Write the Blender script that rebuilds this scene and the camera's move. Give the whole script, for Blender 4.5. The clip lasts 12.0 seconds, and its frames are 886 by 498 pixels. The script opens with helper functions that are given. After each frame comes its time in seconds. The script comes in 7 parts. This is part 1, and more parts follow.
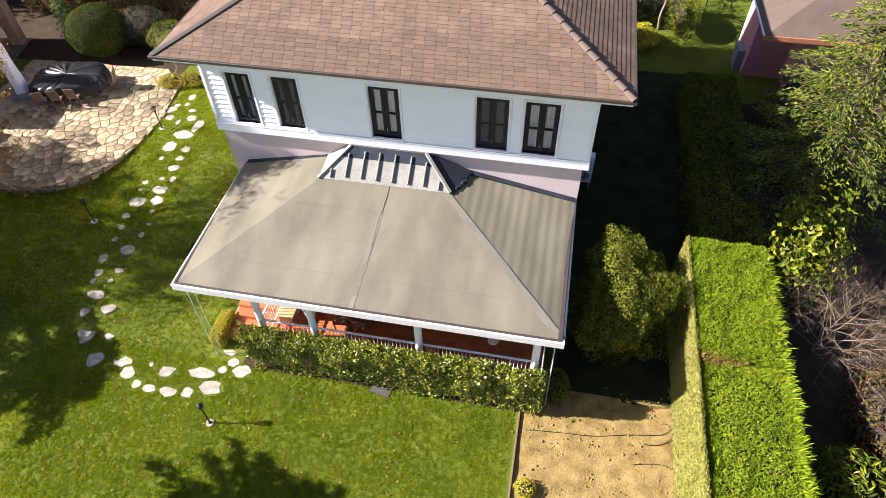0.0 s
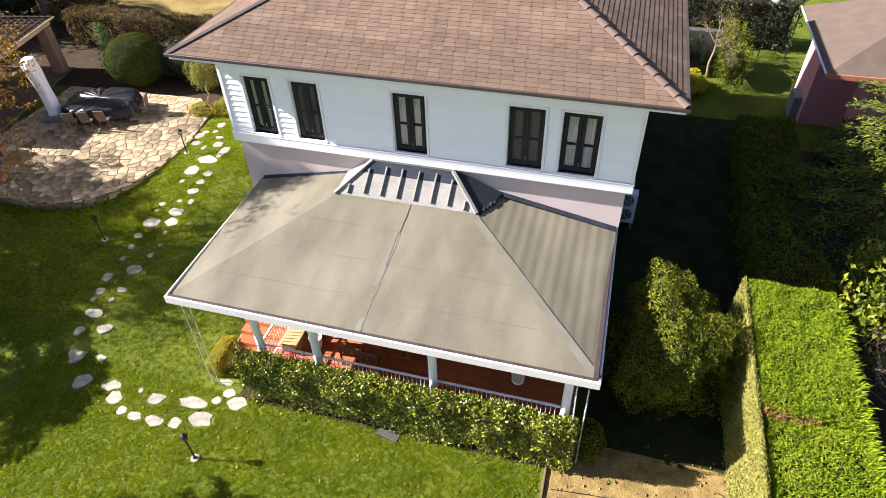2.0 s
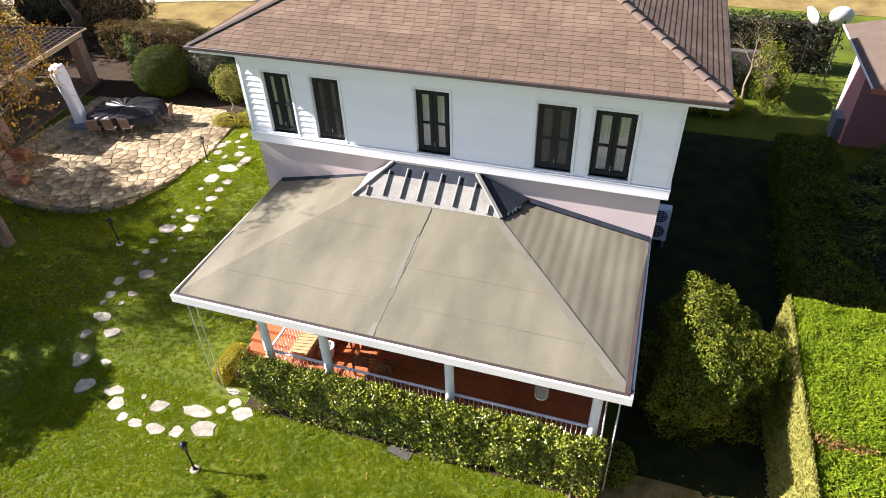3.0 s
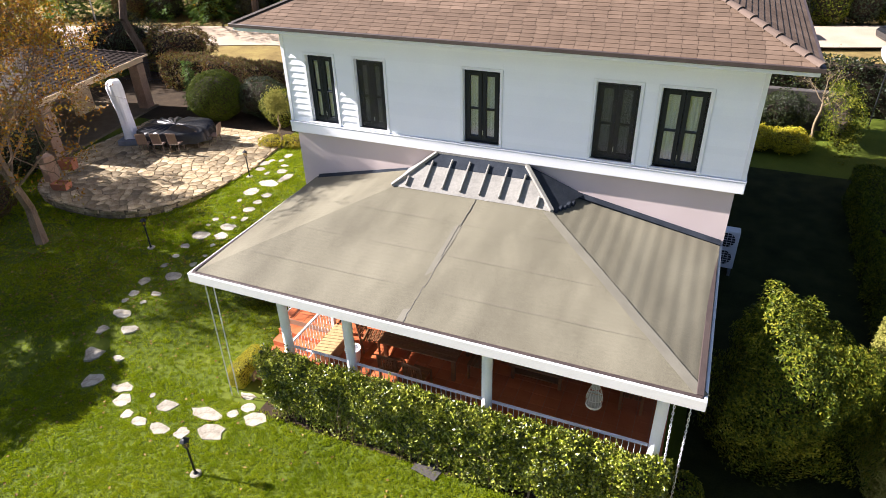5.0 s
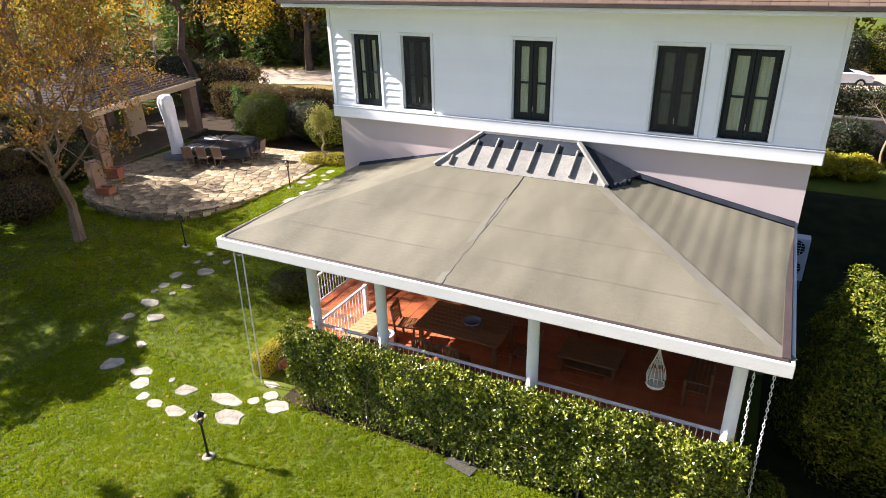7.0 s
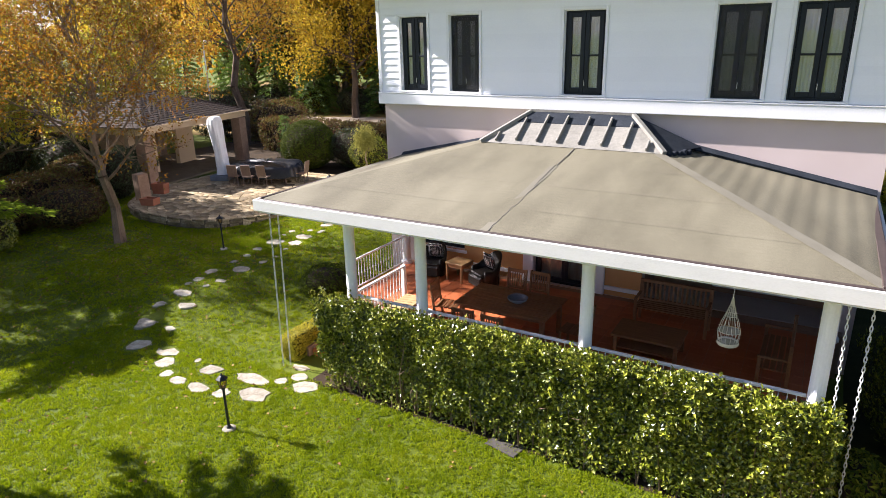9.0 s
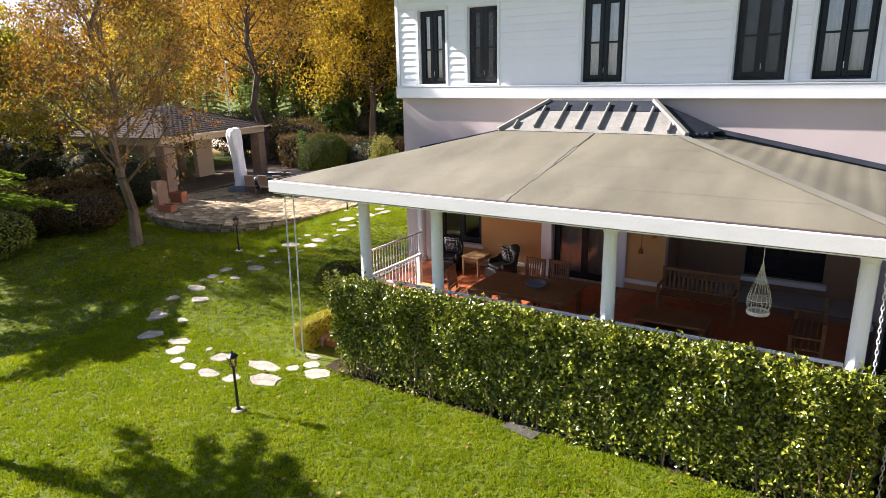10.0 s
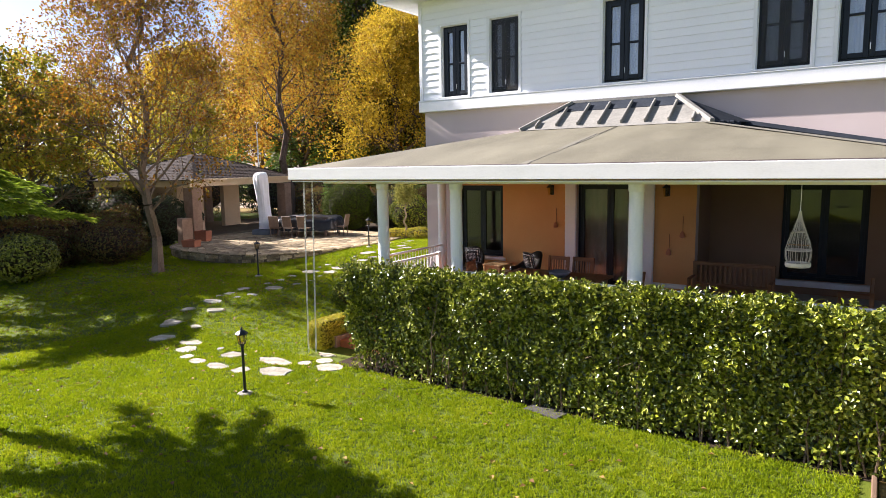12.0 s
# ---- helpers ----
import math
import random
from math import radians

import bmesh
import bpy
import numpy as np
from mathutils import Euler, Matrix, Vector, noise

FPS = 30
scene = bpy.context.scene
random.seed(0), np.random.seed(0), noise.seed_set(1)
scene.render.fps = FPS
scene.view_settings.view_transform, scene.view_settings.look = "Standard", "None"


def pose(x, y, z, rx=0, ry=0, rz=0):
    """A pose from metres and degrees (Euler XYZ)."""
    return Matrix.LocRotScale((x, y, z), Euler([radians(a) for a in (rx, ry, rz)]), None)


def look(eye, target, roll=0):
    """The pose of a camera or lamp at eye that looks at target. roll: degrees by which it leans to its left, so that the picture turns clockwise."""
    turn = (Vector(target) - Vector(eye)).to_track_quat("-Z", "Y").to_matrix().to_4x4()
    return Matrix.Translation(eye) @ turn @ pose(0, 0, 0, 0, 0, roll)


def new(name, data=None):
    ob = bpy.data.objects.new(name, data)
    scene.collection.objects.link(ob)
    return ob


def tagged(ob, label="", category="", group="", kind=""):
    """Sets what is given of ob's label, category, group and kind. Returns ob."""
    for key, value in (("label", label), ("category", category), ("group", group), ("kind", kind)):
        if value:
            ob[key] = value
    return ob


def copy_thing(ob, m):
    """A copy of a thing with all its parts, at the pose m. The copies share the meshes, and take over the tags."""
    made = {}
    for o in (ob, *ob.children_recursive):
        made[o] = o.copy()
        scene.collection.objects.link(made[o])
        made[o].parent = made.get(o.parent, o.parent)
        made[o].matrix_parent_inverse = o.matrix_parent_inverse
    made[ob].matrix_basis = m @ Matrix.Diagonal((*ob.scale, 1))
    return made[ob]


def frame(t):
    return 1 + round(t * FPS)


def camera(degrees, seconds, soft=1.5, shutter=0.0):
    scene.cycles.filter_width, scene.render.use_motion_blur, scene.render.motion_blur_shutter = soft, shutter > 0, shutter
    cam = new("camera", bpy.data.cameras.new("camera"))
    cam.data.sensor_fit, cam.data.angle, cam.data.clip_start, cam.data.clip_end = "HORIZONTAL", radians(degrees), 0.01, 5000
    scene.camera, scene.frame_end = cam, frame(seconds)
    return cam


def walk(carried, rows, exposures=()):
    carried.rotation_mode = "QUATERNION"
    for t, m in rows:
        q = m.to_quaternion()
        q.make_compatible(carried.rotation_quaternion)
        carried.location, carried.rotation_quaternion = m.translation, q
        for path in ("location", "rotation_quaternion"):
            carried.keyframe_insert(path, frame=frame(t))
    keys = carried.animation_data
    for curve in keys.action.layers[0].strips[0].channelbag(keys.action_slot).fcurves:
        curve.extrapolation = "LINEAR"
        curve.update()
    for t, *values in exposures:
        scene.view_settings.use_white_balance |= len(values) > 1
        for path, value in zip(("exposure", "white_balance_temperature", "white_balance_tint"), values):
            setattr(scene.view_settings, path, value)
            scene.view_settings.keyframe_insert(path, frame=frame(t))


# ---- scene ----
cam = camera(69.5, 12.0, soft=0.6)
PATH = [
    (0, (0.48, 0.684, 17.909), (0.195, 1.982, 16.415), -1.7),
    (0.5, (0.54, 0.881, 17.396), (0.227, 2.211, 15.935), -1.8),
    (1, (0.604, 1.019, 16.835), (0.26, 2.384, 15.414), -1.9),
    (1.5, (0.667, 1.086, 16.239), (0.284, 2.484, 14.86), -2.0),
    (2, (0.704, 1.137, 15.579), (0.278, 2.566, 14.246), -1.9),
    (2.5, (0.708, 1.22, 14.946), (0.237, 2.675, 13.657), -1.9),
    (3, (0.676, 1.35, 14.36), (0.162, 2.827, 13.113), -2.0),
    (5, (0.642, 1.403, 11.773), (-0.042, 2.965, 10.728), -1.7),
    (5.5, (0.626, 1.376, 11.163), (-0.1, 2.951, 10.165), -1.6),
    (6, (0.611, 1.3, 10.551), (-0.155, 2.886, 9.603), -1.6),
    (6.5, (0.564, 1.284, 9.98), (-0.236, 2.881, 9.08), -1.6),
    (7, (0.553, 1.271, 9.394), (-0.28, 2.879, 8.545), -1.5),
    (9, (0.434, 1.155, 7.044), (-0.541, 2.783, 6.411), -1.3),
    (9.5, (0.406, 1.115, 6.496), (-0.597, 2.744, 5.916), -1.3),
    (10, (0.426, 1.081, 5.942), (-0.605, 2.712, 5.416), -1.2),
    (10.5, (0.477, 1.097, 5.369), (-0.583, 2.727, 4.899), -1.2),
    (11, (0.513, 1.107, 4.845), (-0.57, 2.738, 4.433), -1.1),
    (11.5, (0.536, 1.139, 4.387), (-0.569, 2.771, 4.05), -1.1),
    (12, (0.49, 1.088, 3.948), (-0.629, 2.725, 3.687), -1.0),
]
walk(cam, [(t, look(eye, target, roll)) for t, eye, target, roll in PATH], exposures=[(0.0, 1.81, 6050, 20), (12.0, 1.81, 6050, 20)])

# ---- light ----
SUN_ELEV, SUN_AZ = 31.5, 10.0          # degrees up; how far the shadows turn from +x towards +y
world = bpy.data.worlds.new("sky")
scene.world = world
world.use_nodes = True
wn = world.node_tree
sky = wn.nodes.new("ShaderNodeTexSky")
sky.sky_type = "NISHITA"
sky.sun_disc = False
sky.sun_elevation = radians(SUN_ELEV)
sky.sun_rotation = radians(-(90 + SUN_AZ))
sky.air_density, sky.dust_density = 0.8, 1.2
wn.links.new(sky.outputs[0], wn.nodes["Background"].inputs[0])
wn.nodes["Background"].inputs[1].default_value = 0.050
sun = new("sun", bpy.data.lights.new("sun", "SUN"))
sun.data.energy, sun.data.angle, sun.data.color = 5.0, radians(0.6), (1.0, 0.93, 0.82)
sa, se = radians(SUN_AZ), radians(SUN_ELEV)
SUN_DIR = Vector((math.cos(sa) * math.cos(se), math.sin(sa) * math.cos(se), -math.sin(se)))
sun.rotation_mode = "QUATERNION"
sun.rotation_quaternion = SUN_DIR.to_track_quat("-Z", "Y")

# ---- materials ----


def material(name, colours, scale=2.0, rough=0.8, bump=0.15, fine=40.0, metal=0.0, vary=0.0, island=0.0, spec=0.4, stretch=(1, 1, 1), dist=0.01):
    """Noise at two scales between the colours; vary: by object, island: by loose piece."""
    m = bpy.data.materials.new(name)
    m.use_nodes = True
    nt = m.node_tree
    n, l = nt.nodes, nt.links
    b = n["Principled BSDF"]
    b.inputs["Roughness"].default_value = rough
    b.inputs["Metallic"].default_value = metal
    b.inputs["Specular IOR Level"].default_value = spec
    tc = n.new("ShaderNodeTexCoord")
    mp = n.new("ShaderNodeMapping")
    mp.inputs["Scale"].default_value = stretch
    l.new(tc.outputs["Object"], mp.inputs[0])
    big, small = n.new("ShaderNodeTexNoise"), n.new("ShaderNodeTexNoise")
    big.inputs["Scale"].default_value, big.inputs["Detail"].default_value = scale, 5
    small.inputs["Scale"].default_value, small.inputs["Detail"].default_value = fine, 4
    for t in (big, small):
        l.new(mp.outputs[0], t.inputs["Vector"])
    mix = n.new("ShaderNodeMath")
    mix.operation = "MULTIPLY_ADD"
    mix.inputs[1].default_value = 0.55
    half = n.new("ShaderNodeMath")
    half.operation = "MULTIPLY"
    half.inputs[1].default_value = 0.45
    l.new(small.outputs["Fac"], half.inputs[0])
    l.new(big.outputs["Fac"], mix.inputs[0])
    l.new(half.outputs[0], mix.inputs[2])
    ramp = n.new("ShaderNodeValToRGB")
    l.new(mix.outputs[0], ramp.inputs[0])
    els = ramp.color_ramp.elements
    while len(els) < len(colours):
        els.new(0.5)
    for i, c in enumerate(colours):
        els[i].position = 0.32 + 0.36 * i / max(1, len(colours) - 1)
        els[i].color = (*c, 1)
    out = ramp.outputs[0]
    for amount, node, sock in ((vary, "ShaderNodeObjectInfo", "Random"), (island, "ShaderNodeNewGeometry", "Random Per Island")):
        if amount:
            src = n.new(node)
            rng_ = n.new("ShaderNodeMapRange")
            rng_.inputs["To Min"].default_value, rng_.inputs["To Max"].default_value = 1 - amount, 1 + amount
            l.new(src.outputs[sock], rng_.inputs["Value"])
            hsv = n.new("ShaderNodeHueSaturation")
            l.new(rng_.outputs[0], hsv.inputs["Value"])
            l.new(out, hsv.inputs["Color"])
            out = hsv.outputs[0]
    l.new(out, b.inputs["Base Color"])
    if bump:
        bp = n.new("ShaderNodeBump")
        bp.inputs["Strength"].default_value, bp.inputs["Distance"].default_value = bump, dist
        l.new(mix.outputs[0], bp.inputs["Height"])
        l.new(bp.outputs[0], b.inputs["Normal"])
    return m


def leaf_material(name, colours, rough=0.45, through_light=0.35, spec=0.5, patch=0.25):
    """Leaves: a colour for each loose leaf, large-scale drift over the crown, light passing through."""
    m = bpy.data.materials.new(name)
    m.use_nodes = True
    n, l = m.node_tree.nodes, m.node_tree.links
    b = n["Principled BSDF"]
    b.inputs["Roughness"].default_value = rough
    b.inputs["Specular IOR Level"].default_value = spec
    geo, tc, noise_ = n.new("ShaderNodeNewGeometry"), n.new("ShaderNodeTexCoord"), n.new("ShaderNodeTexNoise")
    noise_.inputs["Scale"].default_value = 0.9
    l.new(tc.outputs["Object"], noise_.inputs["Vector"])
    add = n.new("ShaderNodeMath")
    add.operation = "MULTIPLY_ADD"
    add.inputs[1].default_value = 1 - patch
    nm = n.new("ShaderNodeMapRange")
    nm.inputs["From Min"].default_value, nm.inputs["From Max"].default_value = 0.3, 0.7
    nm.inputs["To Max"].default_value = patch
    l.new(noise_.outputs["Fac"], nm.inputs["Value"])
    l.new(geo.outputs["Random Per Island"], add.inputs[0])
    l.new(nm.outputs[0], add.inputs[2])
    ramp = n.new("ShaderNodeValToRGB")
    els = ramp.color_ramp.elements
    while len(els) < len(colours):
        els.new(0.5)
    for i, c in enumerate(colours):
        els[i].position = i / max(1, len(colours) - 1)
        els[i].color = (*c, 1)
    l.new(add.outputs[0], ramp.inputs[0])
    l.new(ramp.outputs[0], b.inputs["Base Color"])
    tr = n.new("ShaderNodeBsdfTranslucent")
    l.new(ramp.outputs[0], tr.inputs["Color"])
    mix = n.new("ShaderNodeMixShader")
    mix.inputs[0].default_value = through_light
    l.new(b.outputs[0], mix.inputs[1])
    l.new(tr.outputs[0], mix.inputs[2])
    l.new(mix.outputs[0], n["Material Output"].inputs["Surface"])
    return m


def glass_material(name, tint=(0.9, 0.95, 0.95), face_on=0.05):
    """Clear glass: face_on is the share mirrored when seen square on, rising to all at a glancing angle."""
    m = bpy.data.materials.new(name)
    m.use_nodes = True
    n, l = m.node_tree.nodes, m.node_tree.links
    lw, pw, ma = n.new("ShaderNodeLayerWeight"), n.new("ShaderNodeMath"), n.new("ShaderNodeMath")
    lw.inputs["Blend"].default_value = 0.5
    pw.operation, pw.inputs[1].default_value = "POWER", 5.0
    ma.operation, ma.inputs[1].default_value, ma.inputs[2].default_value = "MULTIPLY_ADD", 1 - face_on, face_on
    gl, tr, mix = n.new("ShaderNodeBsdfGlossy"), n.new("ShaderNodeBsdfTransparent"), n.new("ShaderNodeMixShader")
    gl.inputs["Roughness"].default_value = 0.02
    tr.inputs[0].default_value = (*tint, 1)
    l.new(lw.outputs["Facing"], pw.inputs[0])
    l.new(pw.outputs[0], ma.inputs[0])
    l.new(ma.outputs[0], mix.inputs[0])
    l.new(tr.outputs[0], mix.inputs[1])
    l.new(gl.outputs[0], mix.inputs[2])
    l.new(mix.outputs[0], n["Material Output"].inputs["Surface"])
    return m


M_LAWN = material("lawn_soil", [(0.045, 0.062, 0.005), (0.085, 0.115, 0.007), (0.14, 0.16, 0.015)], scale=0.6, rough=0.9, bump=0.7, fine=60, spec=0.2, dist=0.03)
M_GRASS = leaf_material("grass_blades", [(0.10, 0.155, 0.001), (0.20, 0.275, 0.002), (0.295, 0.355, 0.003), (0.40, 0.41, 0.015)], rough=0.6, through_light=0.42, spec=0.12, patch=0.35)
M_SOIL = material("dry_soil", [(0.12, 0.080, 0.027), (0.235, 0.165, 0.058), (0.345, 0.255, 0.10)], scale=2.4, rough=0.95, bump=1.0, fine=22, spec=0.1, dist=0.04)
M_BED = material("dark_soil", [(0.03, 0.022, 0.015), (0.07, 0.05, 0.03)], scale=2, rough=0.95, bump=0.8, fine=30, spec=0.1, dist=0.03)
M_LITTER = material("leaf_litter", [(0.10, 0.075, 0.03), (0.22, 0.16, 0.06), (0.30, 0.25, 0.08)], scale=0.8, rough=0.95, bump=0.8, fine=25, spec=0.1, dist=0.04)
M_ROAD = material("dirt_road", [(0.36, 0.29, 0.21), (0.48, 0.40, 0.31)], scale=0.5, rough=0.95, bump=0.5, fine=14, spec=0.1)
M_STONE = material("pale_stone", [(0.19, 0.16, 0.115), (0.34, 0.31, 0.245), (0.45, 0.42, 0.345)], scale=5, rough=0.85, bump=0.4, fine=25, vary=0.22, spec=0.2)
M_FLAG = material("flagstone", [(0.15, 0.108, 0.055), (0.29, 0.225, 0.13), (0.48, 0.405, 0.275)], scale=2.2, rough=0.85, bump=0.5, fine=22, vary=0.45, spec=0.2)
M_MORTAR = material("patio_mortar", [(0.12, 0.095, 0.062), (0.19, 0.15, 0.10)], scale=3, rough=0.95, bump=0.5, spec=0.1)
M_WHITE = material("white_siding", [(0.85, 0.865, 0.89), (0.90, 0.912, 0.93)], scale=1.2, rough=0.55, bump=0.05, fine=30, vary=0.015)
M_TRIM = material("white_paint", [(0.77, 0.785, 0.80), (0.85, 0.86, 0.87)], scale=1.5, rough=0.5, bump=0.04, fine=30)
M_FASCIA = material("weathered_white_paint", [(0.59, 0.59, 0.565), (0.645, 0.645, 0.62), (0.68, 0.68, 0.66)], scale=1.8, rough=0.6, bump=0.1, fine=25, stretch=(1, 1, 3))
M_MAUVE = material("mauve_render", [(0.55, 0.455, 0.43), (0.63, 0.535, 0.51)], scale=0.8, rough=0.9, bump=0.25, fine=80, spec=0.15)
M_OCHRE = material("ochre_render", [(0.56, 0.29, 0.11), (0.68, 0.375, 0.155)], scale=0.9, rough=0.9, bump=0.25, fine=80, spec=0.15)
# ochre render taken down to brown for the recess, where shade falls
M_RECESS_SHADE = material("shade_brown_render", [(0.25, 0.155, 0.10), (0.33, 0.21, 0.135)], scale=0.9, rough=0.9, bump=0.25, fine=80, spec=0.15)
# near-black soil tone that carries the side passage's deep shade
M_SHADE_SOIL = material("shade_dark_soil", [(0.010, 0.014, 0.005), (0.024, 0.030, 0.009), (0.04, 0.045, 0.014)], scale=1.5, rough=0.95, bump=0.8, fine=30, spec=0.1, dist=0.03)
M_SHINGLE = material("brown_shingle", [(0.100, 0.068, 0.046), (0.146, 0.101, 0.070), (0.188, 0.132, 0.093)], scale=1.1, rough=0.9, bump=0.5, fine=90, vary=0.13, island=0.13, spec=0.15)
M_CAP = material("ridge_cap", [(0.11, 0.080, 0.062), (0.16, 0.118, 0.092)], scale=2, rough=0.85, bump=0.4, fine=60, vary=0.1, spec=0.2)
M_HIP = material("hip_metal", [(0.04, 0.032, 0.027), (0.07, 0.056, 0.046)], scale=2, rough=0.8, bump=0.3, fine=30)
M_DECK = material("roof_deck", [(0.10, 0.07, 0.055), (0.15, 0.105, 0.085)], scale=2, rough=0.9, bump=0.2)
M_MEMBRANE = material("grey_membrane", [(0.080, 0.072, 0.048), (0.146, 0.134, 0.092), (0.21, 0.195, 0.136)], scale=0.75, rough=0.8, bump=0.1, fine=70, spec=0.3, stretch=(1.3, 0.45, 1))


def ribbed(m, period, amount):
    """Fine woven bands across the sheet, in colour alone."""
    n, l = m.node_tree.nodes, m.node_tree.links
    b = n["Principled BSDF"]
    src = b.inputs["Base Color"].links[0].from_socket
    tc, wave, rng_, hsv = n.new("ShaderNodeTexCoord"), n.new("ShaderNodeTexWave"), n.new("ShaderNodeMapRange"), n.new("ShaderNodeHueSaturation")
    wave.bands_direction = "Y"
    wave.inputs["Scale"].default_value = 0.314 / period
    wave.inputs["Distortion"].default_value = 2.5
    wave.inputs["Detail Scale"].default_value = 0.6
    rng_.inputs["To Min"].default_value, rng_.inputs["To Max"].default_value = 1 - amount, 1 + amount
    l.new(tc.outputs["Object"], wave.inputs["Vector"])
    l.new(wave.outputs["Fac"], rng_.inputs["Value"])
    l.new(rng_.outputs[0], hsv.inputs["Value"])
    l.new(src, hsv.inputs["Color"])
    l.new(hsv.outputs[0], b.inputs["Base Color"])


ribbed(M_MEMBRANE, 0.11, 0.022)
M_SEAM = material("bitumen_joint", [(0.045, 0.042, 0.036), (0.13, 0.122, 0.10)], scale=6, rough=0.8, bump=0.2)
M_LAP = material("membrane_lap", [(0.105, 0.096, 0.071), (0.155, 0.143, 0.107)], scale=3, rough=0.85, bump=0.1)
M_SMEAR = material("pale_bitumen", [(0.13, 0.121, 0.09), (0.19, 0.178, 0.135)], scale=2, rough=0.8, bump=0.1, fine=70)
M_FELT = material("hood_felt", [(0.17, 0.163, 0.142), (0.28, 0.27, 0.238)], scale=2.0, rough=0.7, bump=0.35, fine=16, spec=0.4)
M_COAT = material("bitumen_paint", [(0.016, 0.020, 0.027), (0.038, 0.045, 0.056)], scale=3, rough=0.9, bump=0.3, fine=30, spec=0.1)
M_GUTTER = material("dark_gutter", [(0.035, 0.025, 0.022), (0.075, 0.055, 0.048)], scale=4, rough=0.5, bump=0.1)
M_ANTHRA = material("anthracite_frame", [(0.005, 0.008, 0.013), (0.011, 0.016, 0.023)], scale=3, rough=0.4, bump=0.02, spec=0.3)
M_WIRE = material("cream_wire", [(0.52, 0.48, 0.39), (0.64, 0.60, 0.50)], 8, 0.5, 0.02)
M_GLASS = glass_material("window_glass", (1.0, 1.0, 1.0), 0.13)
M_DARKGLASS = glass_material("veranda_glass", (0.8, 0.82, 0.8), 0.06)
M_SCREEN = bpy.data.materials.new("insect_screen")
M_SCREEN.use_nodes = True
_n, _l = M_SCREEN.node_tree.nodes, M_SCREEN.node_tree.links
_t, _x = _n.new("ShaderNodeBsdfTransparent"), _n.new("ShaderNodeMixShader")
_n["Principled BSDF"].inputs["Base Color"].default_value = (0.03, 0.03, 0.032, 1)
_x.inputs[0].default_value = 0.35
_l.new(_t.outputs[0], _x.inputs[1])
_l.new(_n["Principled BSDF"].outputs[0], _x.inputs[2])
_l.new(_x.outputs[0], _n["Material Output"].inputs["Surface"])
M_CURTAIN = material("sheer_curtain", [(0.42, 0.455, 0.50), (0.54, 0.575, 0.62)], scale=5, rough=0.9, bump=0.1)
M_ROOM = material("room_plaster", [(0.35, 0.33, 0.3), (0.42, 0.40, 0.37)], scale=2, rough=0.9, bump=0.05)
M_TILE = material("terracotta_tile", [(0.40, 0.105, 0.035), (0.52, 0.16, 0.06)], scale=2, rough=0.45, bump=0.08, vary=0.12)
M_WOOD = material("teak_wood", [(0.16, 0.072, 0.03), (0.28, 0.135, 0.055)], scale=3, rough=0.55, bump=0.15, fine=25, stretch=(1, 8, 8))
M_PINE = material("honey_wood", [(0.30, 0.18, 0.075), (0.40, 0.25, 0.115)], scale=3, rough=0.5, bump=0.1, fine=25, stretch=(1, 8, 8))
M_WICKER = material("black_wicker", [(0.008, 0.007, 0.006), (0.022, 0.019, 0.017)], scale=20, rough=0.45, bump=0.8, fine=120)
M_BROWNWICKER = material("brown_wicker", [(0.13, 0.085, 0.06), (0.21, 0.15, 0.11)], scale=20, rough=0.6, bump=0.6, fine=120)
M_TARP = material("black_tarp", [(0.010, 0.011, 0.012), (0.022, 0.023, 0.026)], scale=4, rough=0.38, bump=0.3, fine=9, spec=0.3, dist=0.02)
M_CANVAS = material("white_canvas", [(0.72, 0.72, 0.74), (0.84, 0.84, 0.85)], scale=3, rough=0.8, bump=0.3, fine=15)
M_CONC = material("grey_concrete", [(0.15, 0.17, 0.19), (0.23, 0.25, 0.28)], scale=4, rough=0.85, bump=0.3)
M_BLACK = material("black_metal", [(0.010, 0.011, 0.013), (0.022, 0.024, 0.028)], scale=6, rough=0.4, bump=0.05)
M_CHAIN = material("pale_chain", [(0.55, 0.56, 0.55), (0.70, 0.71, 0.70)], scale=9, rough=0.45, bump=0.05)
M_BARK = material("grey_bark", [(0.055, 0.04, 0.028), (0.11, 0.082, 0.06), (0.17, 0.135, 0.10)], scale=3, rough=0.95, bump=0.8, fine=30, stretch=(1, 1, 0.3), spec=0.1, dist=0.02)
M_BROWNBARK = material("brown_bark", [(0.10, 0.068, 0.042), (0.19, 0.135, 0.09), (0.27, 0.20, 0.14)], scale=3, rough=0.95, bump=0.8, fine=30, stretch=(1, 1, 0.3), spec=0.1, dist=0.02)
M_TWIG = material("pale_twig", [(0.19, 0.14, 0.09), (0.30, 0.235, 0.155)], scale=5, rough=0.9, bump=0.3, spec=0.1)
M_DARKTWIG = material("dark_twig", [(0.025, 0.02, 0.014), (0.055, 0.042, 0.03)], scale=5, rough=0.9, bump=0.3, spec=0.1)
M_TERRA = material("terracotta_pot", [(0.34, 0.12, 0.06), (0.45, 0.18, 0.10)], scale=4, rough=0.8, bump=0.2)
M_PINK = material("pink_render", [(0.44, 0.215, 0.225), (0.53, 0.27, 0.28)], scale=0.8, rough=0.9, bump=0.15, fine=60)
M_BEIGE = material("beige_render", [(0.55, 0.40, 0.24), (0.66, 0.50, 0.32)], scale=0.8, rough=0.9, bump=0.15, fine=60)
M_PILLAR = material("pillar_stone", [(0.24, 0.15, 0.095), (0.38, 0.25, 0.165)], scale=3, rough=0.9, bump=0.5, fine=20)
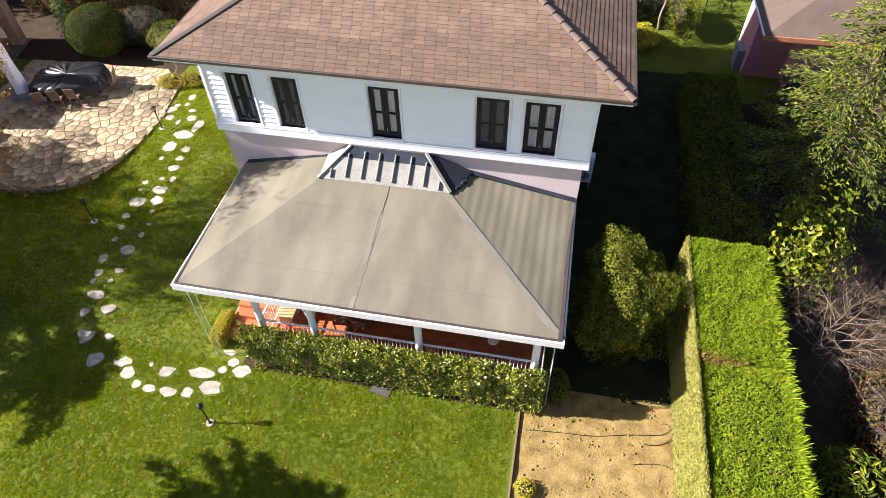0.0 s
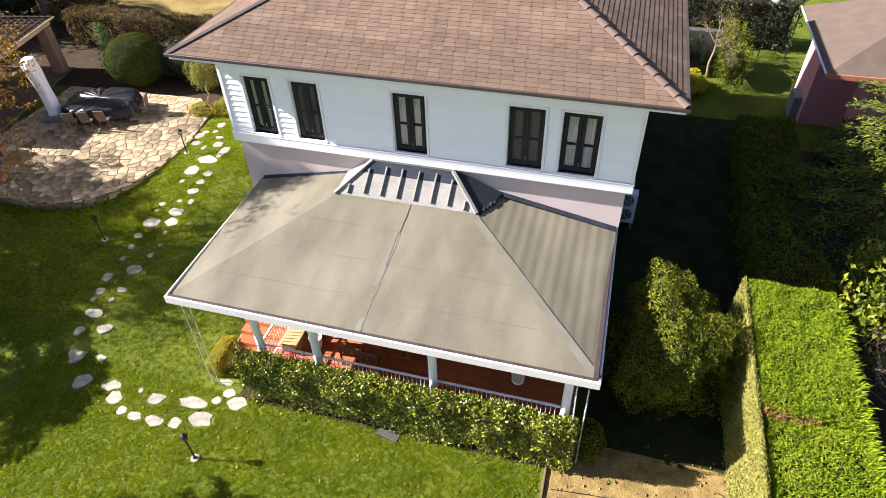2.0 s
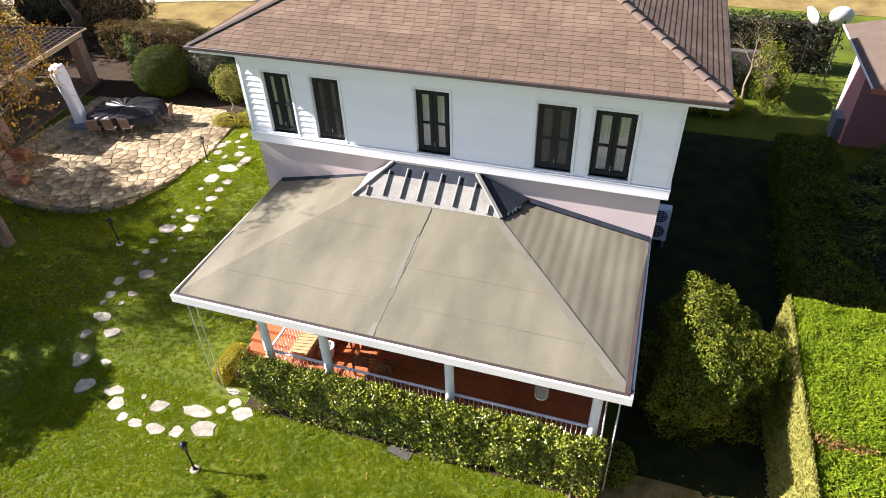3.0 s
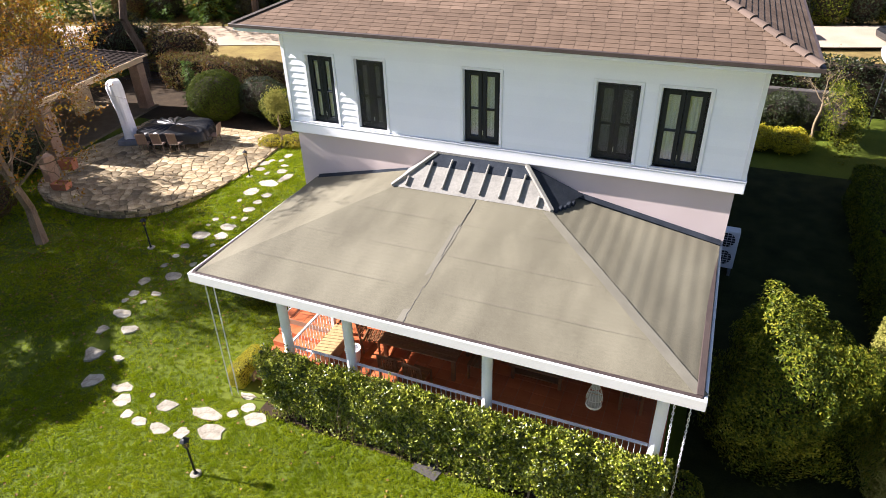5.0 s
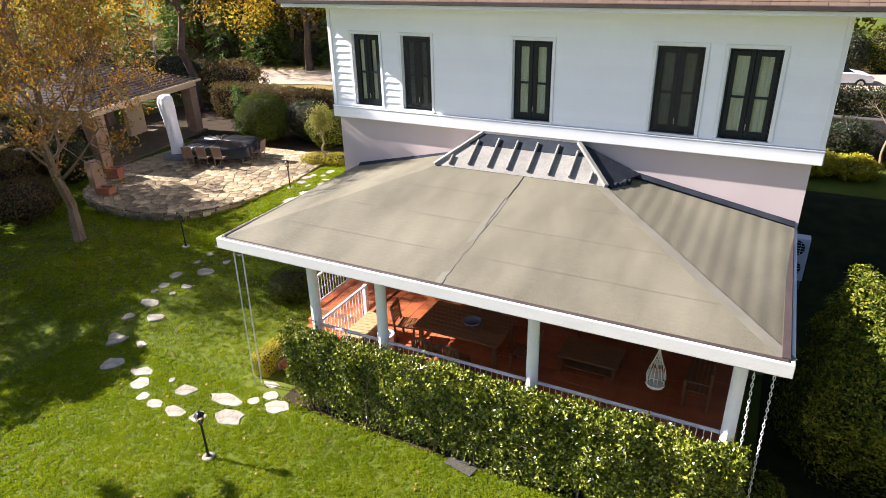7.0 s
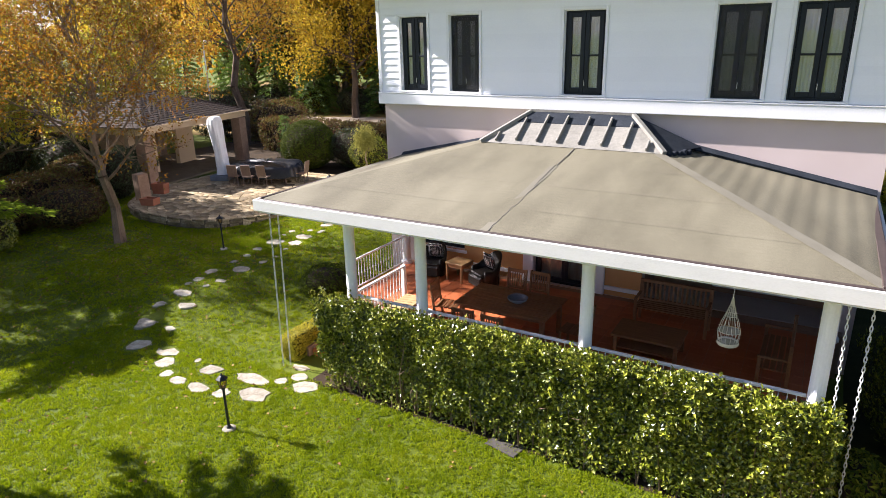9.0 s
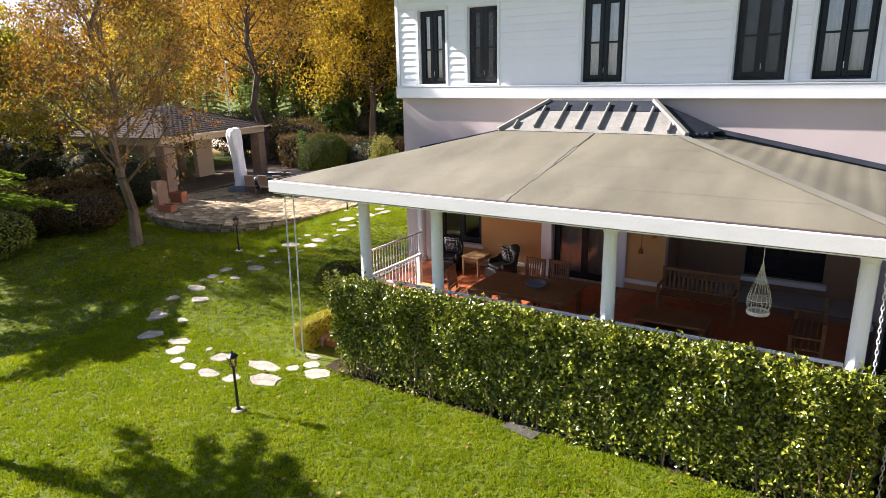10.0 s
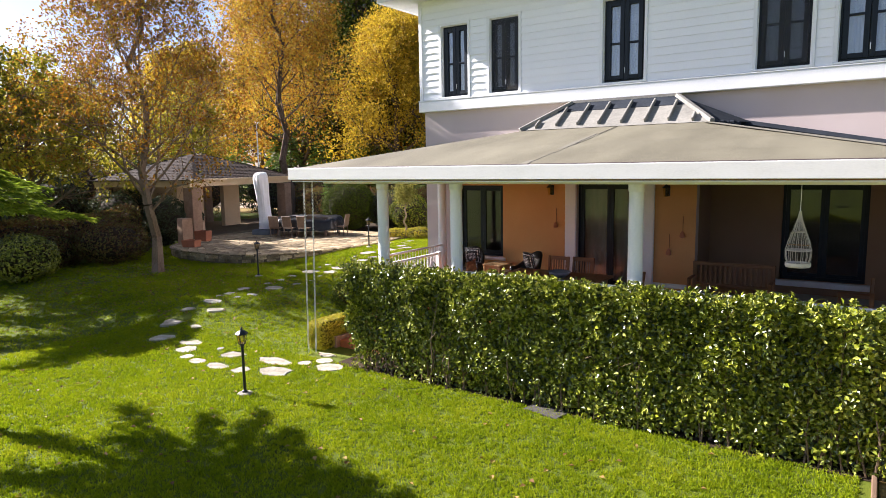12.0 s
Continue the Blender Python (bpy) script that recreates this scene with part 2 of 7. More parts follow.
M_DARKTILE = material("dark_roof_tile", [(0.032, 0.022, 0.017), (0.054, 0.039, 0.030)], scale=3, rough=0.85, bump=0.3, island=0.12, spec=0.2)
M_TANROOF = material("tan_shingle", [(0.085, 0.062, 0.045), (0.125, 0.092, 0.068)], scale=2, rough=0.9, bump=0.3, fine=50, island=0.1)
M_WALLSTONE = material("dark_wall_stone", [(0.04, 0.037, 0.033), (0.09, 0.08, 0.072)], scale=2, rough=0.9, bump=0.8, fine=9, dist=0.04)
M_CARWHITE = material("white_car_paint", [(0.78, 0.79, 0.80), (0.82, 0.83, 0.84)], scale=1, rough=0.2, bump=0.0, spec=0.6)
M_CARDARK = material("black_car_paint", [(0.012, 0.013, 0.016), (0.018, 0.02, 0.023)], scale=1, rough=0.15, bump=0.0, spec=0.6)
M_RUBBER = material("tyre_rubber", [(0.012, 0.012, 0.012), (0.022, 0.022, 0.022)], scale=9, rough=0.8, bump=0.2)
M_STEEL = material("brushed_metal", [(0.45, 0.46, 0.47), (0.58, 0.59, 0.60)], scale=9, rough=0.35, metal=0.9, bump=0.05)
M_LAMPGLASS = glass_material("lantern_glass", (0.95, 0.85, 0.65))
M_MAT = material("woven_mat", [(0.36, 0.25, 0.11), (0.50, 0.37, 0.18)], scale=12, rough=0.95, bump=0.6, fine=60)
M_RED = material("red_flower", [(0.45, 0.02, 0.015), (0.6, 0.04, 0.03)], scale=9, rough=0.5, bump=0.1)
M_PLANK = material("edging_wood", [(0.10, 0.06, 0.035), (0.20, 0.13, 0.08)], scale=4, rough=0.9, bump=0.4, stretch=(8, 1, 8))
M_BLUE = material("blue_paint", [(0.03, 0.14, 0.36), (0.05, 0.19, 0.45)], scale=4, rough=0.4, bump=0.05)

L_LAUREL = leaf_material("laurel_leaves", [(0.016, 0.026, 0.002), (0.06, 0.086, 0.003), (0.165, 0.20, 0.008), (0.31, 0.335, 0.022), (0.50, 0.49, 0.11)], rough=0.30, through_light=0.11, spec=0.6, patch=0.15)
L_THUJA = leaf_material("cypress_fronds", [(0.065, 0.125, 0.004), (0.155, 0.245, 0.006), (0.265, 0.35, 0.010), (0.39, 0.43, 0.03)], rough=0.6, through_light=0.35, spec=0.12)
L_PALE = leaf_material("clipped_fronds", [(0.16, 0.165, 0.032), (0.26, 0.255, 0.060), (0.37, 0.34, 0.10)], rough=0.8, through_light=0.25, spec=0.05)
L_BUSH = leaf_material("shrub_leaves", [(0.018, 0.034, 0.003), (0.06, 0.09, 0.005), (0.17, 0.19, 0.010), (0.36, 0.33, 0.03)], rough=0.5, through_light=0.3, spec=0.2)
L_YELLOW = leaf_material("golden_leaves", [(0.12, 0.14, 0.012), (0.33, 0.31, 0.015), (0.62, 0.54, 0.02), (0.74, 0.64, 0.05)], rough=0.45, through_light=0.3)
L_BOX = leaf_material("boxwood_leaves", [(0.026, 0.044, 0.004), (0.06, 0.085, 0.007), (0.12, 0.14, 0.014)], rough=0.6, through_light=0.2, spec=0.12)
L_SPRUCE = leaf_material("spruce_needles", [(0.022, 0.042, 0.006), (0.06, 0.09, 0.011), (0.15, 0.175, 0.022), (0.27, 0.28, 0.04)], rough=0.65, through_light=0.2, spec=0.12)
L_CEDAR = leaf_material("cedar_needles", [(0.08, 0.13, 0.010), (0.19, 0.27, 0.02), (0.34, 0.40, 0.035)], rough=0.7, through_light=0.5, spec=0.1)
L_AUTUMN = leaf_material("autumn_leaves", [(0.11, 0.038, 0.008), (0.27, 0.11, 0.011), (0.39, 0.19, 0.013), (0.24, 0.19, 0.018), (0.47, 0.30, 0.024)], rough=0.5, through_light=0.42, spec=0.3)
L_OLIVE = leaf_material("olive_autumn_leaves", [(0.14, 0.14, 0.015), (0.28, 0.27, 0.022), (0.42, 0.38, 0.035), (0.48, 0.30, 0.035)], rough=0.5, through_light=0.45, spec=0.2)
L_GOLD = leaf_material("yellow_autumn_leaves", [(0.286, 0.182, 0.016), (0.494, 0.351, 0.019), (0.676, 0.520, 0.039)], rough=0.5, through_light=0.5, spec=0.3)
L_ORANGE = leaf_material("orange_autumn_leaves", [(0.16, 0.065, 0.013), (0.34, 0.155, 0.015), (0.47, 0.27, 0.019), (0.36, 0.29, 0.028), (0.55, 0.37, 0.03)], rough=0.5, through_light=0.5, spec=0.3)
L_PINE = leaf_material("pine_needles", [(0.045, 0.095, 0.012), (0.11, 0.20, 0.024), (0.21, 0.31, 0.045)], rough=0.55, through_light=0.2)
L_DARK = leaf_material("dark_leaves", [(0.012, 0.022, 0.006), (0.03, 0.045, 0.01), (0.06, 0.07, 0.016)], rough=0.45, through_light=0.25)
L_RUSSET = leaf_material("russet_leaves", [(0.06, 0.03, 0.014), (0.13, 0.06, 0.02), (0.10, 0.11, 0.02), (0.26, 0.17, 0.035)], rough=0.5, through_light=0.45)
L_FALLEN = leaf_material("fallen_leaves", [(0.12, 0.06, 0.02), (0.25, 0.14, 0.04), (0.40, 0.28, 0.08)], rough=0.7, through_light=0.1, spec=0.2)

# ---- building helpers ----


def link_mesh(name, me, mat, parent=None, label="", loc=(0, 0, 0)):
    if mat is not None:
        me.materials.append(mat)
    ob = new(name, me)
    ob.location = loc
    if parent is not None:
        ob.parent = parent
    if label:
        ob["label"] = label
    return ob


def part(name, bm, mat, parent=None, label="", smooth=False, loc=(0, 0, 0)):
    bmesh.ops.recalc_face_normals(bm, faces=bm.faces)
    me = bpy.data.meshes.new(name)
    bm.to_mesh(me)
    bm.free()
    if smooth:
        me.shade_smooth()
    return link_mesh(name, me, mat, parent, label, loc)


def thing(name, loc, label, category, group="", kind="", turn=0.0):
    ob = new(name)
    ob.location = loc
    ob.rotation_euler = (0, 0, radians(turn))
    ob.empty_display_size = 0.2
    return tagged(ob, label, category, group, kind)


def box(bm, x0, x1, y0, y1, z0, z1, bevel=0.0, m=None):
    t = Matrix.LocRotScale(((x0 + x1) / 2, (y0 + y1) / 2, (z0 + z1) / 2), None, (x1 - x0, y1 - y0, z1 - z0))
    vs = bmesh.ops.create_cube(bm, size=1, matrix=(m @ t) if m is not None else t)["verts"]
    if bevel:
        es = list({e for v in vs for e in v.link_edges})
        bmesh.ops.bevel(bm, geom=es, offset=bevel, segments=1, affect="EDGES")


def tube(bm, p0, p1, r0, r1=None, seg=10, cap=True):
    p0, p1 = Vector(p0), Vector(p1)
    d = p1 - p0
    m = Matrix.Translation((p0 + p1) / 2) @ d.to_track_quat("Z", "Y").to_matrix().to_4x4()
    bmesh.ops.create_cone(bm, cap_ends=cap, segments=seg, radius1=r0, radius2=r0 if r1 is None else r1, depth=d.length, matrix=m)


def lathe(bm, profile, seg=16, at=(0, 0, 0)):
    """A turned form from (radius, height) pairs."""
    rings = []
    for r, z in profile:
        rings.append([bm.verts.new((at[0] + r * math.cos(2 * math.pi * i / seg), at[1] + r * math.sin(2 * math.pi * i / seg), at[2] + z)) for i in range(seg)])
    for a, b in zip(rings, rings[1:]):
        for i in range(seg):
            bm.faces.new((a[i], a[(i + 1) % seg], b[(i + 1) % seg], b[i]))
    bm.faces.new(rings[-1])
    bm.faces.new(rings[0][::-1])


def prism(bm, outline, z0, z1, inset=0.0):
    """Outline in plan, pulled up; inset narrows the top edge."""
    lo = [bm.verts.new((x, y, z0)) for x, y in outline]
    cx, cy = sum(p[0] for p in outline) / len(outline), sum(p[1] for p in outline) / len(outline)
    top = outline
    if inset:
        mid = [bm.verts.new((x, y, z1 - inset)) for x, y in outline]
        top = []
        for x, y in outline:
            d = math.hypot(x - cx, y - cy) or 1
            top.append((x - (x - cx) / d * inset * 1.3, y - (y - cy) / d * inset * 1.3))
        hi = [bm.verts.new((x, y, z1)) for x, y in top]
        rings = [lo, mid, hi]
    else:
        hi = [bm.verts.new((x, y, z1)) for x, y in top]
        rings = [lo, hi]
    k = len(outline)
    for a, b in zip(rings, rings[1:]):
        for i in range(k):
            bm.faces.new((a[i], a[(i + 1) % k], b[(i + 1) % k], b[i]))
    bm.faces.new(hi)
    bm.faces.new(lo[::-1])


def mesh_from(name, verts, faces):
    """verts (n, 3); faces (m, k) of one size k, fast."""
    verts, faces = np.asarray(verts, np.float32), np.asarray(faces, np.int32)
    me = bpy.data.meshes.new(name)
    me.vertices.add(len(verts))
    me.vertices.foreach_set("co", verts.ravel())
    k = faces.shape[1]
    me.loops.add(faces.size)
    me.loops.foreach_set("vertex_index", faces.ravel())
    me.polygons.add(len(faces))
    me.polygons.foreach_set("loop_start", np.arange(0, faces.size, k, dtype=np.int32))
    me.polygons.foreach_set("loop_total", np.full(len(faces), k, np.int32))
    me.update(calc_edges=True)
    me.shade_flat()
    return me


def unit(v):
    return v / np.maximum(np.linalg.norm(v, axis=-1, keepdims=True), 1e-9)


def leaves_mesh(name, pos, axis, normal, length, width, fold=0.25):
    """Folded four-cornered leaves: from pos along axis, facing normal."""
    n = len(pos)
    axis = unit(axis)
    side = unit(np.cross(axis, normal))
    up = np.cross(side, axis)
    length, width = np.broadcast_to(length, n)[:, None], np.broadcast_to(width, n)[:, None]
    mid = pos + axis * length * 0.45
    v = np.stack([pos, mid + side * width / 2 + up * width * fold, pos + axis * length - up * length * 0.08, mid - side * width / 2 + up * width * fold], 1)
    i = np.arange(n)[:, None] * 4
    f = np.concatenate([i + np.array([[0, 1, 2]]), i + np.array([[0, 2, 3]])], 1).reshape(-1, 3)
    return mesh_from(name, v.reshape(-1, 3), f)


def tubes_mesh(name, segs, sides=5):
    """Tapered limbs: rows of p0, p1, r0, r1 as one array (n, 8)."""
    s = np.asarray(segs, float)
    d = unit(s[:, 3:6] - s[:, 0:3])
    ref = np.where(np.abs(d[:, 2:3]) > 0.9, [[1.0, 0, 0]], [[0, 0, 1.0]])
    a = unit(np.cross(d, ref))
    b = np.cross(d, a)
    th = np.arange(sides) * 2 * np.pi / sides
    ring = a[:, None] * np.cos(th)[None, :, None] + b[:, None] * np.sin(th)[None, :, None]
    lo = s[:, None, 0:3] + ring * s[:, None, 6:7]
    hi = s[:, None, 3:6] + ring * s[:, None, 7:8]
    v = np.concatenate([lo, hi], 1).reshape(-1, 3)
    base = np.arange(len(s))[:, None] * 2 * sides
    q = np.array([[k, (k + 1) % sides, sides + (k + 1) % sides, sides + k] for k in range(sides)]).reshape(1, -1)
    return mesh_from(name, v, (base + q).reshape(-1, 4))


def limbs_mesh(name, segs):
    """Thick limbs six-sided, thin twigs three-sided, in one mesh."""
    s = np.asarray(segs, float)
    thick = s[:, 6] > 0.02
    vs, fs, base = [], [], 0
    for rows, sides in ((s[thick], 6), (s[~thick], 3)):
        if len(rows):
            me = tubes_mesh("limb", rows, sides)
            v = np.empty(len(me.vertices) * 3, np.float32)
            me.vertices.foreach_get("co", v)
            f = np.empty(len(me.loops), np.int32)
            me.loops.foreach_get("vertex_index", f)
            vs.append(v.reshape(-1, 3))
            fs.append(f.reshape(-1, 4) + base)
            base += len(me.vertices)
            bpy.data.meshes.remove(me)
    return mesh_from(name, np.concatenate(vs), np.concatenate(fs))


def smooth_step(a, b, v):
    t = min(1.0, max(0.0, (v - a) / (b - a)))
    return t * t * (3 - 2 * t)


def ground_z(x, y):
    """The lawn lies level before the house and climbs in two easy steps towards the patio and the road."""
    west = smooth_step(-2, -12, x)
    return 0.36 * smooth_step(-10.5, -14.5, x) * smooth_step(9, 12, y) + 0.36 * west * smooth_step(14.5, 20.5, y) + 0.5 * (1 - west) * smooth_step(14, 26, y)


# ---- trees and shrubs ----


def grow(rng, start, direction, length, radius, depth, segs, tips, bend=0.25, up=0.15, split=3, shrink=0.62, steps=4):
    """A limb of a few bent lengths with side limbs."""
    p, d, r = np.array(start, float), unit(np.array(direction, float)), radius
    step = length / steps
    for k in range(steps):
        d = unit(d + rng.normal(0, bend, 3) * 0.5 + np.array([0, 0, up * 0.3]))
        q = p + d * step
        r1 = r * (0.82 if depth else 0.7)
        segs.append((*p, *q, r, r1))
        if depth > 0 and k >= 1:
            for _ in range(split if k < steps - 1 else split + 1):
                side = unit(np.cross(d, rng.normal(0, 1, 3)))
                dd = unit(d * rng.uniform(0.3, 0.8) + side * rng.uniform(0.6, 1.0))
                grow(rng, q, dd, length * shrink * rng.uniform(0.7, 1.1), r1 * 0.55, depth - 1, segs, tips, bend, up, split, shrink, max(2, steps - 1))
        if depth == 0:
            tips.append(q)
        p, r = q, r1


def tree(loc, height, trunk_r, seed, leaf_mat, label, name="tree", category="tree", bare=0.3, limbs=9, leaves=9000, leaf=0.12, spread=0.42, lean=(0, 0), depth=2, gather=0.45, bark=None, group="", clump=1.0, up=0.15, twig=0.0, rise=0.0, limb=0.6):
    rng = np.random.default_rng(seed)
    segs, tips = [], []
    n = 9
    pts = [np.array([lean[0] * (k / n) * height * 0.1 + rng.normal(0, 0.012) * height * (k > 0), lean[1] * (k / n) * height * 0.1 + rng.normal(0, 0.012) * height * (k > 0), height * 0.86 * k / n - (0.15 if k == 0 else 0)]) for k in range(n + 1)]
    for k in range(n):
        segs.append((*pts[k], *pts[k + 1], trunk_r * (1 - 0.85 * k / n) * (1.25 if k == 0 else 1), trunk_r * (1 - 0.85 * (k + 1) / n)))
    for j in range(limbs):
        f = bare + (0.97 - bare) * (j + rng.uniform(0, 0.8)) / limbs
        k = min(n - 1, int(f * n))
        p = pts[k] + (pts[k + 1] - pts[k]) * (f * n - k)
        az = j * 2.4 + rng.uniform(-0.4, 0.4)
        tilt = rng.uniform(0.25, 0.8) + f * 0.6 + rise
        dd = (math.cos(az), math.sin(az), tilt)
        ln = height * spread * (1.15 - 0.75 * f) * rng.uniform(0.8, 1.15)
        grow(rng, p, dd, ln, trunk_r * (1 - 0.85 * f) * limb, depth, segs, tips, up=up)
    th = thing(name, loc, label, category, group)
    link_mesh("trunk", limbs_mesh("trunk", [s for s in segs if s[6] > twig]), bark or M_BARK, th)
    if leaves:
        tips = np.array(tips)
        if clump < 1:
            tips = tips[rng.choice(len(tips), max(8, int(len(tips) * clump)), replace=False)]
        pick = tips[rng.integers(0, len(tips), leaves)] + rng.normal(0, gather * 0.5, (leaves, 3))
        link_mesh("crown", leaves_mesh("crown", pick, rng.normal(0, 1, (leaves, 3)) + [0, 0, -0.4], rng.normal(0, 0.6, (leaves, 3)) + [0, 0, 1], leaf * rng.uniform(0.7, 1.3, leaves), leaf * 0.7), leaf_mat, th)
    return th


def conifer(loc, height, radius, seed, leaf_mat, label, bare=0.12, whorls=22, boughs=9, leaf=0.16, name="conifer", droop=0.25, density=26, group=""):
    rng = np.random.default_rng(seed)
    segs, pos, ax, nor = [(0, 0, -0.15, 0, 0, height * 0.97, height * 0.022, 0.01)], [], [], []
    for w in range(whorls):
        f = bare + (0.98 - bare) * w / whorls
        for b in range(boughs):
            az = 2 * math.pi * (b + rng.uniform(-0.3, 0.3)) / boughs + w * 0.7
            ln = radius * (1 - f) ** 0.75 * rng.uniform(0.75, 1.12) + 0.12
            z0 = height * f + rng.uniform(-0.1, 0.1)
            prev = np.array([0, 0, z0])
            k = 5
            for s in range(1, k + 1):
                u = s / k
                p = np.array([math.cos(az) * ln * u, math.sin(az) * ln * u, z0 + 0.25 * ln * u - droop * ln * u * u * 1.6])
                segs.append((*prev, *p, 0.018 * (1.2 - u) * height / 6, 0.018 * (1.2 - u - 0.15) * height / 6 + 0.002))
                d = unit(p - prev)
                m = max(3, int(density * ln / 2.0 / k * (0.4 + u)))
                side = np.array([-math.sin(az), math.cos(az), 0])
                q = prev + (p - prev) * rng.uniform(0, 1, (m, 1)) + side * rng.normal(0, 0.10 * ln * (1.15 - 0.6 * u), (m, 1)) + rng.normal(0, 0.025, (m, 3))
                pos.append(q)
                ax.append(d + side * rng.uniform(-1.0, 1.0, (m, 1)) + rng.normal(0, 0.25, (m, 3)))
                nor.append(np.tile([[0, 0, 1.0]], (m, 1)) + rng.normal(0, 0.3, (m, 3)))
                prev = p
    pos, ax, nor = np.concatenate(pos), np.concatenate(ax), np.concatenate(nor)
    th = thing(name, loc, label, "conifer", group)
    link_mesh("trunk", tubes_mesh("trunk", segs, 5), M_BARK, th)
    link_mesh("needles", leaves_mesh("needles", pos, ax, nor, leaf * rng.uniform(0.7, 1.4, len(pos)), leaf * 0.32), leaf_mat, th)
    return th


def lump(p, scale, amount):
    return amount * noise.noise(Vector(p) * scale)


def shrub(loc, rx, ry, rz, seed, leaf_mat, label, n=6000, leaf=0.09, name="shrub", square=2.0, rough=0.18, core=True, category="shrub", group="", clip=0.1, stems=14, aspect=0.5):
    """Leaves gathered near the skin of a rounded or boxy body, stems inside. loc is the middle of its foot; 2 * rz is its height."""
    rng = np.random.default_rng(seed)
    th = thing(name, loc, label, category, group)
    d = rng.normal(0, 1, (n, 3))
    d = unit(d)
    k = (np.abs(d) ** square).sum(1) ** (-1 / square)
    surf = d * k[:, None] * [rx, ry, rz]
    bumps = np.array([1 + lump((p[0] + seed, p[1], p[2]), 1.3 / max(0.3, min(rx, ry, rz)), rough) + lump((p[0], p[1] + seed, p[2]), 4.0 / max(0.3, min(rx, ry, rz)), rough * 0.5) for p in surf])
    pos = surf * bumps[:, None] * (1 - clip * rng.uniform(0, 1, n) ** 2)[:, None] + [0, 0, rz]
    keep = pos[:, 2] > 0.02
    pos, d = pos[keep], d[keep]
    nrm = unit(np.sign(d) * np.abs(d) ** (square - 1) / np.array([rx, ry, rz]))
    ax = unit(np.cross(nrm, rng.normal(0, 1, pos.shape))) + nrm * rng.uniform(0.0, 0.7, (len(pos), 1)) + [0, 0, 0.15]
    m = len(pos)
    link_mesh("foliage", leaves_mesh("foliage", pos, ax, nrm + rng.normal(0, 0.45, pos.shape), leaf * rng.uniform(0.7, 1.35, m), leaf * aspect), leaf_mat, th)
    segs = []
    for i in range(stems):
        a = rng.uniform(0, 2 * math.pi)
        q = np.array([math.cos(a) * rx * 0.7 * rng.uniform(0, 1), math.sin(a) * ry * 0.7 * rng.uniform(0, 1), rz * rng.uniform(0.9, 1.6)])
        segs.append((q[0] * 0.35, q[1] * 0.35, -0.05, *q, 0.025, 0.008))
    link_mesh("stem_growth", tubes_mesh("stem_growth", segs, 5), M_DARKTWIG, th)
    # solid dark filler: stops the view through and stands for inner shade
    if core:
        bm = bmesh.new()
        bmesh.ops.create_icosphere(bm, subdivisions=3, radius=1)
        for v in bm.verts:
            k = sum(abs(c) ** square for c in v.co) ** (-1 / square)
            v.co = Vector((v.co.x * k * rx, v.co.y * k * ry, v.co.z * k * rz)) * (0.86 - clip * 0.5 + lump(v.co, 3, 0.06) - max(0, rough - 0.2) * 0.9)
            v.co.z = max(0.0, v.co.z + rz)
        part("dark_core", bm, M_DARKTWIG, th, smooth=True)
    return th

# ---- ground ----


def draped(name, xs, ys, lift, mat, relief=0.0, label="", category="", mask=None):
    """A sheet over the ground's relief, on the lines xs and ys."""
    vs = [(x, y, ground_z(x, y) + lift + (lump((x, y, 0), 1.5, relief) + lump((x, y, 3), 6.0, relief * 0.4) if relief else 0)) for y in ys for x in xs]
    k = len(xs)
    fs = [(j * k + i, j * k + i + 1, (j + 1) * k + i + 1, (j + 1) * k + i) for j in range(len(ys) - 1) for i in range(k - 1) if mask is None or mask((xs[i] + xs[i + 1]) / 2, (ys[j] + ys[j + 1]) / 2)]
    ob = link_mesh(name, mesh_from(name, vs, fs), mat)
    ob.data.shade_smooth()
    return tagged(ob, label, category, kind="structure")


def lines(near0, near1, step, far):
    a = list(np.arange(near0, near1 + 1e-6, step))
    return [-far, -far * 0.3, near0 - 40] + a + [near1 + 40, far * 0.3, far]


draped("ground", lines(-34, 16, 0.5, 2500), lines(-6, 44, 0.5, 2500), 0.0, M_LAWN, 0.02, "sunlit garden lawn with short green grass", "lawn")
draped("bare_soil", list(np.arange(0.70, 5.6, 0.12)), list(np.arange(-4, 11.15, 0.12)), 0.02, M_SOIL, 0.035, "dry brown bare soil strip beside the lawn", "soil")
draped("garden_bed", list(np.arange(-8.4, 1.3, 0.2)), list(np.arange(10.1, 11.0, 0.15)), 0.012, M_BED, 0.01, "dark earth bed under the clipped hedge", "soil")
draped("patio_bed", list(np.arange(-33, -17.2, 0.3)), list(np.arange(24.4, 31.5, 0.3)), 0.012, M_BED, 0.02, "dark earth bed with fallen leaves behind the patio", "soil")
# dark soil laid where the house shades the ground, shade put into colour
draped("shade_bed", list(np.arange(7.6, 16, 0.3)), list(np.arange(14.2, 27.0, 0.3)), 0.012, M_BED, 0.02, "dark earth beside the house, its colour standing in for shade", "soil")
# sheet begins where the shadow does; its dark colour imitates that shade
draped("passage_ground", list(np.arange(1.53, 7.8, 0.3)), list(np.arange(11.0, 29.0, 0.3)), 0.012, M_SHADE_SOIL, 0.02, "near-black ground of the side passage, its shade put into the colour", "soil")
# brown earth whose dark tone also stands in for the hedge's shade
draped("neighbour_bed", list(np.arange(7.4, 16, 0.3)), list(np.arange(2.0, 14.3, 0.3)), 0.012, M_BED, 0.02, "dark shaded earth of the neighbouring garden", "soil")


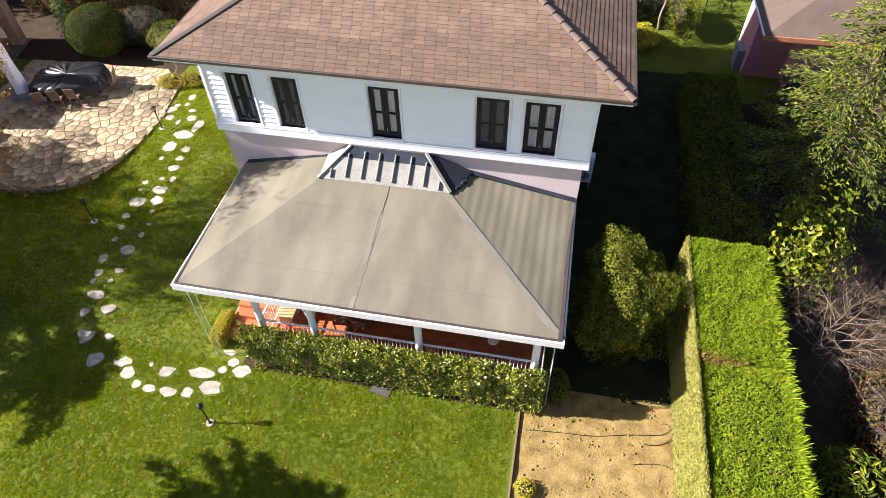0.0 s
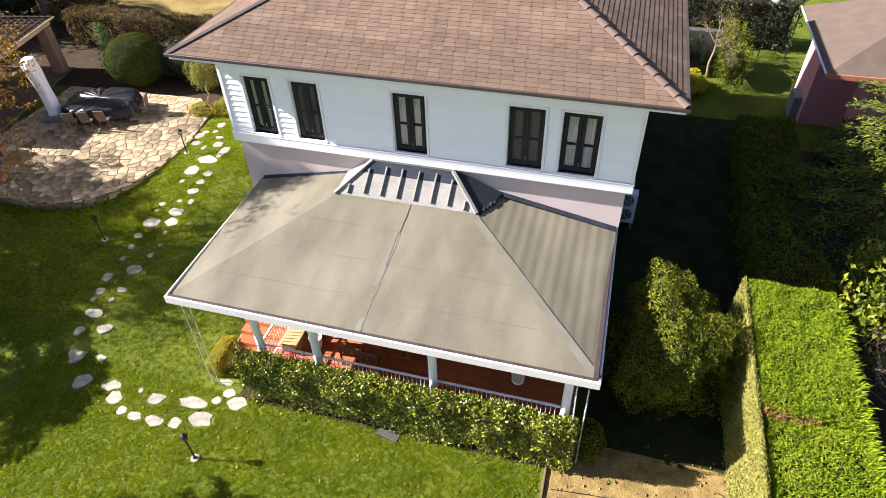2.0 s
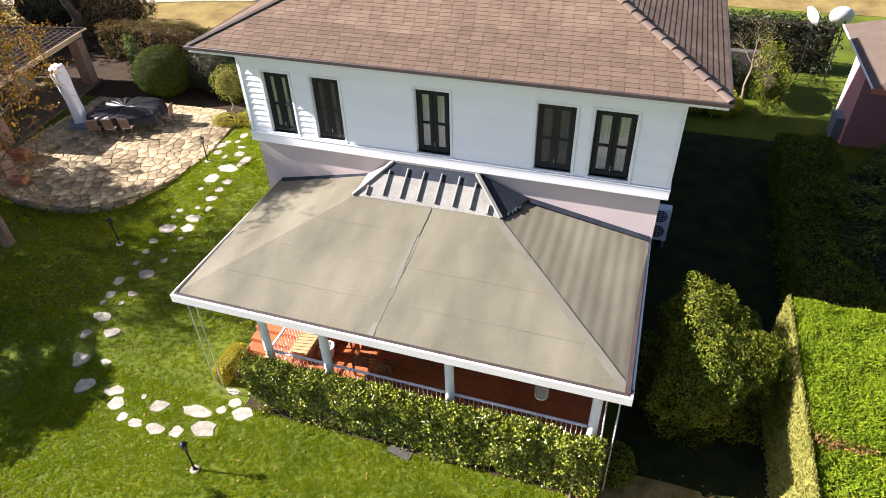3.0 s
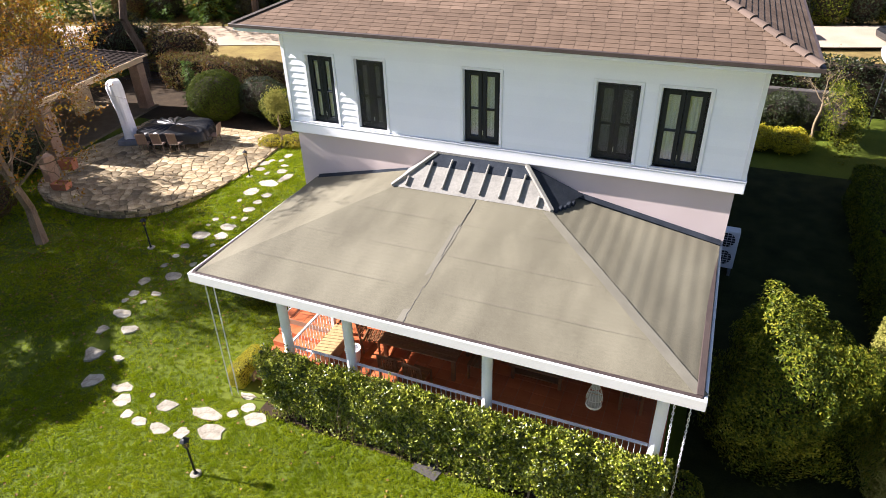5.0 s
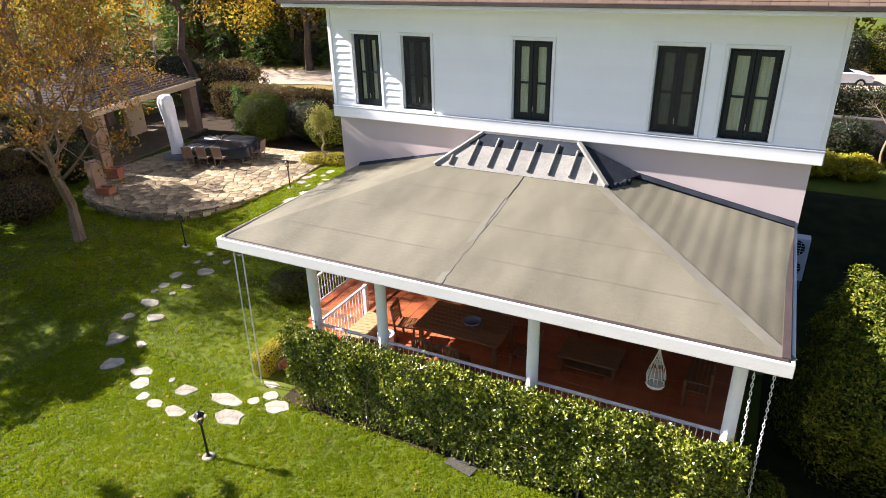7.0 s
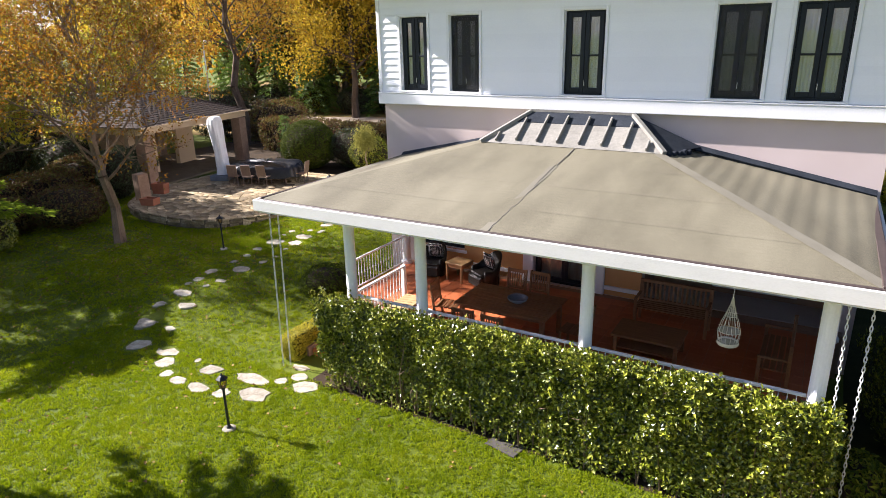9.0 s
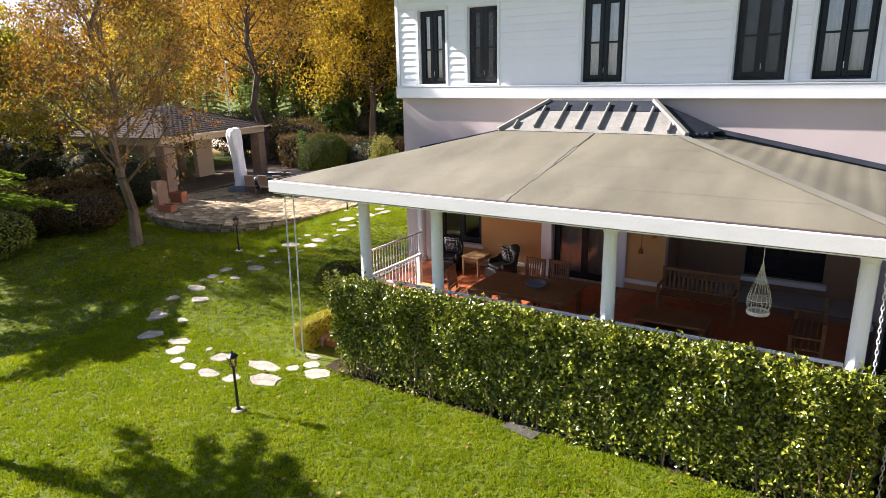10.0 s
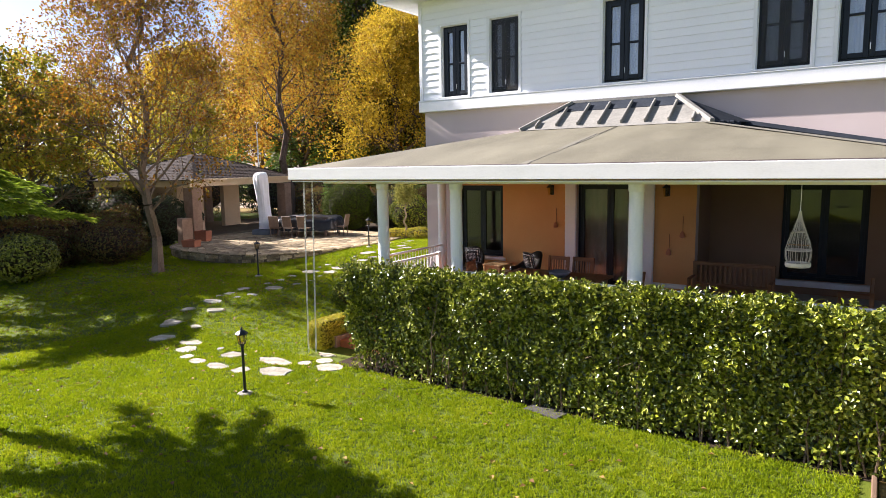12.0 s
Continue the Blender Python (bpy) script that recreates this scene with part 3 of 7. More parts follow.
draped("leaf_litter", list(np.arange(-80, 40, 1.0)), list(np.arange(31.5, 78, 1.0)), 0.02, M_LITTER, 0.02, "ground strewn with dry leaves beyond the garden hedge", "ground", mask=lambda x, y: x < -8 or y > 46)


def road_strip():
    bm = bmesh.new()
    a, b = Vector((-96, 22.5, 0.78)), Vector((59, 67.5, 0.78))
    side = Vector((-(b - a).y, (b - a).x, 0)).normalized()
    rows = []
    for i in range(60):
        p = a.lerp(b, i / 59)
        rows.append([bm.verts.new(p + side * (o + 0.4 * noise.noise(Vector((i * 0.7, o, 0))))) for o in (-3.0, -1, 1, 3.0)])
    for r0, r1 in zip(rows, rows[1:]):
        for k in range(3):
            bm.faces.new((r0[k], r0[k + 1], r1[k + 1], r1[k]))
    tagged(part("road", bm, M_ROAD), "pale compacted dirt road behind the gardens", "road", kind="structure")


road_strip()

# ---- house ----
X0, X1, YF, YB = -9.89, 1.63, 15.4, 28.4       # upper storey walls
Z_BAND, Z_SIDE, Z_EAVE = 5.36, 5.64, 8.32
Z_ROOF = 8.35                                  # foot of the main roof
PITCH = 0.40
EX0, EX1, EY0, EY1 = -10.76, 2.42, 14.64, 29.0   # eaves in plan
WINDOWS = [(-9.23, -8.42), (-7.78, -6.96), (-4.84, -3.91), (-1.69, -0.74), (-0.31, 0.67)]
WZ0, WZ1 = 5.72, 7.52

house = thing("house", ((X0 + X1) / 2, (YF + YB) / 2, 0), "two-storey house, white siding over mauve render, brown shingle hip roof", "house")
HO = Vector(house.location)


def at_house(bm):
    bmesh.ops.translate(bm, verts=bm.verts, vec=-HO)
    return bm


def pierced(bm, x0, x1, z0, z1, y0, y1, holes, along="x"):
    """A wall of thickness y0 to y1 with square holes (xa, xb, za, zb) through it."""
    xs = sorted({x0, x1, *[h[0] for h in holes], *[h[1] for h in holes]})
    for a, b in zip(xs, xs[1:]):
        zs = [z0]
        for h in sorted(holes, key=lambda q: q[2]):
            if h[0] <= a + 1e-6 and h[1] >= b - 1e-6:
                zs += [h[2], h[3]]
        zs.append(z1)
        for c, d in zip(zs[::2], zs[1::2]):
            if along == "x":
                box(bm, a, b, y0, y1, c, d)
            else:
                box(bm, y0, y1, a, b, c, d)
    bmesh.ops.remove_doubles(bm, verts=bm.verts, dist=0.0005)


def upper_walls():
    bm = bmesh.new()
    pierced(bm, X0, X1, Z_SIDE, Z_EAVE, YF + 0.02, YF + 0.27, [(a, b, WZ0, WZ1) for a, b in WINDOWS])
    part("front_wall", at_house(bm), M_WHITE, house, "white painted timber siding")
    for n, x0, x1 in (("side_wall", X0, X0 + 0.25), ("side_wall", X1 - 0.25, X1)):
        bm = bmesh.new()
        box(bm, x0, x1, YF + 0.27, YB - 0.25, Z_SIDE, Z_EAVE)
        part(n, at_house(bm), M_WHITE, house)
    bm = bmesh.new()
    box(bm, X0, X1, YB - 0.25, YB, Z_SIDE, Z_EAVE)
    part("back_wall", at_house(bm), M_WHITE, house)
    bm = bmesh.new()
    box(bm, X0 - 0.07, X1 + 0.07, YF - 0.07, YB + 0.07, Z_BAND, Z_SIDE, 0.015)
    box(bm, X0 - 0.08, X1 + 0.08, YF - 0.08, YB + 0.08, Z_SIDE, Z_SIDE + 0.025, 0.006)
    part("band", at_house(bm), M_TRIM, house, "white string course under the siding")
    for x in (X0, X1):
        bm = bmesh.new()
        box(bm, x - 0.05, x + 0.05, YF - 0.035, YF + 0.06, Z_SIDE + 0.035, Z_EAVE, 0.006)
        part("corner_board", at_house(bm), M_TRIM, house)
    bm = bmesh.new()
    box(bm, X0 + 0.25, X1 - 0.25, YF + 0.27, YB - 0.25, 5.30, 5.36)
    part("upper_floor", at_house(bm), M_ROOM, house)
    bm = bmesh.new()
    box(bm, X0 + 0.25, X1 - 0.25, YF + 3.4, YF + 3.5, 5.36, Z_EAVE)
    for x in (-5.7, -2.4):
        box(bm, x, x + 0.1, YF + 0.27, YF + 3.4, 5.36, Z_EAVE)
    part("inner_wall", at_house(bm), M_ROOM, house)
    # siding boards, cut round the windows
    step, z = 0.172, Z_SIDE + 0.04
    while z < Z_EAVE - 0.02:
        top = min(z + step + 0.012, Z_EAVE)
        spans, start = [], X0 + 0.052
        for a, b in WINDOWS:
            if top > WZ0 - 0.06 and z < WZ1 + 0.06:
                spans.append((start, a - 0.073))
                start = b + 0.073
        spans.append((start, X1 - 0.052))
        pieces = [(a, b, z, top) for a, b in spans]
        if z < WZ1 + 0.07 < top - 0.01:          # the strip left over each casing
            pieces += [(a - 0.0725, b + 0.0725, WZ1 + 0.073, top) for a, b in WINDOWS]
        z_course = z
        for a, b, z, top in pieces:
            bm = bmesh.new()
            sag = random.uniform(-0.0015, 0.0015)
            sec = [(YF - 0.018 + sag, z), (YF + 0.018, z), (YF + 0.018, top), (YF + 0.008, top)]
            lo = [bm.verts.new((a, y, w)) for y, w in sec]
            hi = [bm.verts.new((b, y, w)) for y, w in sec]
            bm.faces.new(lo)
            bm.faces.new(hi[::-1])
            for i in range(4):
                bm.faces.new((lo[i], lo[(i + 1) % 4], hi[(i + 1) % 4], hi[i]))
            part("siding_board", at_house(bm), M_WHITE, house)
        z = z_course + step


def window(a, b, screened=False):
    """A two-leaf window, each leaf with a glazing bar, in its white casing."""
    w = thing("window", (a - HO.x, YF - HO.y, WZ0), "", "")
    w.parent = house
    w["label"] = "dark anthracite casement window with sheer curtain"
    wd, ht = b - a, WZ1 - WZ0
    bm = bmesh.new()
    t = 0.07
    for x0, x1, z0, z1 in ((-t, 0, -0.02, ht + t), (wd, wd + t, -0.02, ht + t), (0, wd, ht, ht + t)):
        box(bm, x0, x1, -0.026, 0.03, z0, z1, 0.004)
    part("casing", bm, M_TRIM, w, "white casing")
    bm = bmesh.new()
    box(bm, -t - 0.01, wd + t + 0.01, -0.055, 0.16, -0.045, 0.0, 0.008)
    part("sill", bm, M_TRIM, w, "white sill")
    bm = bmesh.new()
    for x0, x1 in ((0, 0.015), (wd - 0.015, wd)):
        box(bm, x0, x1, 0.03, 0.088, 0, ht)
    box(bm, 0.015, wd - 0.015, 0.03, 0.088, ht - 0.015, ht)
    part("reveal", bm, M_TRIM, w)
    bm = bmesh.new()
    f = 0.055
    y0, y1 = 0.085, 0.155
    for x0, x1, z0, z1 in ((0.0, f, 0.0, ht), (wd - f, wd, 0.0, ht), (f, wd - f, 0.0, f), (f, wd - f, ht - f, ht)):
        box(bm, x0, x1, y0, y1, z0, z1, 0.005)
    part("frame", bm, M_ANTHRA, w)
    for k in (0, 1):
        x0 = f + 0.004 + k * (wd / 2 - f)
        x1 = x0 + wd / 2 - f - 0.008
        bm = bmesh.new()
        s = 0.095
        zb = ht * 0.47
        for p in ((x0, x0 + s, f, ht - f), (x1 - s, x1, f, ht - f), (x0 + s, x1 - s, f, f + s), (x0 + s, x1 - s, ht - f - s, ht - f), (x0 + s, x1 - s, zb - 0.02, zb + 0.02)):
            box(bm, p[0], p[1], y0 - 0.02, y1 - 0.01, p[2], p[3], 0.006)
        part("sash", bm, M_ANTHRA, w)
        for z0, z1 in ((f + s, zb - 0.02), (zb + 0.02, ht - f - s)):
            bm = bmesh.new()
            box(bm, x0 + s - 0.006, x1 - s + 0.006, 0.110, 0.116, z0 - 0.006, z1 + 0.006)
            o = part("pane", bm, M_GLASS, w)
            o.visible_shadow = False
    bm = bmesh.new()
    tube(bm, (wd * 0.5 + 0.02, 0.05, f + 0.14), (wd * 0.5 + 0.02, 0.05, f + 0.26), 0.008, seg=6)
    tube(bm, (wd * 0.5 + 0.02, 0.08, f + 0.2), (wd * 0.5 + 0.02, 0.05, f + 0.2), 0.008, seg=6)
    part("handle", bm, M_STEEL, w, "small metal handle")
    if screened:
        bm = bmesh.new()
        box(bm, f, wd - f, 0.056, 0.058, f, ht - f)
        part("insect_screen", bm, M_SCREEN, w, "dark insect screen")
    # sheer curtains behind
    for x0, x1 in ((0.02, wd * 0.498), (wd * 0.502, wd - 0.02)):
        bm = bmesh.new()
        cols = []
        for i in range(25):
            u = i / 24
            y = 0.195 + 0.018 * math.sin(u * 38) + 0.012 * math.sin(u * 13 + a)
            cols.append((bm.verts.new((x0 + (x1 - x0) * u, y, -0.2)), bm.verts.new((x0 + (x1 - x0) * u, y, ht + 0.08))))
        for p, q in zip(cols, cols[1:]):
            bm.faces.new((p[0], q[0], q[1], p[1]))
        part("curtain", bm, M_CURTAIN, w, "white sheer curtain", smooth=True)


def lower_walls():
    x0, x1, y0 = -9.87, 1.53, 15.5
    holes = [(-8.80, -7.47, 1.55, 3.40), (-5.46, -3.90, 1.01, 3.46)]
    bm = bmesh.new()
    pierced(bm, x0, -2.74, 0.0, Z_BAND, y0, y0 + 0.25, holes)
    box(bm, -2.74, x1, y0, y0 + 0.25, 3.66, Z_BAND)
    part("lower_wall", at_house(bm), M_MAUVE, house, "mauve grey rendered wall")
    # inside the veranda the plaster is ochre
    bm = bmesh.new()
    pierced(bm, -9.0, -2.74, 1.0, 3.66, y0 - 0.006, y0, holes)
    part("ochre_facing", at_house(bm), M_OCHRE, house, "ochre rendered wall")
    # recess wall: darker than the ochre to stand for its shade
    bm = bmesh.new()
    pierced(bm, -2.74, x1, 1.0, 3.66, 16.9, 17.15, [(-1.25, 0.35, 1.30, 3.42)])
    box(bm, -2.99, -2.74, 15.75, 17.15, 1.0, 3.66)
    part("recess_wall", at_house(bm), M_RECESS_SHADE, house, "rendered wall of the recess, in a brown darkened for shade")
    for xa, xb in ((x0, x0 + 0.25), (x1 - 0.25, x1)):
        bm = bmesh.new()
        box(bm, xa, xb, y0 + 0.25, YB - 0.1, 0.0, Z_BAND)
        part("lower_side_wall", at_house(bm), M_MAUVE, house)
    bm = bmesh.new()
    box(bm, x0, x1, YB - 0.1, YB + 0.05, 0.0, Z_BAND)
    part("lower_back_wall", at_house(bm), M_MAUVE, house)
    bm = bmesh.new()
    box(bm, x0 + 0.25, x1 - 0.25, 20.0, 20.1, 0.9, 5.2)
    box(bm, x0 + 0.25, x1 - 0.25, 15.75, 20.0, 0.95, 1.0)
    part("lower_room", at_house(bm), M_ROOM, house)
    # white skirting sill, door trim
    for xa, xb, za, zb, ya in ((-7.47, -5.74, 1.14, 1.24, 15.44), (-3.62, -2.74, 1.14, 1.24, 15.44), (-8.92, -7.37, 1.47, 1.55, 15.40), (-1.35, 0.45, 1.18, 1.30, 16.74)):
        bm = bmesh.new()
        box(bm, xa, xb, ya, ya + 0.06 if ya < 16 else 16.9, za, zb, 0.012)
        part("ledge", at_house(bm), M_TRIM, house, "white ledge")
    for xa, xb in ((-5.74, -5.46), (-3.90, -3.62)):
        bm = bmesh.new()
        box(bm, xa, xb, 15.42, 15.5, 1.0, 3.54, 0.015)
        part("door_trim", at_house(bm), M_TRIM, house, "white door surround")


def glazed_opening(name, x0, x1, z0, z1, y, leaves, label, low=0.07):
    w = new(name)
    w.location = (x0 - HO.x, y - HO.y, z0)
    w.parent = house
    w["label"] = label
    wd, ht = x1 - x0, z1 - z0
    f = 0.06
    bm = bmesh.new()
    for a, b, c, d in ((0, f, 0, ht), (wd - f, wd, 0, ht), (f, wd - f, 0, low), (f, wd - f, ht - f, ht)):
        box(bm, a, b, 0, 0.09, c, d, 0.006)
    part("frame", bm, M_ANTHRA, w)
    for k in range(leaves):
        a = f + (wd - 2 * f) * k / leaves
        b = f + (wd - 2 * f) * (k + 1) / leaves
        bm = bmesh.new()
        s = 0.08
        for p in ((a, a + s, low, ht - f), (b - s, b, low, ht - f), (a + s, b - s, low, low + s), (a + s, b - s, ht - f - s, ht - f)):
            box(bm, p[0], p[1], 0.015, 0.075, p[2], p[3], 0.006)
        part("sash", bm, M_ANTHRA, w)
        bm = bmesh.new()
        box(bm, a + s - 0.005, b - s + 0.005, 0.042, 0.05, low + s - 0.005, ht - f - s + 0.005)
        o = part("pane", bm, M_DARKGLASS, w)
        o.visible_shadow = False
    return w


def main_roof():
    cx, cy = (EX0 + EX1) / 2, (EY0 + EY1) / 2
    half = (EX1 - EX0) / 2
    zt = Z_ROOF + PITCH * half
    r0, r1 = EY0 + half, EY1 - half
    bm = bmesh.new()
    c = [bm.verts.new(p) for p in ((EX0, EY0, Z_ROOF), (EX1, EY0, Z_ROOF), (EX1, EY1, Z_ROOF), (EX0, EY1, Z_ROOF))]
    t = [bm.verts.new(p) for p in ((cx, r0, zt), (cx, r1, zt))]
    for f in ((c[0], c[1], t[0]), (c[1], c[2], t[1], t[0]), (c[2], c[3], t[1]), (c[3], c[0], t[0], t[1]), (c[3], c[2], c[1], c[0])):
        bm.faces.new(f)
    part("roof_deck", at_house(bm), M_DECK, house, "dark roof boarding under the shingles")
    # boxed eaves: fascia, dark gutter, soffit
    for n, mat, o, z0, z1, lab in (("fascia", M_TRIM, 0.0, Z_ROOF - 0.16, Z_ROOF - 0.04, "white eaves board"), ("gutter", M_GUTTER, 0.07, Z_ROOF - 0.07, Z_ROOF + 0.02, "dark metal gutter")):
        for x0, x1, y0, y1 in ((EX0 - o, EX1 + o, EY0 - o, EY0 + 0.03), (EX0 - o, EX1 + o, EY1 - 0.03, EY1 + o), (EX0 - o, EX0 + 0.03, EY0 + 0.03, EY1 - 0.03), (EX1 - 0.03, EX1 + o, EY0 + 0.03, EY1 - 0.03)):
            bm = bmesh.new()
            box(bm, x0, x1, y0, y1, z0, z1, 0.01)
            part(n, at_house(bm), mat, house, lab)
    bm = bmesh.new()
    box(bm, EX0 + 0.03, EX1 - 0.03, EY0 + 0.03, EY1 - 0.03, Z_ROOF - 0.12, Z_ROOF - 0.08)
    part("soffit", at_house(bm), M_TRIM, house, "white soffit")
    return cx, cy, half, zt, r0, r1


upper_walls()
for a_, b_ in WINDOWS:
    window(a_, b_, round(a_, 2) in (-7.78, -1.69))
lower_walls()
glazed_opening("veranda_window", -8.80, -7.47, 1.55, 3.40, 15.6, 2, "dark framed veranda window")
glazed_opening("veranda_door", -5.46, -3.90, 1.01, 3.46, 15.6, 2, "dark sliding glass door")
bm = bmesh.new()
for k_ in range(40):
    u0, u1 = -5.44 + 1.52 * k_ / 40, -5.44 + 1.52 * (k_ + 1) / 40
    y0, y1 = [15.78 + 0.02 * math.sin(k_ * 1.3 + q_) for q_ in (0, 1.3)]
    bm.faces.new([bm.verts.new(v_) for v_ in ((u0, y0, 1.08), (u1, y1, 1.08), (u1, y1, 3.4), (u0, y0, 3.4))])
bmesh.ops.remove_doubles(bm, verts=bm.verts, dist=0.001)
part("door_curtain", at_house(bm), M_ROOM, house, "grey-brown curtain drawn behind the glass door", smooth=True)
glazed_opening("recess_window", -1.25, 0.35, 1.30, 3.42, 17.0, 2, "dark framed window in the recess")
ROOF = main_roof()

# ---- veranda ----
VX0, VX1, VY = -9.45, 1.475, 10.21         # roof edge
ZR0, FLOOR = 3.92, 1.00
veranda = thing("veranda", (-4.0, 13.0, 0), "white-columned veranda with a low grey membrane hip roof", "veranda")
VO = Vector(veranda.location)


def at_v(bm):
    bmesh.ops.translate(bm, verts=bm.verts, vec=-VO)
    return bm


HIP_L, HIP_R = (-6.34, 14.42, 4.69), (-2.36, 14.42, 4.69)


def veranda_roof():
    bm = bmesh.new()
    n = 26

    def sheet(p00, p10, p01, p11, nu, nv, ripple=0.0, axis=0):
        g = []
        for j in range(nv + 1):
            row = []
            for i in range(nu + 1):
                u, v = i / nu, j / nv
                p = Vector(p00).lerp(Vector(p10), u).lerp(Vector(p01).lerp(Vector(p11), u), v)
                z = 0.010 * noise.noise(p * 1.1)
                if ripple:
                    z += ripple * math.sin((p.x if axis == 0 else p.y) * 2 * math.pi / 0.30)
                edge = min(v, 1 - v, u, 1 - u)
                row.append(bm.verts.new(p + Vector((0, 0, z if edge > 1e-6 else 0))))
            g.append(row)
        for a, b in zip(g, g[1:]):
            for i in range(nu):
                bm.faces.new((a[i], a[i + 1], b[i + 1], b[i]))

    wall_l, wall_r = (-6.34, 15.5, 4.69), (-2.30, 15.5, 4.69)
    sheet((VX0, VY, ZR0), (VX1, VY, ZR0), HIP_L, HIP_R, 40, 20, 0.0)
    sheet((VX0, 15.5, ZR0 + 0.06), (VX0, VY, ZR0), wall_l, HIP_L, 20, 16, 0.002)
    sheet((VX1, VY, ZR0), (VX1, 15.5, ZR0 + 0.06), HIP_R, wall_r, 20, 96, 0.003, 0)
    sheet(HIP_L, HIP_R, wall_l, wall_r, 4, 4)
    bmesh.ops.remove_doubles(bm, verts=bm.verts, dist=0.0005)
    part("membrane", at_v(bm), M_MEMBRANE, veranda, "weathered grey-beige bitumen roof sheet", smooth=False)
    # lapped seams on the front slope
    def strip(p, q, w, h, name="seam", mat=M_SEAM):
        bm = bmesh.new()
        p, q = Vector(p), Vector(q)
        d = (q - p).normalized()
        s = d.cross(Vector((0, 0, 1))).normalized()
        k = 14
        prev = None
        for i in range(k + 1):
            c = p.lerp(q, i / k) + s * 0.02 * noise.noise(Vector((i * 0.6, p.x, p.y)))
            row = [bm.verts.new(c + s * o + Vector((0, 0, z))) for o, z in ((-w, 0.001), (-w * 0.6, h), (w * 0.6, h), (w, 0.001))]
            if prev:
                for a in range(3):
                    bm.faces.new((prev[a], prev[a + 1], row[a + 1], row[a]))
            prev = row
        part(name, at_v(bm), mat, veranda)
    def on_front(x, v):
        return (x, VY + (14.42 - VY) * v, ZR0 + 0.77 * v + 0.004)
    for v0, v1, dx in ((0.99, 0.74, 0.02), (0.755, 0.49, -0.02), (0.505, 0.25, 0.015), (0.265, 0.01, -0.015)):
        strip(on_front(-4.15 + dx, v0), on_front(-4.15 + dx, v1), 0.011, 0.006)
    strip(on_front(-4.17, 0.74), on_front(-4.24, 0.01), 0.08, 0.0012, "patch", M_SMEAR)
    for p, q, w in ((HIP_R, (VX1, VY, ZR0), 0.11),):
        strip(Vector(p) + Vector((0, -0.05, 0.004)), Vector(q) + Vector((0, 0.05, 0.006)), w, 0.002, "hip_strip", M_SMEAR)
    for v in (0.24, 0.5, 0.76):
        ins = 3.4 * v
        strip(on_front(VX0 + ins + 0.05, v), on_front(VX1 - ins - 0.05, v), 0.003, 0.0012, "lap", M_LAP)
    # fascia, gutter edge, ceiling
    for x0, x1, y0, y1 in ((VX0 - 0.06, VX1 + 0.06, VY - 0.06, VY), (VX0 - 0.06, VX0, VY, 15.5), (VX1, VX1 + 0.06, VY, 15.5)):
        bm = bmesh.new()
        box(bm, x0, x1, y0, y1, 3.70, 3.93, 0.008)
        part("fascia", at_v(bm), M_FASCIA, veranda, "white fascia board")
        bm = bmesh.new()
        if y1 - y0 < 0.1:
            box(bm, x0 + 0.08, x1 - 0.08, y1 + 0.002, y1 + 0.07, 3.90, 3.945, 0.01)
        elif x0 < 0:
            box(bm, x1 + 0.002, x1 + 0.09, y0 + 0.05, y1, 3.89, 3.96, 0.01)
        else:
            box(bm, x0 - 0.13, x0 - 0.002, y0 + 0.05, y1, 3.89, 3.975, 0.01)
        part("roof_edge", at_v(bm), M_GUTTER, veranda, "dark metal roof edge")
    # ceiling is out of view; dark wood is chosen to dim the interior
    bm = bmesh.new()
    box(bm, VX0, VX1, VY, 15.5, 3.68, 3.72)
    box(bm, -2.74, 1.4, 15.5, 16.9, 3.68, 3.72)
    part("ceiling", at_v(bm), M_WOOD, veranda, "unseen veranda ceiling, given dark wood to cut bounced light")
    bm = bmesh.new()
    box(bm, -9.0, 1.0, 10.62, 10.80, 3.61, 3.68, 0.01)
    part("beam", at_v(bm), M_TRIM, veranda, "white edge beam")
    for x0, x1, y0, y1 in ((VX0, VX1, VY, 10.615), (VX0, -9.02, 10.615, 15.5)):
        bm = bmesh.new()
        box(bm, x0, x1, y0, y1, 3.660, 3.678)
        part("soffit", at_v(bm), M_TRIM, veranda, "white soffit board")
    bm = bmesh.new()
    box(bm, VX1 - 0.02, VX1, VY, 15.5, 3.72, 3.9)
    part("lead_flashing", at_v(bm), M_GUTTER, veranda)
    # dark flashing along the house wall
    for p, q in (((VX0 + 0.1, 15.46, 4.02), (-6.2, 15.46, 4.71)), ((-2.0, 15.46, 4.72), (VX1, 15.46, 4.03))):
        bm = bmesh.new()
        p, q = Vector(p), Vector(q)
        vs = [bm.verts.new(v) for v in (p + Vector((0, -0.07, -0.02)), q + Vector((0, -0.07, -0.02)), q + Vector((0, 0.03, 0.06)), p + Vector((0, 0.03, 0.06)))]
        bm.faces.new(vs)
        r = bmesh.ops.extrude_face_region(bm, geom=bm.faces[:])
        bmesh.ops.translate(bm, verts=[e for e in r["geom"] if isinstance(e, bmesh.types.BMVert)], vec=(0, 0.02, -0.04))
        part("flashing", at_v(bm), M_COAT, veranda, "dark bitumen flashing")


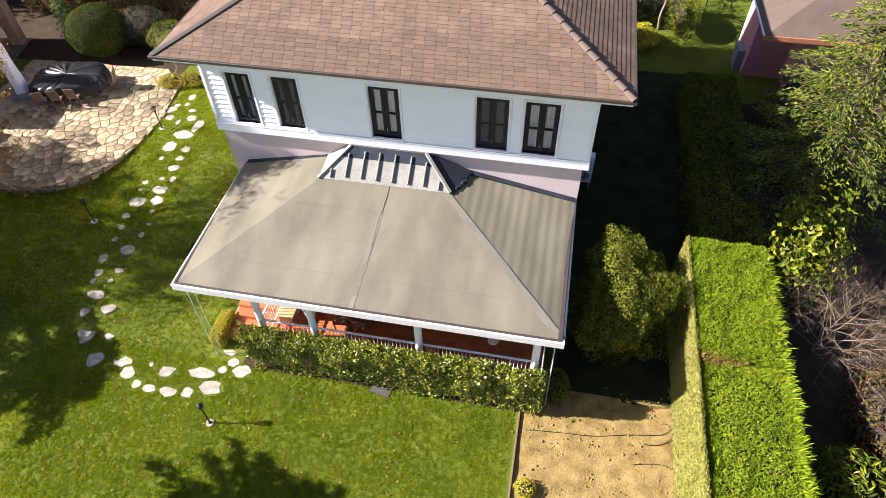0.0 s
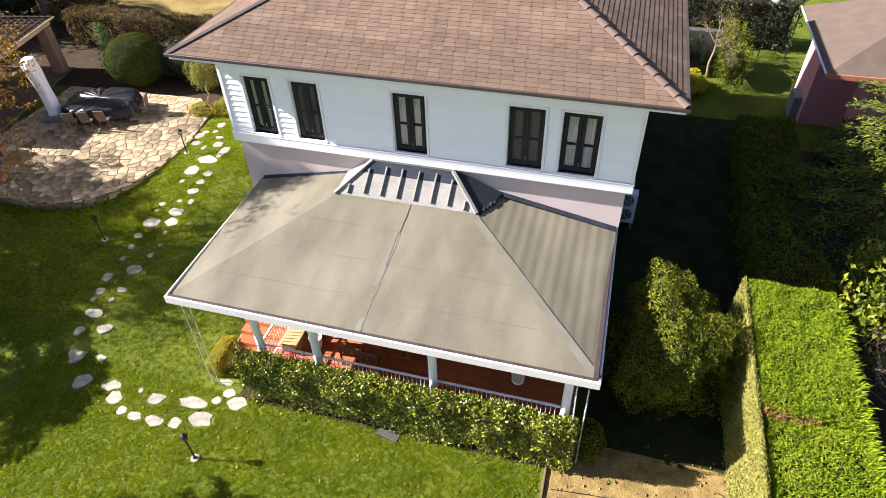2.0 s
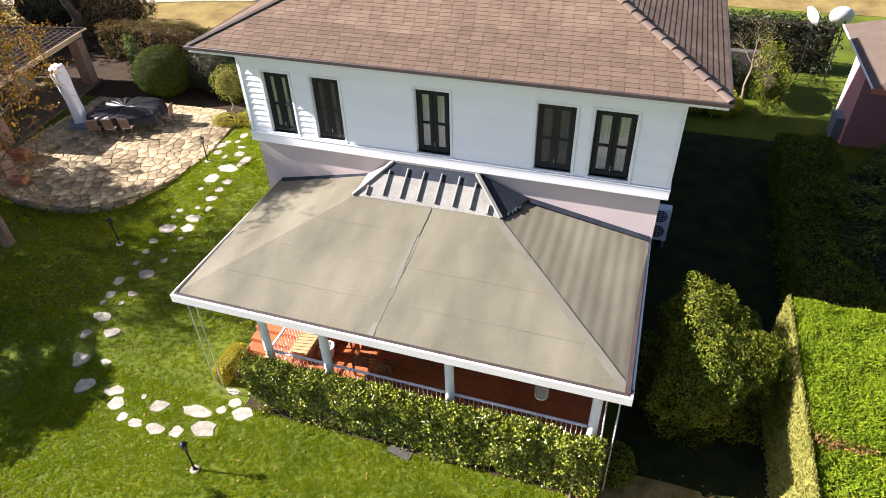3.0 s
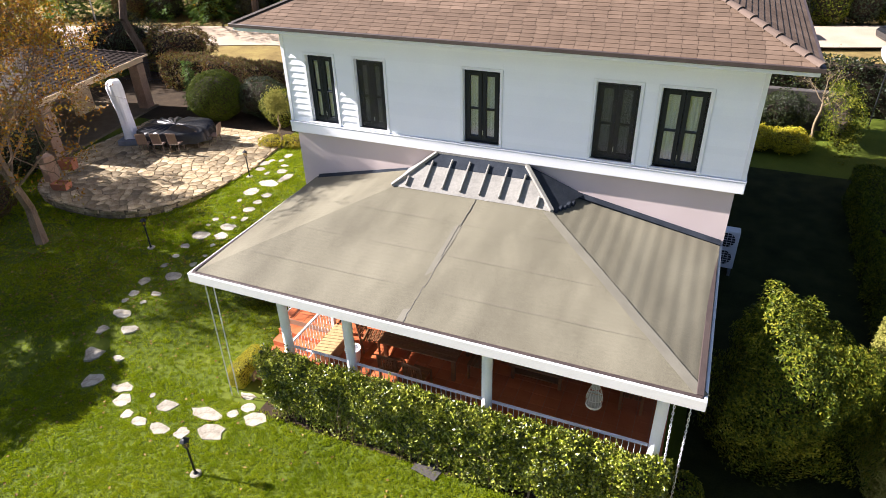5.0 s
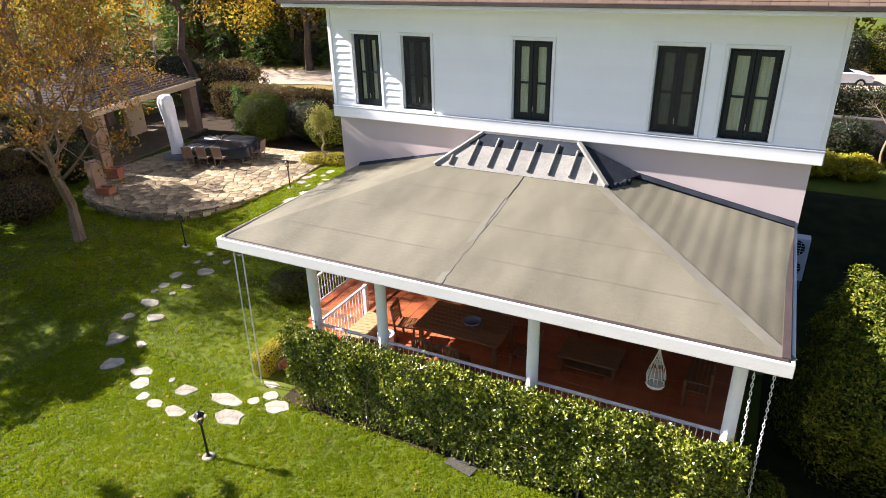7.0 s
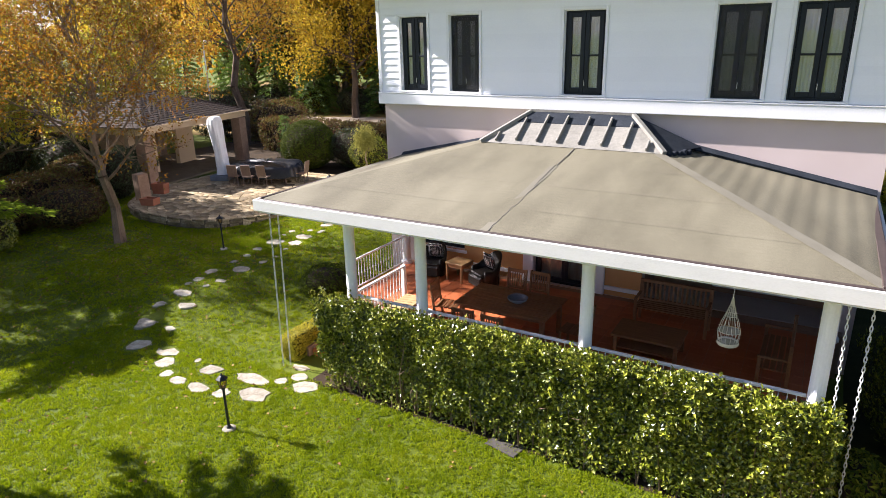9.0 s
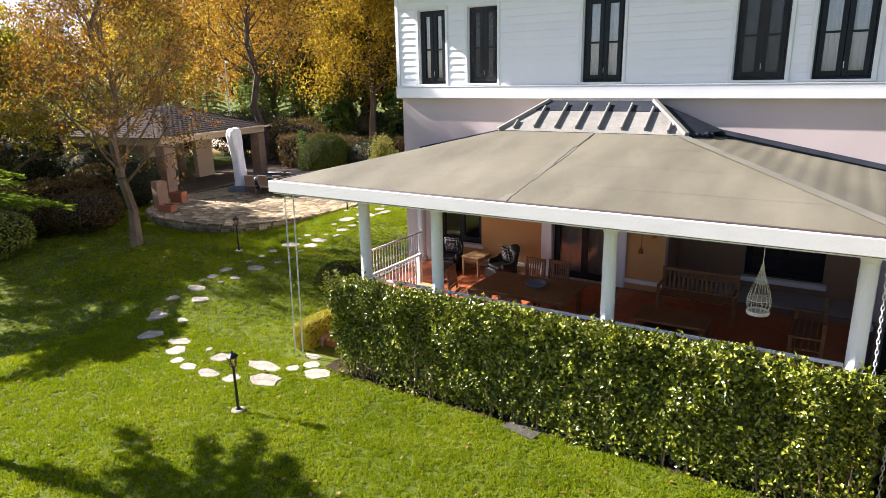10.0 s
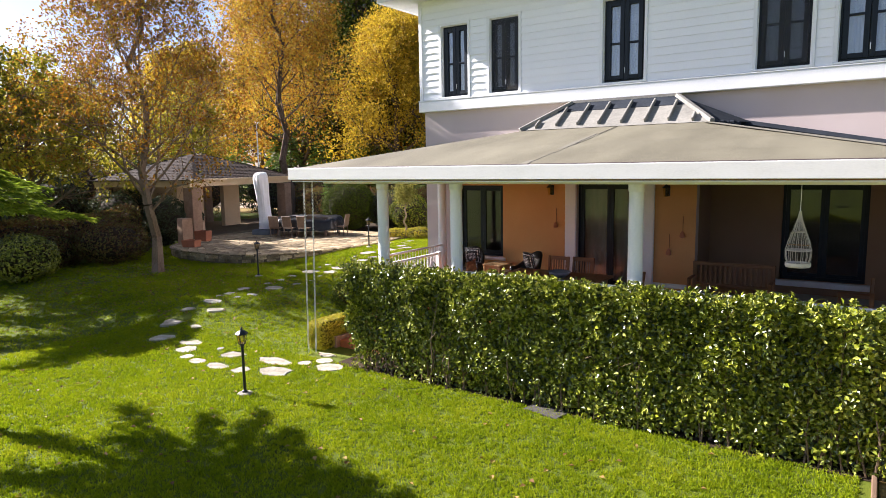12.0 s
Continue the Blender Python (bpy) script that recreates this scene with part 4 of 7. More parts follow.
def roof_hood():
    """The steep little hipped hood against the wall, with battens."""
    a, b = Vector((-6.40, 14.38, 4.695)), Vector((-2.26, 14.40, 4.695))
    c, d = Vector((-5.52, 15.44, 5.33)), Vector((-3.20, 15.44, 5.33))
    c, d = c + Vector((0, -0.06, 0)), d + Vector((0, -0.06, 0))
    e, f = Vector((-6.45, 15.49, 4.70)), Vector((-1.75, 15.49, 4.70))
    bm = bmesh.new()
    va, vb, vc, vd, ve, vf = [bm.verts.new(p) for p in (a, b, c, d, e, f)]
    for q in ((va, vb, vd, vc), (va, vc, ve), (vb, vf, vd), (vc, vd, vf, ve), (ve, vf, vb, va)):
        bm.faces.new(q)
    hood = part("hood", at_v(bm), M_FELT, veranda, "grey felt-covered hipped hood with battens")
    def batten(p, q, w, h):
        bm = bmesh.new()
        p, q = Vector(p), Vector(q)
        dv = (q - p)
        m = Matrix.Translation((p + q) / 2 - VO) @ dv.to_track_quat("Y", "Z").to_matrix().to_4x4()
        box(bm, -w, w, -dv.length / 2, dv.length / 2, -0.02, h, 0.008, m)
        part("batten", bm, M_FELT, veranda)
    for u, reach in ((0.09, 0.28), (0.205, 0.74), (0.325, 0.84), (0.44, 0.84), (0.56, 0.84), (0.68, 0.84), (0.795, 0.74), (0.91, 0.28)):
        x = a.x + (b.x - a.x) * u
        p0, p1 = [Vector((x, a.y + (c.y - a.y) * v, a.z + (c.z - a.z) * v)) for v in (0.10 if reach > 0.3 else 0.05, reach)]
        batten(p0, p1, 0.022, 0.075)
    for p, q in ((a, c), (b, d)):
        batten(p, p.lerp(q, 0.97), 0.05, 0.06)
    batten(c + Vector((-0.05, 0.0, 0)), d + Vector((0.05, 0.0, 0)), 0.05, 0.05)
    # bitumen-coated strip along the top; the same coat darkens the far flank for shade
    def coat(pts, lift):
        bm = bmesh.new()
        bm.faces.new([bm.verts.new(p) for p in pts])
        r = bmesh.ops.extrude_face_region(bm, geom=bm.faces[:])
        bmesh.ops.translate(bm, verts=[e for e in r["geom"] if isinstance(e, bmesh.types.BMVert)], vec=lift)
        part("bitumen_shade_coat", at_v(bm), M_COAT, veranda, "dark blue-grey bitumen coating, its far-flank sheet standing in for shade")
    coat((a.lerp(c, 0.64) + Vector((0.07, 0, 0)), b.lerp(d, 0.64) - Vector((0.07, 0, 0)), d, c), Vector((0, -0.006, 0.009)))
    # far flank: dark sheet imitating the shade on that side
    coat((b, f, d), Vector((0.012, 0, 0.008)))
    bm = bmesh.new()
    for k in range(5):
        box(bm, b.x + 0.02 + 0.07 * k, b.x + 0.12 + 0.07 * k, 14.45 + 0.13 * k, 14.62 + 0.13 * k, 4.60, 4.70 + 0.02 * (k % 2), 0.02)
    part("crumpled_flashing", at_v(bm), M_COAT, veranda, "torn dark flashing at the hood's foot")


def veranda_column(x, y, z0=FLOOR, z1=3.615, r=0.115):
    bm = bmesh.new()
    lathe(bm, [(r * 1.35, 0), (r * 1.35, 0.06), (r * 1.12, 0.10), (r, 0.14), (r * 0.95, z1 - z0 - 0.12), (r * 1.05, z1 - z0 - 0.1), (r * 1.05, z1 - z0)], 20, (x - VO.x, y - VO.y, z0))
    part("column", bm, M_TRIM, veranda, "round white column", smooth=False)


def railing(p, q, z0=FLOOR, h=1.04, gap=0.115, slope=0.0):
    """White metal railing between two plan points."""
    p, q = Vector((*p, z0)), Vector((*q, z0 + slope))
    rail = new("railing")
    rail.parent = veranda
    rail.location = p - VO
    rail["label"] = "white painted metal railing"
    d = q - p
    bm = bmesh.new()
    m = d.to_track_quat("Y", "Z").to_matrix().to_4x4()
    box(bm, -0.03, 0.03, 0, d.length, h - 0.045, h, 0.006, m)
    part("top_rail", bm, M_TRIM, rail)
    bm = bmesh.new()
    box(bm, -0.015, 0.015, 0, d.length, 0.09, 0.12, 0.004, m)
    part("bottom_rail", bm, M_TRIM, rail)
    k = max(2, int(d.length / gap))
    bm = bmesh.new()
    tube(bm, (0, 0, 0.10), (0, 0, h - 0.03), 0.009, seg=6)
    tube(bm, (0, 0, h * 0.5 - 0.03), (0, 0, h * 0.5 + 0.03), 0.018, 0.018, seg=6)
    me = None
    for i in range(1, k):
        o = d * (i / k)
        if me is None:
            ob = part("baluster", bm, M_TRIM, rail)
            me = ob.data
        else:
            ob = new("baluster", me)
            ob.parent = rail
        ob.location = o
    return rail


veranda_roof()
roof_hood()
for x_ in (-7.48, -5.78, -2.53, 0.88):
    veranda_column(x_, 10.70)
veranda_column(-9.18, 15.22)
veranda_column(1.15, 15.2)
railing((-7.36, 10.70), (-5.90, 10.70))
railing((-5.66, 10.70), (-2.65, 10.70))
railing((-2.41, 10.70), (0.76, 10.70))
railing((-7.48, 10.82), (-7.48, 12.52))
railing((-9.12, 12.62), (-9.12, 15.1), h=0.85)
railing((0.95, 10.70), (0.95, 15.1))
bm = bmesh.new()
box(bm, -7.53, -7.43, 12.52, 12.62, FLOOR, FLOOR + 1.05, 0.01)
part("newel_post", at_v(bm), M_TRIM, veranda)


def veranda_floor():
    bm = bmesh.new()
    box(bm, -7.62, 1.05, 10.60, 15.5, 0.0, FLOOR - 0.012)
    box(bm, -9.2, -7.62, 12.62, 15.5, 0.0, FLOOR - 0.012)
    box(bm, -2.74, 1.37, 15.5, 16.9, 0.0, FLOOR - 0.012)
    part("plinth", at_v(bm), M_PILLAR, veranda, "stone-clad plinth")
    # square terracotta tiles
    me, rest, count = None, bmesh.new(), 0
    spots = [(x, y) for x in np.arange(-7.46, 1.0, 0.335) for y in np.arange(10.77, 15.45, 0.335)] + [(x, y) for x in np.arange(-9.04, -7.65, 0.335) for y in np.arange(12.79, 15.45, 0.335)]
    spots.sort(key=lambda p: p[0])
    for x, y in spots:
        count += 1
        if count > 300:
            box(rest, x - 0.1635, x + 0.1635, y - 0.1635, y + 0.1635, FLOOR - 0.014, FLOOR)
            continue
        if me is None:
            bm = bmesh.new()
            box(bm, -0.1635, 0.1635, -0.1635, 0.1635, -0.014, 0.0, 0.003)
            ob = part("floor_tile", bm, M_TILE, veranda, "square terracotta floor tile")
            me = ob.data
        else:
            ob = new("floor_tile", me)
            ob.parent = veranda
        ob.location = Vector((x, y, FLOOR)) - VO
    tagged(part("floor_tiles", at_v(rest), M_TILE, veranda), kind="stuff")
    # steps down towards the lawn
    for k in range(5):
        bm = bmesh.new()
        z1 = FLOOR * (5 - k) / 6
        y1 = 12.62 - 0.30 * k
        box(bm, -9.15, -7.63, y1 - 0.32, y1, 0.0, z1, 0.012)
        part("step", at_v(bm), M_TILE, veranda, "terracotta tiled step")
    for x in (-9.28, ):
        bm = bmesh.new()
        box(bm, x - 0.06, x + 0.12, 11.0, 12.6, 0.0, 0.25, 0.01)
        part("stringer", at_v(bm), M_PILLAR, veranda)


veranda_floor()

# ---- hedges and trees ----


def hedge_run(name, x0, x1, y0, y1, z1, seed, leaf_mat, label, n, leaf, aspect=0.5, round_=0.12, wave=0.05, group="", low=0.0, front_thin=None, outward=0.5, core=True, stem_mat=None, layers=0.16, stems=60, sprigs=0, tumble=0.9, taper=0.0):
    """A clipped hedge: leaves in a skin of some depth over the box, stems inside."""
    rng = np.random.default_rng(seed)
    th = thing(name, ((x0 + x1) / 2, (y0 + y1) / 2, ground_z((x0 + x1) / 2, (y0 + y1) / 2)), label, "hedge", group)
    lx, ly = (x1 - x0) / 2, (y1 - y0) / 2
    areas = np.array([2 * lx * (z1 - low), 2 * lx * (z1 - low), 2 * ly * (z1 - low), 2 * ly * (z1 - low), 4 * lx * ly])
    face = rng.choice(5, n, p=areas / areas.sum())
    u, v = rng.uniform(-1, 1, n), rng.uniform(0, 1, n)
    pos, nrm = np.zeros((n, 3)), np.zeros((n, 3))
    zz = low + v * (z1 - low)
    for f, ax, s in ((0, 1, -1), (1, 1, 1), (2, 0, -1), (3, 0, 1)):
        m = face == f
        nrm[m, ax] = s
        if ax == 1:
            pos[m] = np.stack([u[m] * lx, np.full(m.sum(), s * ly), zz[m]], 1)
        else:
            pos[m] = np.stack([np.full(m.sum(), s * lx), u[m] * ly, zz[m]], 1)
    m = face == 4
    nrm[m, 2] = 1
    pos[m] = np.stack([u[m] * lx, rng.uniform(-1, 1, m.sum()) * ly, np.full(m.sum(), z1)], 1)
    # soften the edges and bulge the skin
    q = pos / [lx, ly, 1]
    over = np.clip((pos[:, 2] - (z1 - round_)) / round_, 0, 1)
    edge = np.clip((np.abs(pos[:, 1]) - (ly - round_)) / round_, 0, 1)
    pos[:, 1] -= np.sign(pos[:, 1]) * over ** 2 * round_ * 0.5 * (face < 4)
    pos[:, 2] -= edge ** 2 * round_ * 0.5 * (face == 4)
    bulge = np.array([lump((p[0] + seed, p[1], p[2]), 1.6, wave) + lump((p[0], p[1] + seed, p[2]), 5.0, wave * 0.6) for p in pos])
    pos += nrm * (bulge - layers * rng.uniform(0, 1, n) ** 1.6)[:, None]
    # the near face hangs back towards its foot
    front = (face == 0) | (pos[:, 1] < -ly * 0.5)
    pos[:, 1] += taper * np.clip(1 - pos[:, 2] / z1, 0, 1) * front
    if front_thin is not None:
        keep = rng.uniform(0, 1, n) < front_thin(pos)
        pos, nrm = pos[keep], nrm[keep]
    if sprigs:
        # young shoots standing out of the top and the ends
        sp, sn = [], []
        for i in range(sprigs):
            end = rng.uniform() < 0.2
            if end:
                p = np.array([-lx + rng.uniform(-0.05, 0.1), rng.uniform(-ly, ly), rng.uniform(0.4, 1.0) * z1])
                d = np.array([-1.0, rng.normal(0, 0.4), 0.6])
            else:
                p = np.array([rng.uniform(-lx, lx), rng.uniform(-ly, ly), z1 - 0.05])
                d = np.array([rng.normal(0, 0.35), rng.normal(0, 0.35), 1.0])
            ln = rng.uniform(0.06, 0.20)
            m = int(6 + ln * 40)
            sp.append(p + d * ln * rng.uniform(0, 1, (m, 1)) + rng.normal(0, 0.02, (m, 3)))
            sn.append(np.tile(d, (m, 1)) + rng.normal(0, 0.6, (m, 3)))
        pos, nrm = np.concatenate([pos] + sp), np.concatenate([nrm] + [unit(q) for q in sn])
    k = len(pos)
    ax = unit(np.cross(nrm, rng.normal(0, 1, (k, 3)))) + nrm * rng.uniform(0, outward * 2, (k, 1)) + [0, 0, 0.25]
    link_mesh("foliage", leaves_mesh("foliage", pos, ax, nrm + rng.normal(0, tumble, (k, 3)) + [0, 0, 0.2], leaf * rng.uniform(0.65, 1.35, k), leaf * aspect * rng.uniform(0.8, 1.2, k)), leaf_mat, th)
    segs = []
    for i in range(stems):
        x, y = rng.uniform(-lx * 0.97, lx * 0.97), rng.uniform(-ly * 0.2, ly * 0.6)
        p = np.array([x, y, -0.05])
        for s in range(4):
            qn = p + np.array([rng.normal(0, 0.06), rng.normal(0, 0.05), z1 * 0.23])
            segs.append((*p, *qn, 0.016 - 0.003 * s, 0.013 - 0.003 * s))
            if s:
                t = qn + np.array([rng.normal(0, 0.16), rng.normal(0, 0.14), 0.16])
                segs.append((*qn, *t, 0.007, 0.003))
            p = qn
    tagged(link_mesh("stem_growth", tubes_mesh("stem_growth", segs, 5), stem_mat or M_DARKTWIG, th), kind="stuff")
    # added dark block inside, closing gaps and carrying the shade between leaves
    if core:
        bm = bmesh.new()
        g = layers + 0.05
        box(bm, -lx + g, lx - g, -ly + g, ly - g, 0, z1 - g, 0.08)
        part("dark_core", bm, M_DARKTWIG, th)
    return th


def front_density(p):
    """Thinner towards the foot, mostly at the near end of the path."""
    z = p[:, 2]
    return np.clip(0.45 + z / 0.8, 0, 1) * np.where(p[:, 0] < -2.2, np.clip(0.30 + z / 1.5, 0, 1), 1.0)


hedge_run("laurel_hedge", -7.9, 1.2, 9.92, 10.46, 2.07, 5, L_LAUREL, "dense glossy green laurel hedge before the veranda", 95000, 0.070, 0.72, 0.2, 0.20, front_thin=front_density, core=False, layers=0.42, stems=110, stem_mat=M_BROWNBARK, sprigs=150, tumble=0.62, taper=0.30)
hedge_run("cypress_hedge", 5.36, 7.6, 11.4, 15.95, 2.6, 6, L_THUJA, "bright green clipped cypress hedge", 105000, 0.088, 0.32, 0.14, 0.13, group="cypress hedge", outward=0.6, tumble=1.2)
hedge_run("cypress_hedge", 5.42, 7.7, 1.2, 11.3, 2.55, 7, L_THUJA, "bright green clipped cypress hedge with browned edge", 145000, 0.088, 0.32, 0.14, 0.13, group="cypress hedge", outward=0.6, tumble=1.2)
# same cypress as above; the darker leaf material imitates the house's shade
hedge_run("cypress_hedge", 5.9, 7.9, 16.2, 26.5, 1.7, 8, L_BUSH, "cypress hedge beside the house, darker leaf colour standing in for shade", 40000, 0.12, 0.32, 0.2, 0.15, group="cypress hedge")
shrub((3.45, 13.85, 0.0), 1.6, 1.95, 1.75, 11, L_BUSH, "large rounded glossy green shrub beside the veranda", 46000, 0.08, square=2.1, rough=0.50, clip=0.34)
shrub((-9.44, 11.2, 0.00), 0.22, 0.60, 0.31, 12, L_YELLOW, "small golden-green clipped box shrub by the steps", 17000, 0.034, square=9, rough=0.04, clip=0.05)
shrub((-11.3, 14.2, 0.02), 0.75, 0.75, 0.42, 13, L_BOX, "low dark green boxwood mound", 4000, 0.06)
shrub((1.58, 10.91, 0.00), 0.42, 0.5, 0.55, 14, L_BUSH, "small yellow-green shrub at the veranda corner", 2200, 0.09)

tree((-20.5, 13.85, 0.36), 12.5, 0.20, 21, L_AUTUMN, "sparse autumn tree with brown-orange leaves on the lawn", bare=0.19, limbs=40, leaves=30000, leaf=0.105, spread=0.29, lean=(-0.5, 0.1), gather=0.26, clump=0.33, bark=M_BROWNBARK, up=0.35, rise=0.05, limb=0.34)
conifer((-14.35, 4.25, 0.00), 7.0, 4.1, 22, L_CEDAR, "flat-topped light green cedar at the edge of the lawn", bare=0.62, whorls=8, boughs=8, leaf=0.21, droop=0.20, density=200, name="cedar_tree")
conifer((10.10, 20.37, 0.25), 10.2, 4.0, 23, L_SPRUCE, "blue-green spruce tree in the neighbouring garden", whorls=22, leaf=0.17, droop=0.16, density=90, name="spruce_tree")
for k_, (x_, y_, h_) in enumerate([(-29.2, 8.9, 8.6), (-29.8, 11.4, 9.8), (-30.6, 14.2, 8.6)]):
    tree((x_, y_, ground_z(x_, y_)), h_, 0.18, 24 + k_, L_OLIVE, "leafy olive-yellow tree beyond the boundary hedge", bare=0.2, limbs=18, leaves=10000, leaf=0.19, spread=0.36, gather=0.34, group="western trees", clump=0.11)
conifer((-19.89, 7.92, 0.00), 4.5, 5.8, 29, L_CEDAR, "low spreading cedar at the edge of the lawn", bare=0.62, whorls=7, boughs=8, leaf=0.17, droop=0.20, density=260, name="cedar_tree")

# browned growth at the seam between the two cypress rows
rng_d = np.random.default_rng(17)
dead_pos = np.stack([rng_d.uniform(5.35, 6.6, 900), rng_d.normal(11.36, 0.10, 900), rng_d.uniform(2.25, 2.62, 900) - 0.1 * rng_d.uniform(0, 1, 900)], 1)
tagged(link_mesh("dead_fronds", leaves_mesh("dead_fronds", dead_pos, rng_d.normal(0, 0.6, (900, 3)) + [0, 0, 0.6], rng_d.normal(0, 1, (900, 3)), 0.13, 0.035), L_FALLEN), "browned dead fronds at the hedge seam", "hedge", kind="stuff")

# feathery tips hanging over the neighbour's side
n_f = 7000
fr_pos = np.stack([7.58 + rng_d.normal(0, 0.06, n_f), rng_d.uniform(1.4, 15.8, n_f), rng_d.uniform(1.9, 2.6, n_f)], 1)
fr_ax = np.stack([np.abs(rng_d.normal(0.9, 0.3, n_f)), rng_d.normal(0, 0.5, n_f), rng_d.normal(0.35, 0.3, n_f)], 1)
fr_len = np.array([0.22 + 0.22 * max(0, noise.noise(Vector((0, y * 1.7, 0)))) for y in fr_pos[:, 1]]) * rng_d.uniform(0.5, 1.3, n_f)
tagged(link_mesh("hedge_fringe", leaves_mesh("hedge_fringe", fr_pos, fr_ax, rng_d.normal(0, 0.4, (n_f, 3)) + [0, 0, 1], fr_len, 0.045), L_THUJA), "feathery light green cypress tips along the hedge edge", "hedge", kind="stuff")

# ---- stepping stones, lamps, patio ----
STONES_ARC = [(-8.34, 9.9, 0.34, 0.24), (-8.71, 10.18, 0.22, 0.19), (-8.95, 9.86, 0.15, 0.17), (-9.59, 9.63, 0.47, 0.21), (-9.05, 9.16, 0.41, 0.28), (-9.71, 8.87, 0.2, 0.2), (-10.35, 8.79, 0.3, 0.2), (-10.71, 9.47, 0.31, 0.23), (-10.96, 8.79, 0.23, 0.16), (-11.46, 8.87, 0.17, 0.17), (-11.96, 9.18, 0.27, 0.24), (-12.34, 9.56, 0.35, 0.22), (-11.33, 9.61, 0.1, 0.11), (-13.3, 9.45, 0.31, 0.38), (-14.03, 10.29, 0.28, 0.47), (-13.22, 10.31, 0.2, 0.12), (-14.49, 11.01, 0.18, 0.22), (-13.76, 11.25, 0.31, 0.23), (-14.48, 11.7, 0.34, 0.21), (-8.98, 10.5, 0.24, 0.13)]
STONES_SHADE = [(-14.87, 12.22, 0.11, 0.13), (-14.26, 12.37, 0.11, 0.11), (-14.9, 12.62, 0.18, 0.16), (-14.22, 12.85, 0.21, 0.14), (-15.08, 13.27, 0.19, 0.26), (-14.39, 13.83, 0.33, 0.29), (-15.17, 14.23, 0.14, 0.15), (-14.3, 14.63, 0.14, 0.15), (-15.26, 14.85, 0.14, 0.12), (-15.35, 15.45, 0.2, 0.16), (-14.28, 15.19, 0.1, 0.09), (-15.31, 16.2, 0.35, 0.29), (-14.56, 16.41, 0.28, 0.26), (-14.46, 15.81, 0.1, 0.13), (-14.69, 16.95, 0.32, 0.24), (-15.49, 16.83, 0.11, 0.1), (-15.48, 17.22, 0.15, 0.14), (-14.42, 17.58, 0.13, 0.21), (-14.89, 17.53, 0.13, 0.1)]
STONES_PATIO = [(-14.67, 18.17, 0.23, 0.22), (-14.67, 18.72, 0.21, 0.19), (-15.44, 18.62, 0.11, 0.15), (-15.4, 19.31, 0.3, 0.39), (-14.64, 19.27, 0.21, 0.23), (-15.2, 20.14, 0.51, 0.33), (-14.83, 20.86, 0.22, 0.51), (-15.33, 21.28, 0.25, 0.26), (-15.82, 20.92, 0.12, 0.17), (-15.59, 21.83, 0.2, 0.14), (-16.02, 22.25, 0.15, 0.19), (-16.59, 21.73, 0.3, 0.28), (-16.03, 22.79, 0.18, 0.24), (-16.35, 21.16, 0.25, 0.22), (-16.41, 22.09, 0.15, 0.14)]
ALL_STONES = STONES_ARC + STONES_SHADE + STONES_PATIO


def stepping_stone(x, y, a, b, seed):
    rng = random.Random(seed)
    k = rng.randint(9, 13)
    ph = rng.uniform(0, 6)
    out = []
    for i in range(k):
        t = 2 * math.pi * (i + rng.uniform(-0.28, 0.28)) / k + ph
        r = rng.uniform(0.72, 1.18)
        out.append((a * r * math.cos(t), b * r * math.sin(t)))
    bm = bmesh.new()
    prism(bm, out, -0.05, 0.016, 0.008)
    ob = part("stepping_stone", bm, M_STONE, None)
    ob.location = (x, y, ground_z(x, y))
    ob.rotation_euler = (rng.uniform(-0.02, 0.02), rng.uniform(-0.02, 0.02), 0)
    size = "large" if max(a, b) > 0.33 else ("small" if max(a, b) < 0.18 else "medium")
    tagged(ob, f"{size} flat pale natural stepping stone in the grass", "stepping stone", "stepping stone path")


for i_, (x_, y_, a_, b_) in enumerate(ALL_STONES):
    stepping_stone(x_, y_, a_ * 0.98, b_ * 0.93, 100 + i_)

# slab takes the dark wall stone to put the hedge's shade into it
bm = bmesh.new()
prism(bm, [(-4.06, 9.96), (-3.42, 9.84), (-3.34, 10.20), (-3.96, 10.34)], 0.0, 0.035, 0.01)
tagged(part("stone_slab", bm, M_WALLSTONE), "flat grey stone slab at the hedge foot, darkened for the hedge shade", "stone slab")


def garden_lamp(x, y, label):
    g = thing("garden_lamp", (x, y, ground_z(x, y)), label, "garden lamp", "garden lamps")
    bm = bmesh.new()
    lathe(bm, [(0.13, -0.02), (0.13, 0.03), (0.10, 0.045)], 14)
    part("base", bm, M_STONE, g, "pale concrete foot")
    bm = bmesh.new()
    lathe(bm, [(0.05, 0.04), (0.045, 0.07), (0.026, 0.09), (0.024, 0.86), (0.04, 0.88), (0.03, 0.90), (0.06, 0.915), (0.065, 0.93)], 12)
    part("post", bm, M_BLACK, g)
    bm = bmesh.new()
    lathe(bm, [(0.055, 0.932), (0.085, 1.09)], 6)
    part("lantern_pane", bm, M_LAMPGLASS, g, "amber lantern glass")
    bm = bmesh.new()
    for k in range(6):
        t = 2 * math.pi * k / 6
        tube(bm, (0.058 * math.cos(t), 0.058 * math.sin(t), 0.93), (0.088 * math.cos(t), 0.088 * math.sin(t), 1.09), 0.006, seg=5)
    part("cage", bm, M_BLACK, g)
    bm = bmesh.new()
    lathe(bm, [(0.112, 1.088), (0.115, 1.10), (0.06, 1.15), (0.025, 1.165), (0.02, 1.19), (0.008, 1.21)], 6)
    part("cap", bm, M_BLACK, g)


garden_lamp(-8.54, 8.04, "black garden lantern post beside the stepping stones")
garden_lamp(-16.45, 14.95, "black garden lantern post in the shaded lawn")
garden_lamp(-16.3, 20.4, "black garden lantern post at the patio edge")

# patio: a raised flagstone terrace with a curved front
PZ = 0.80


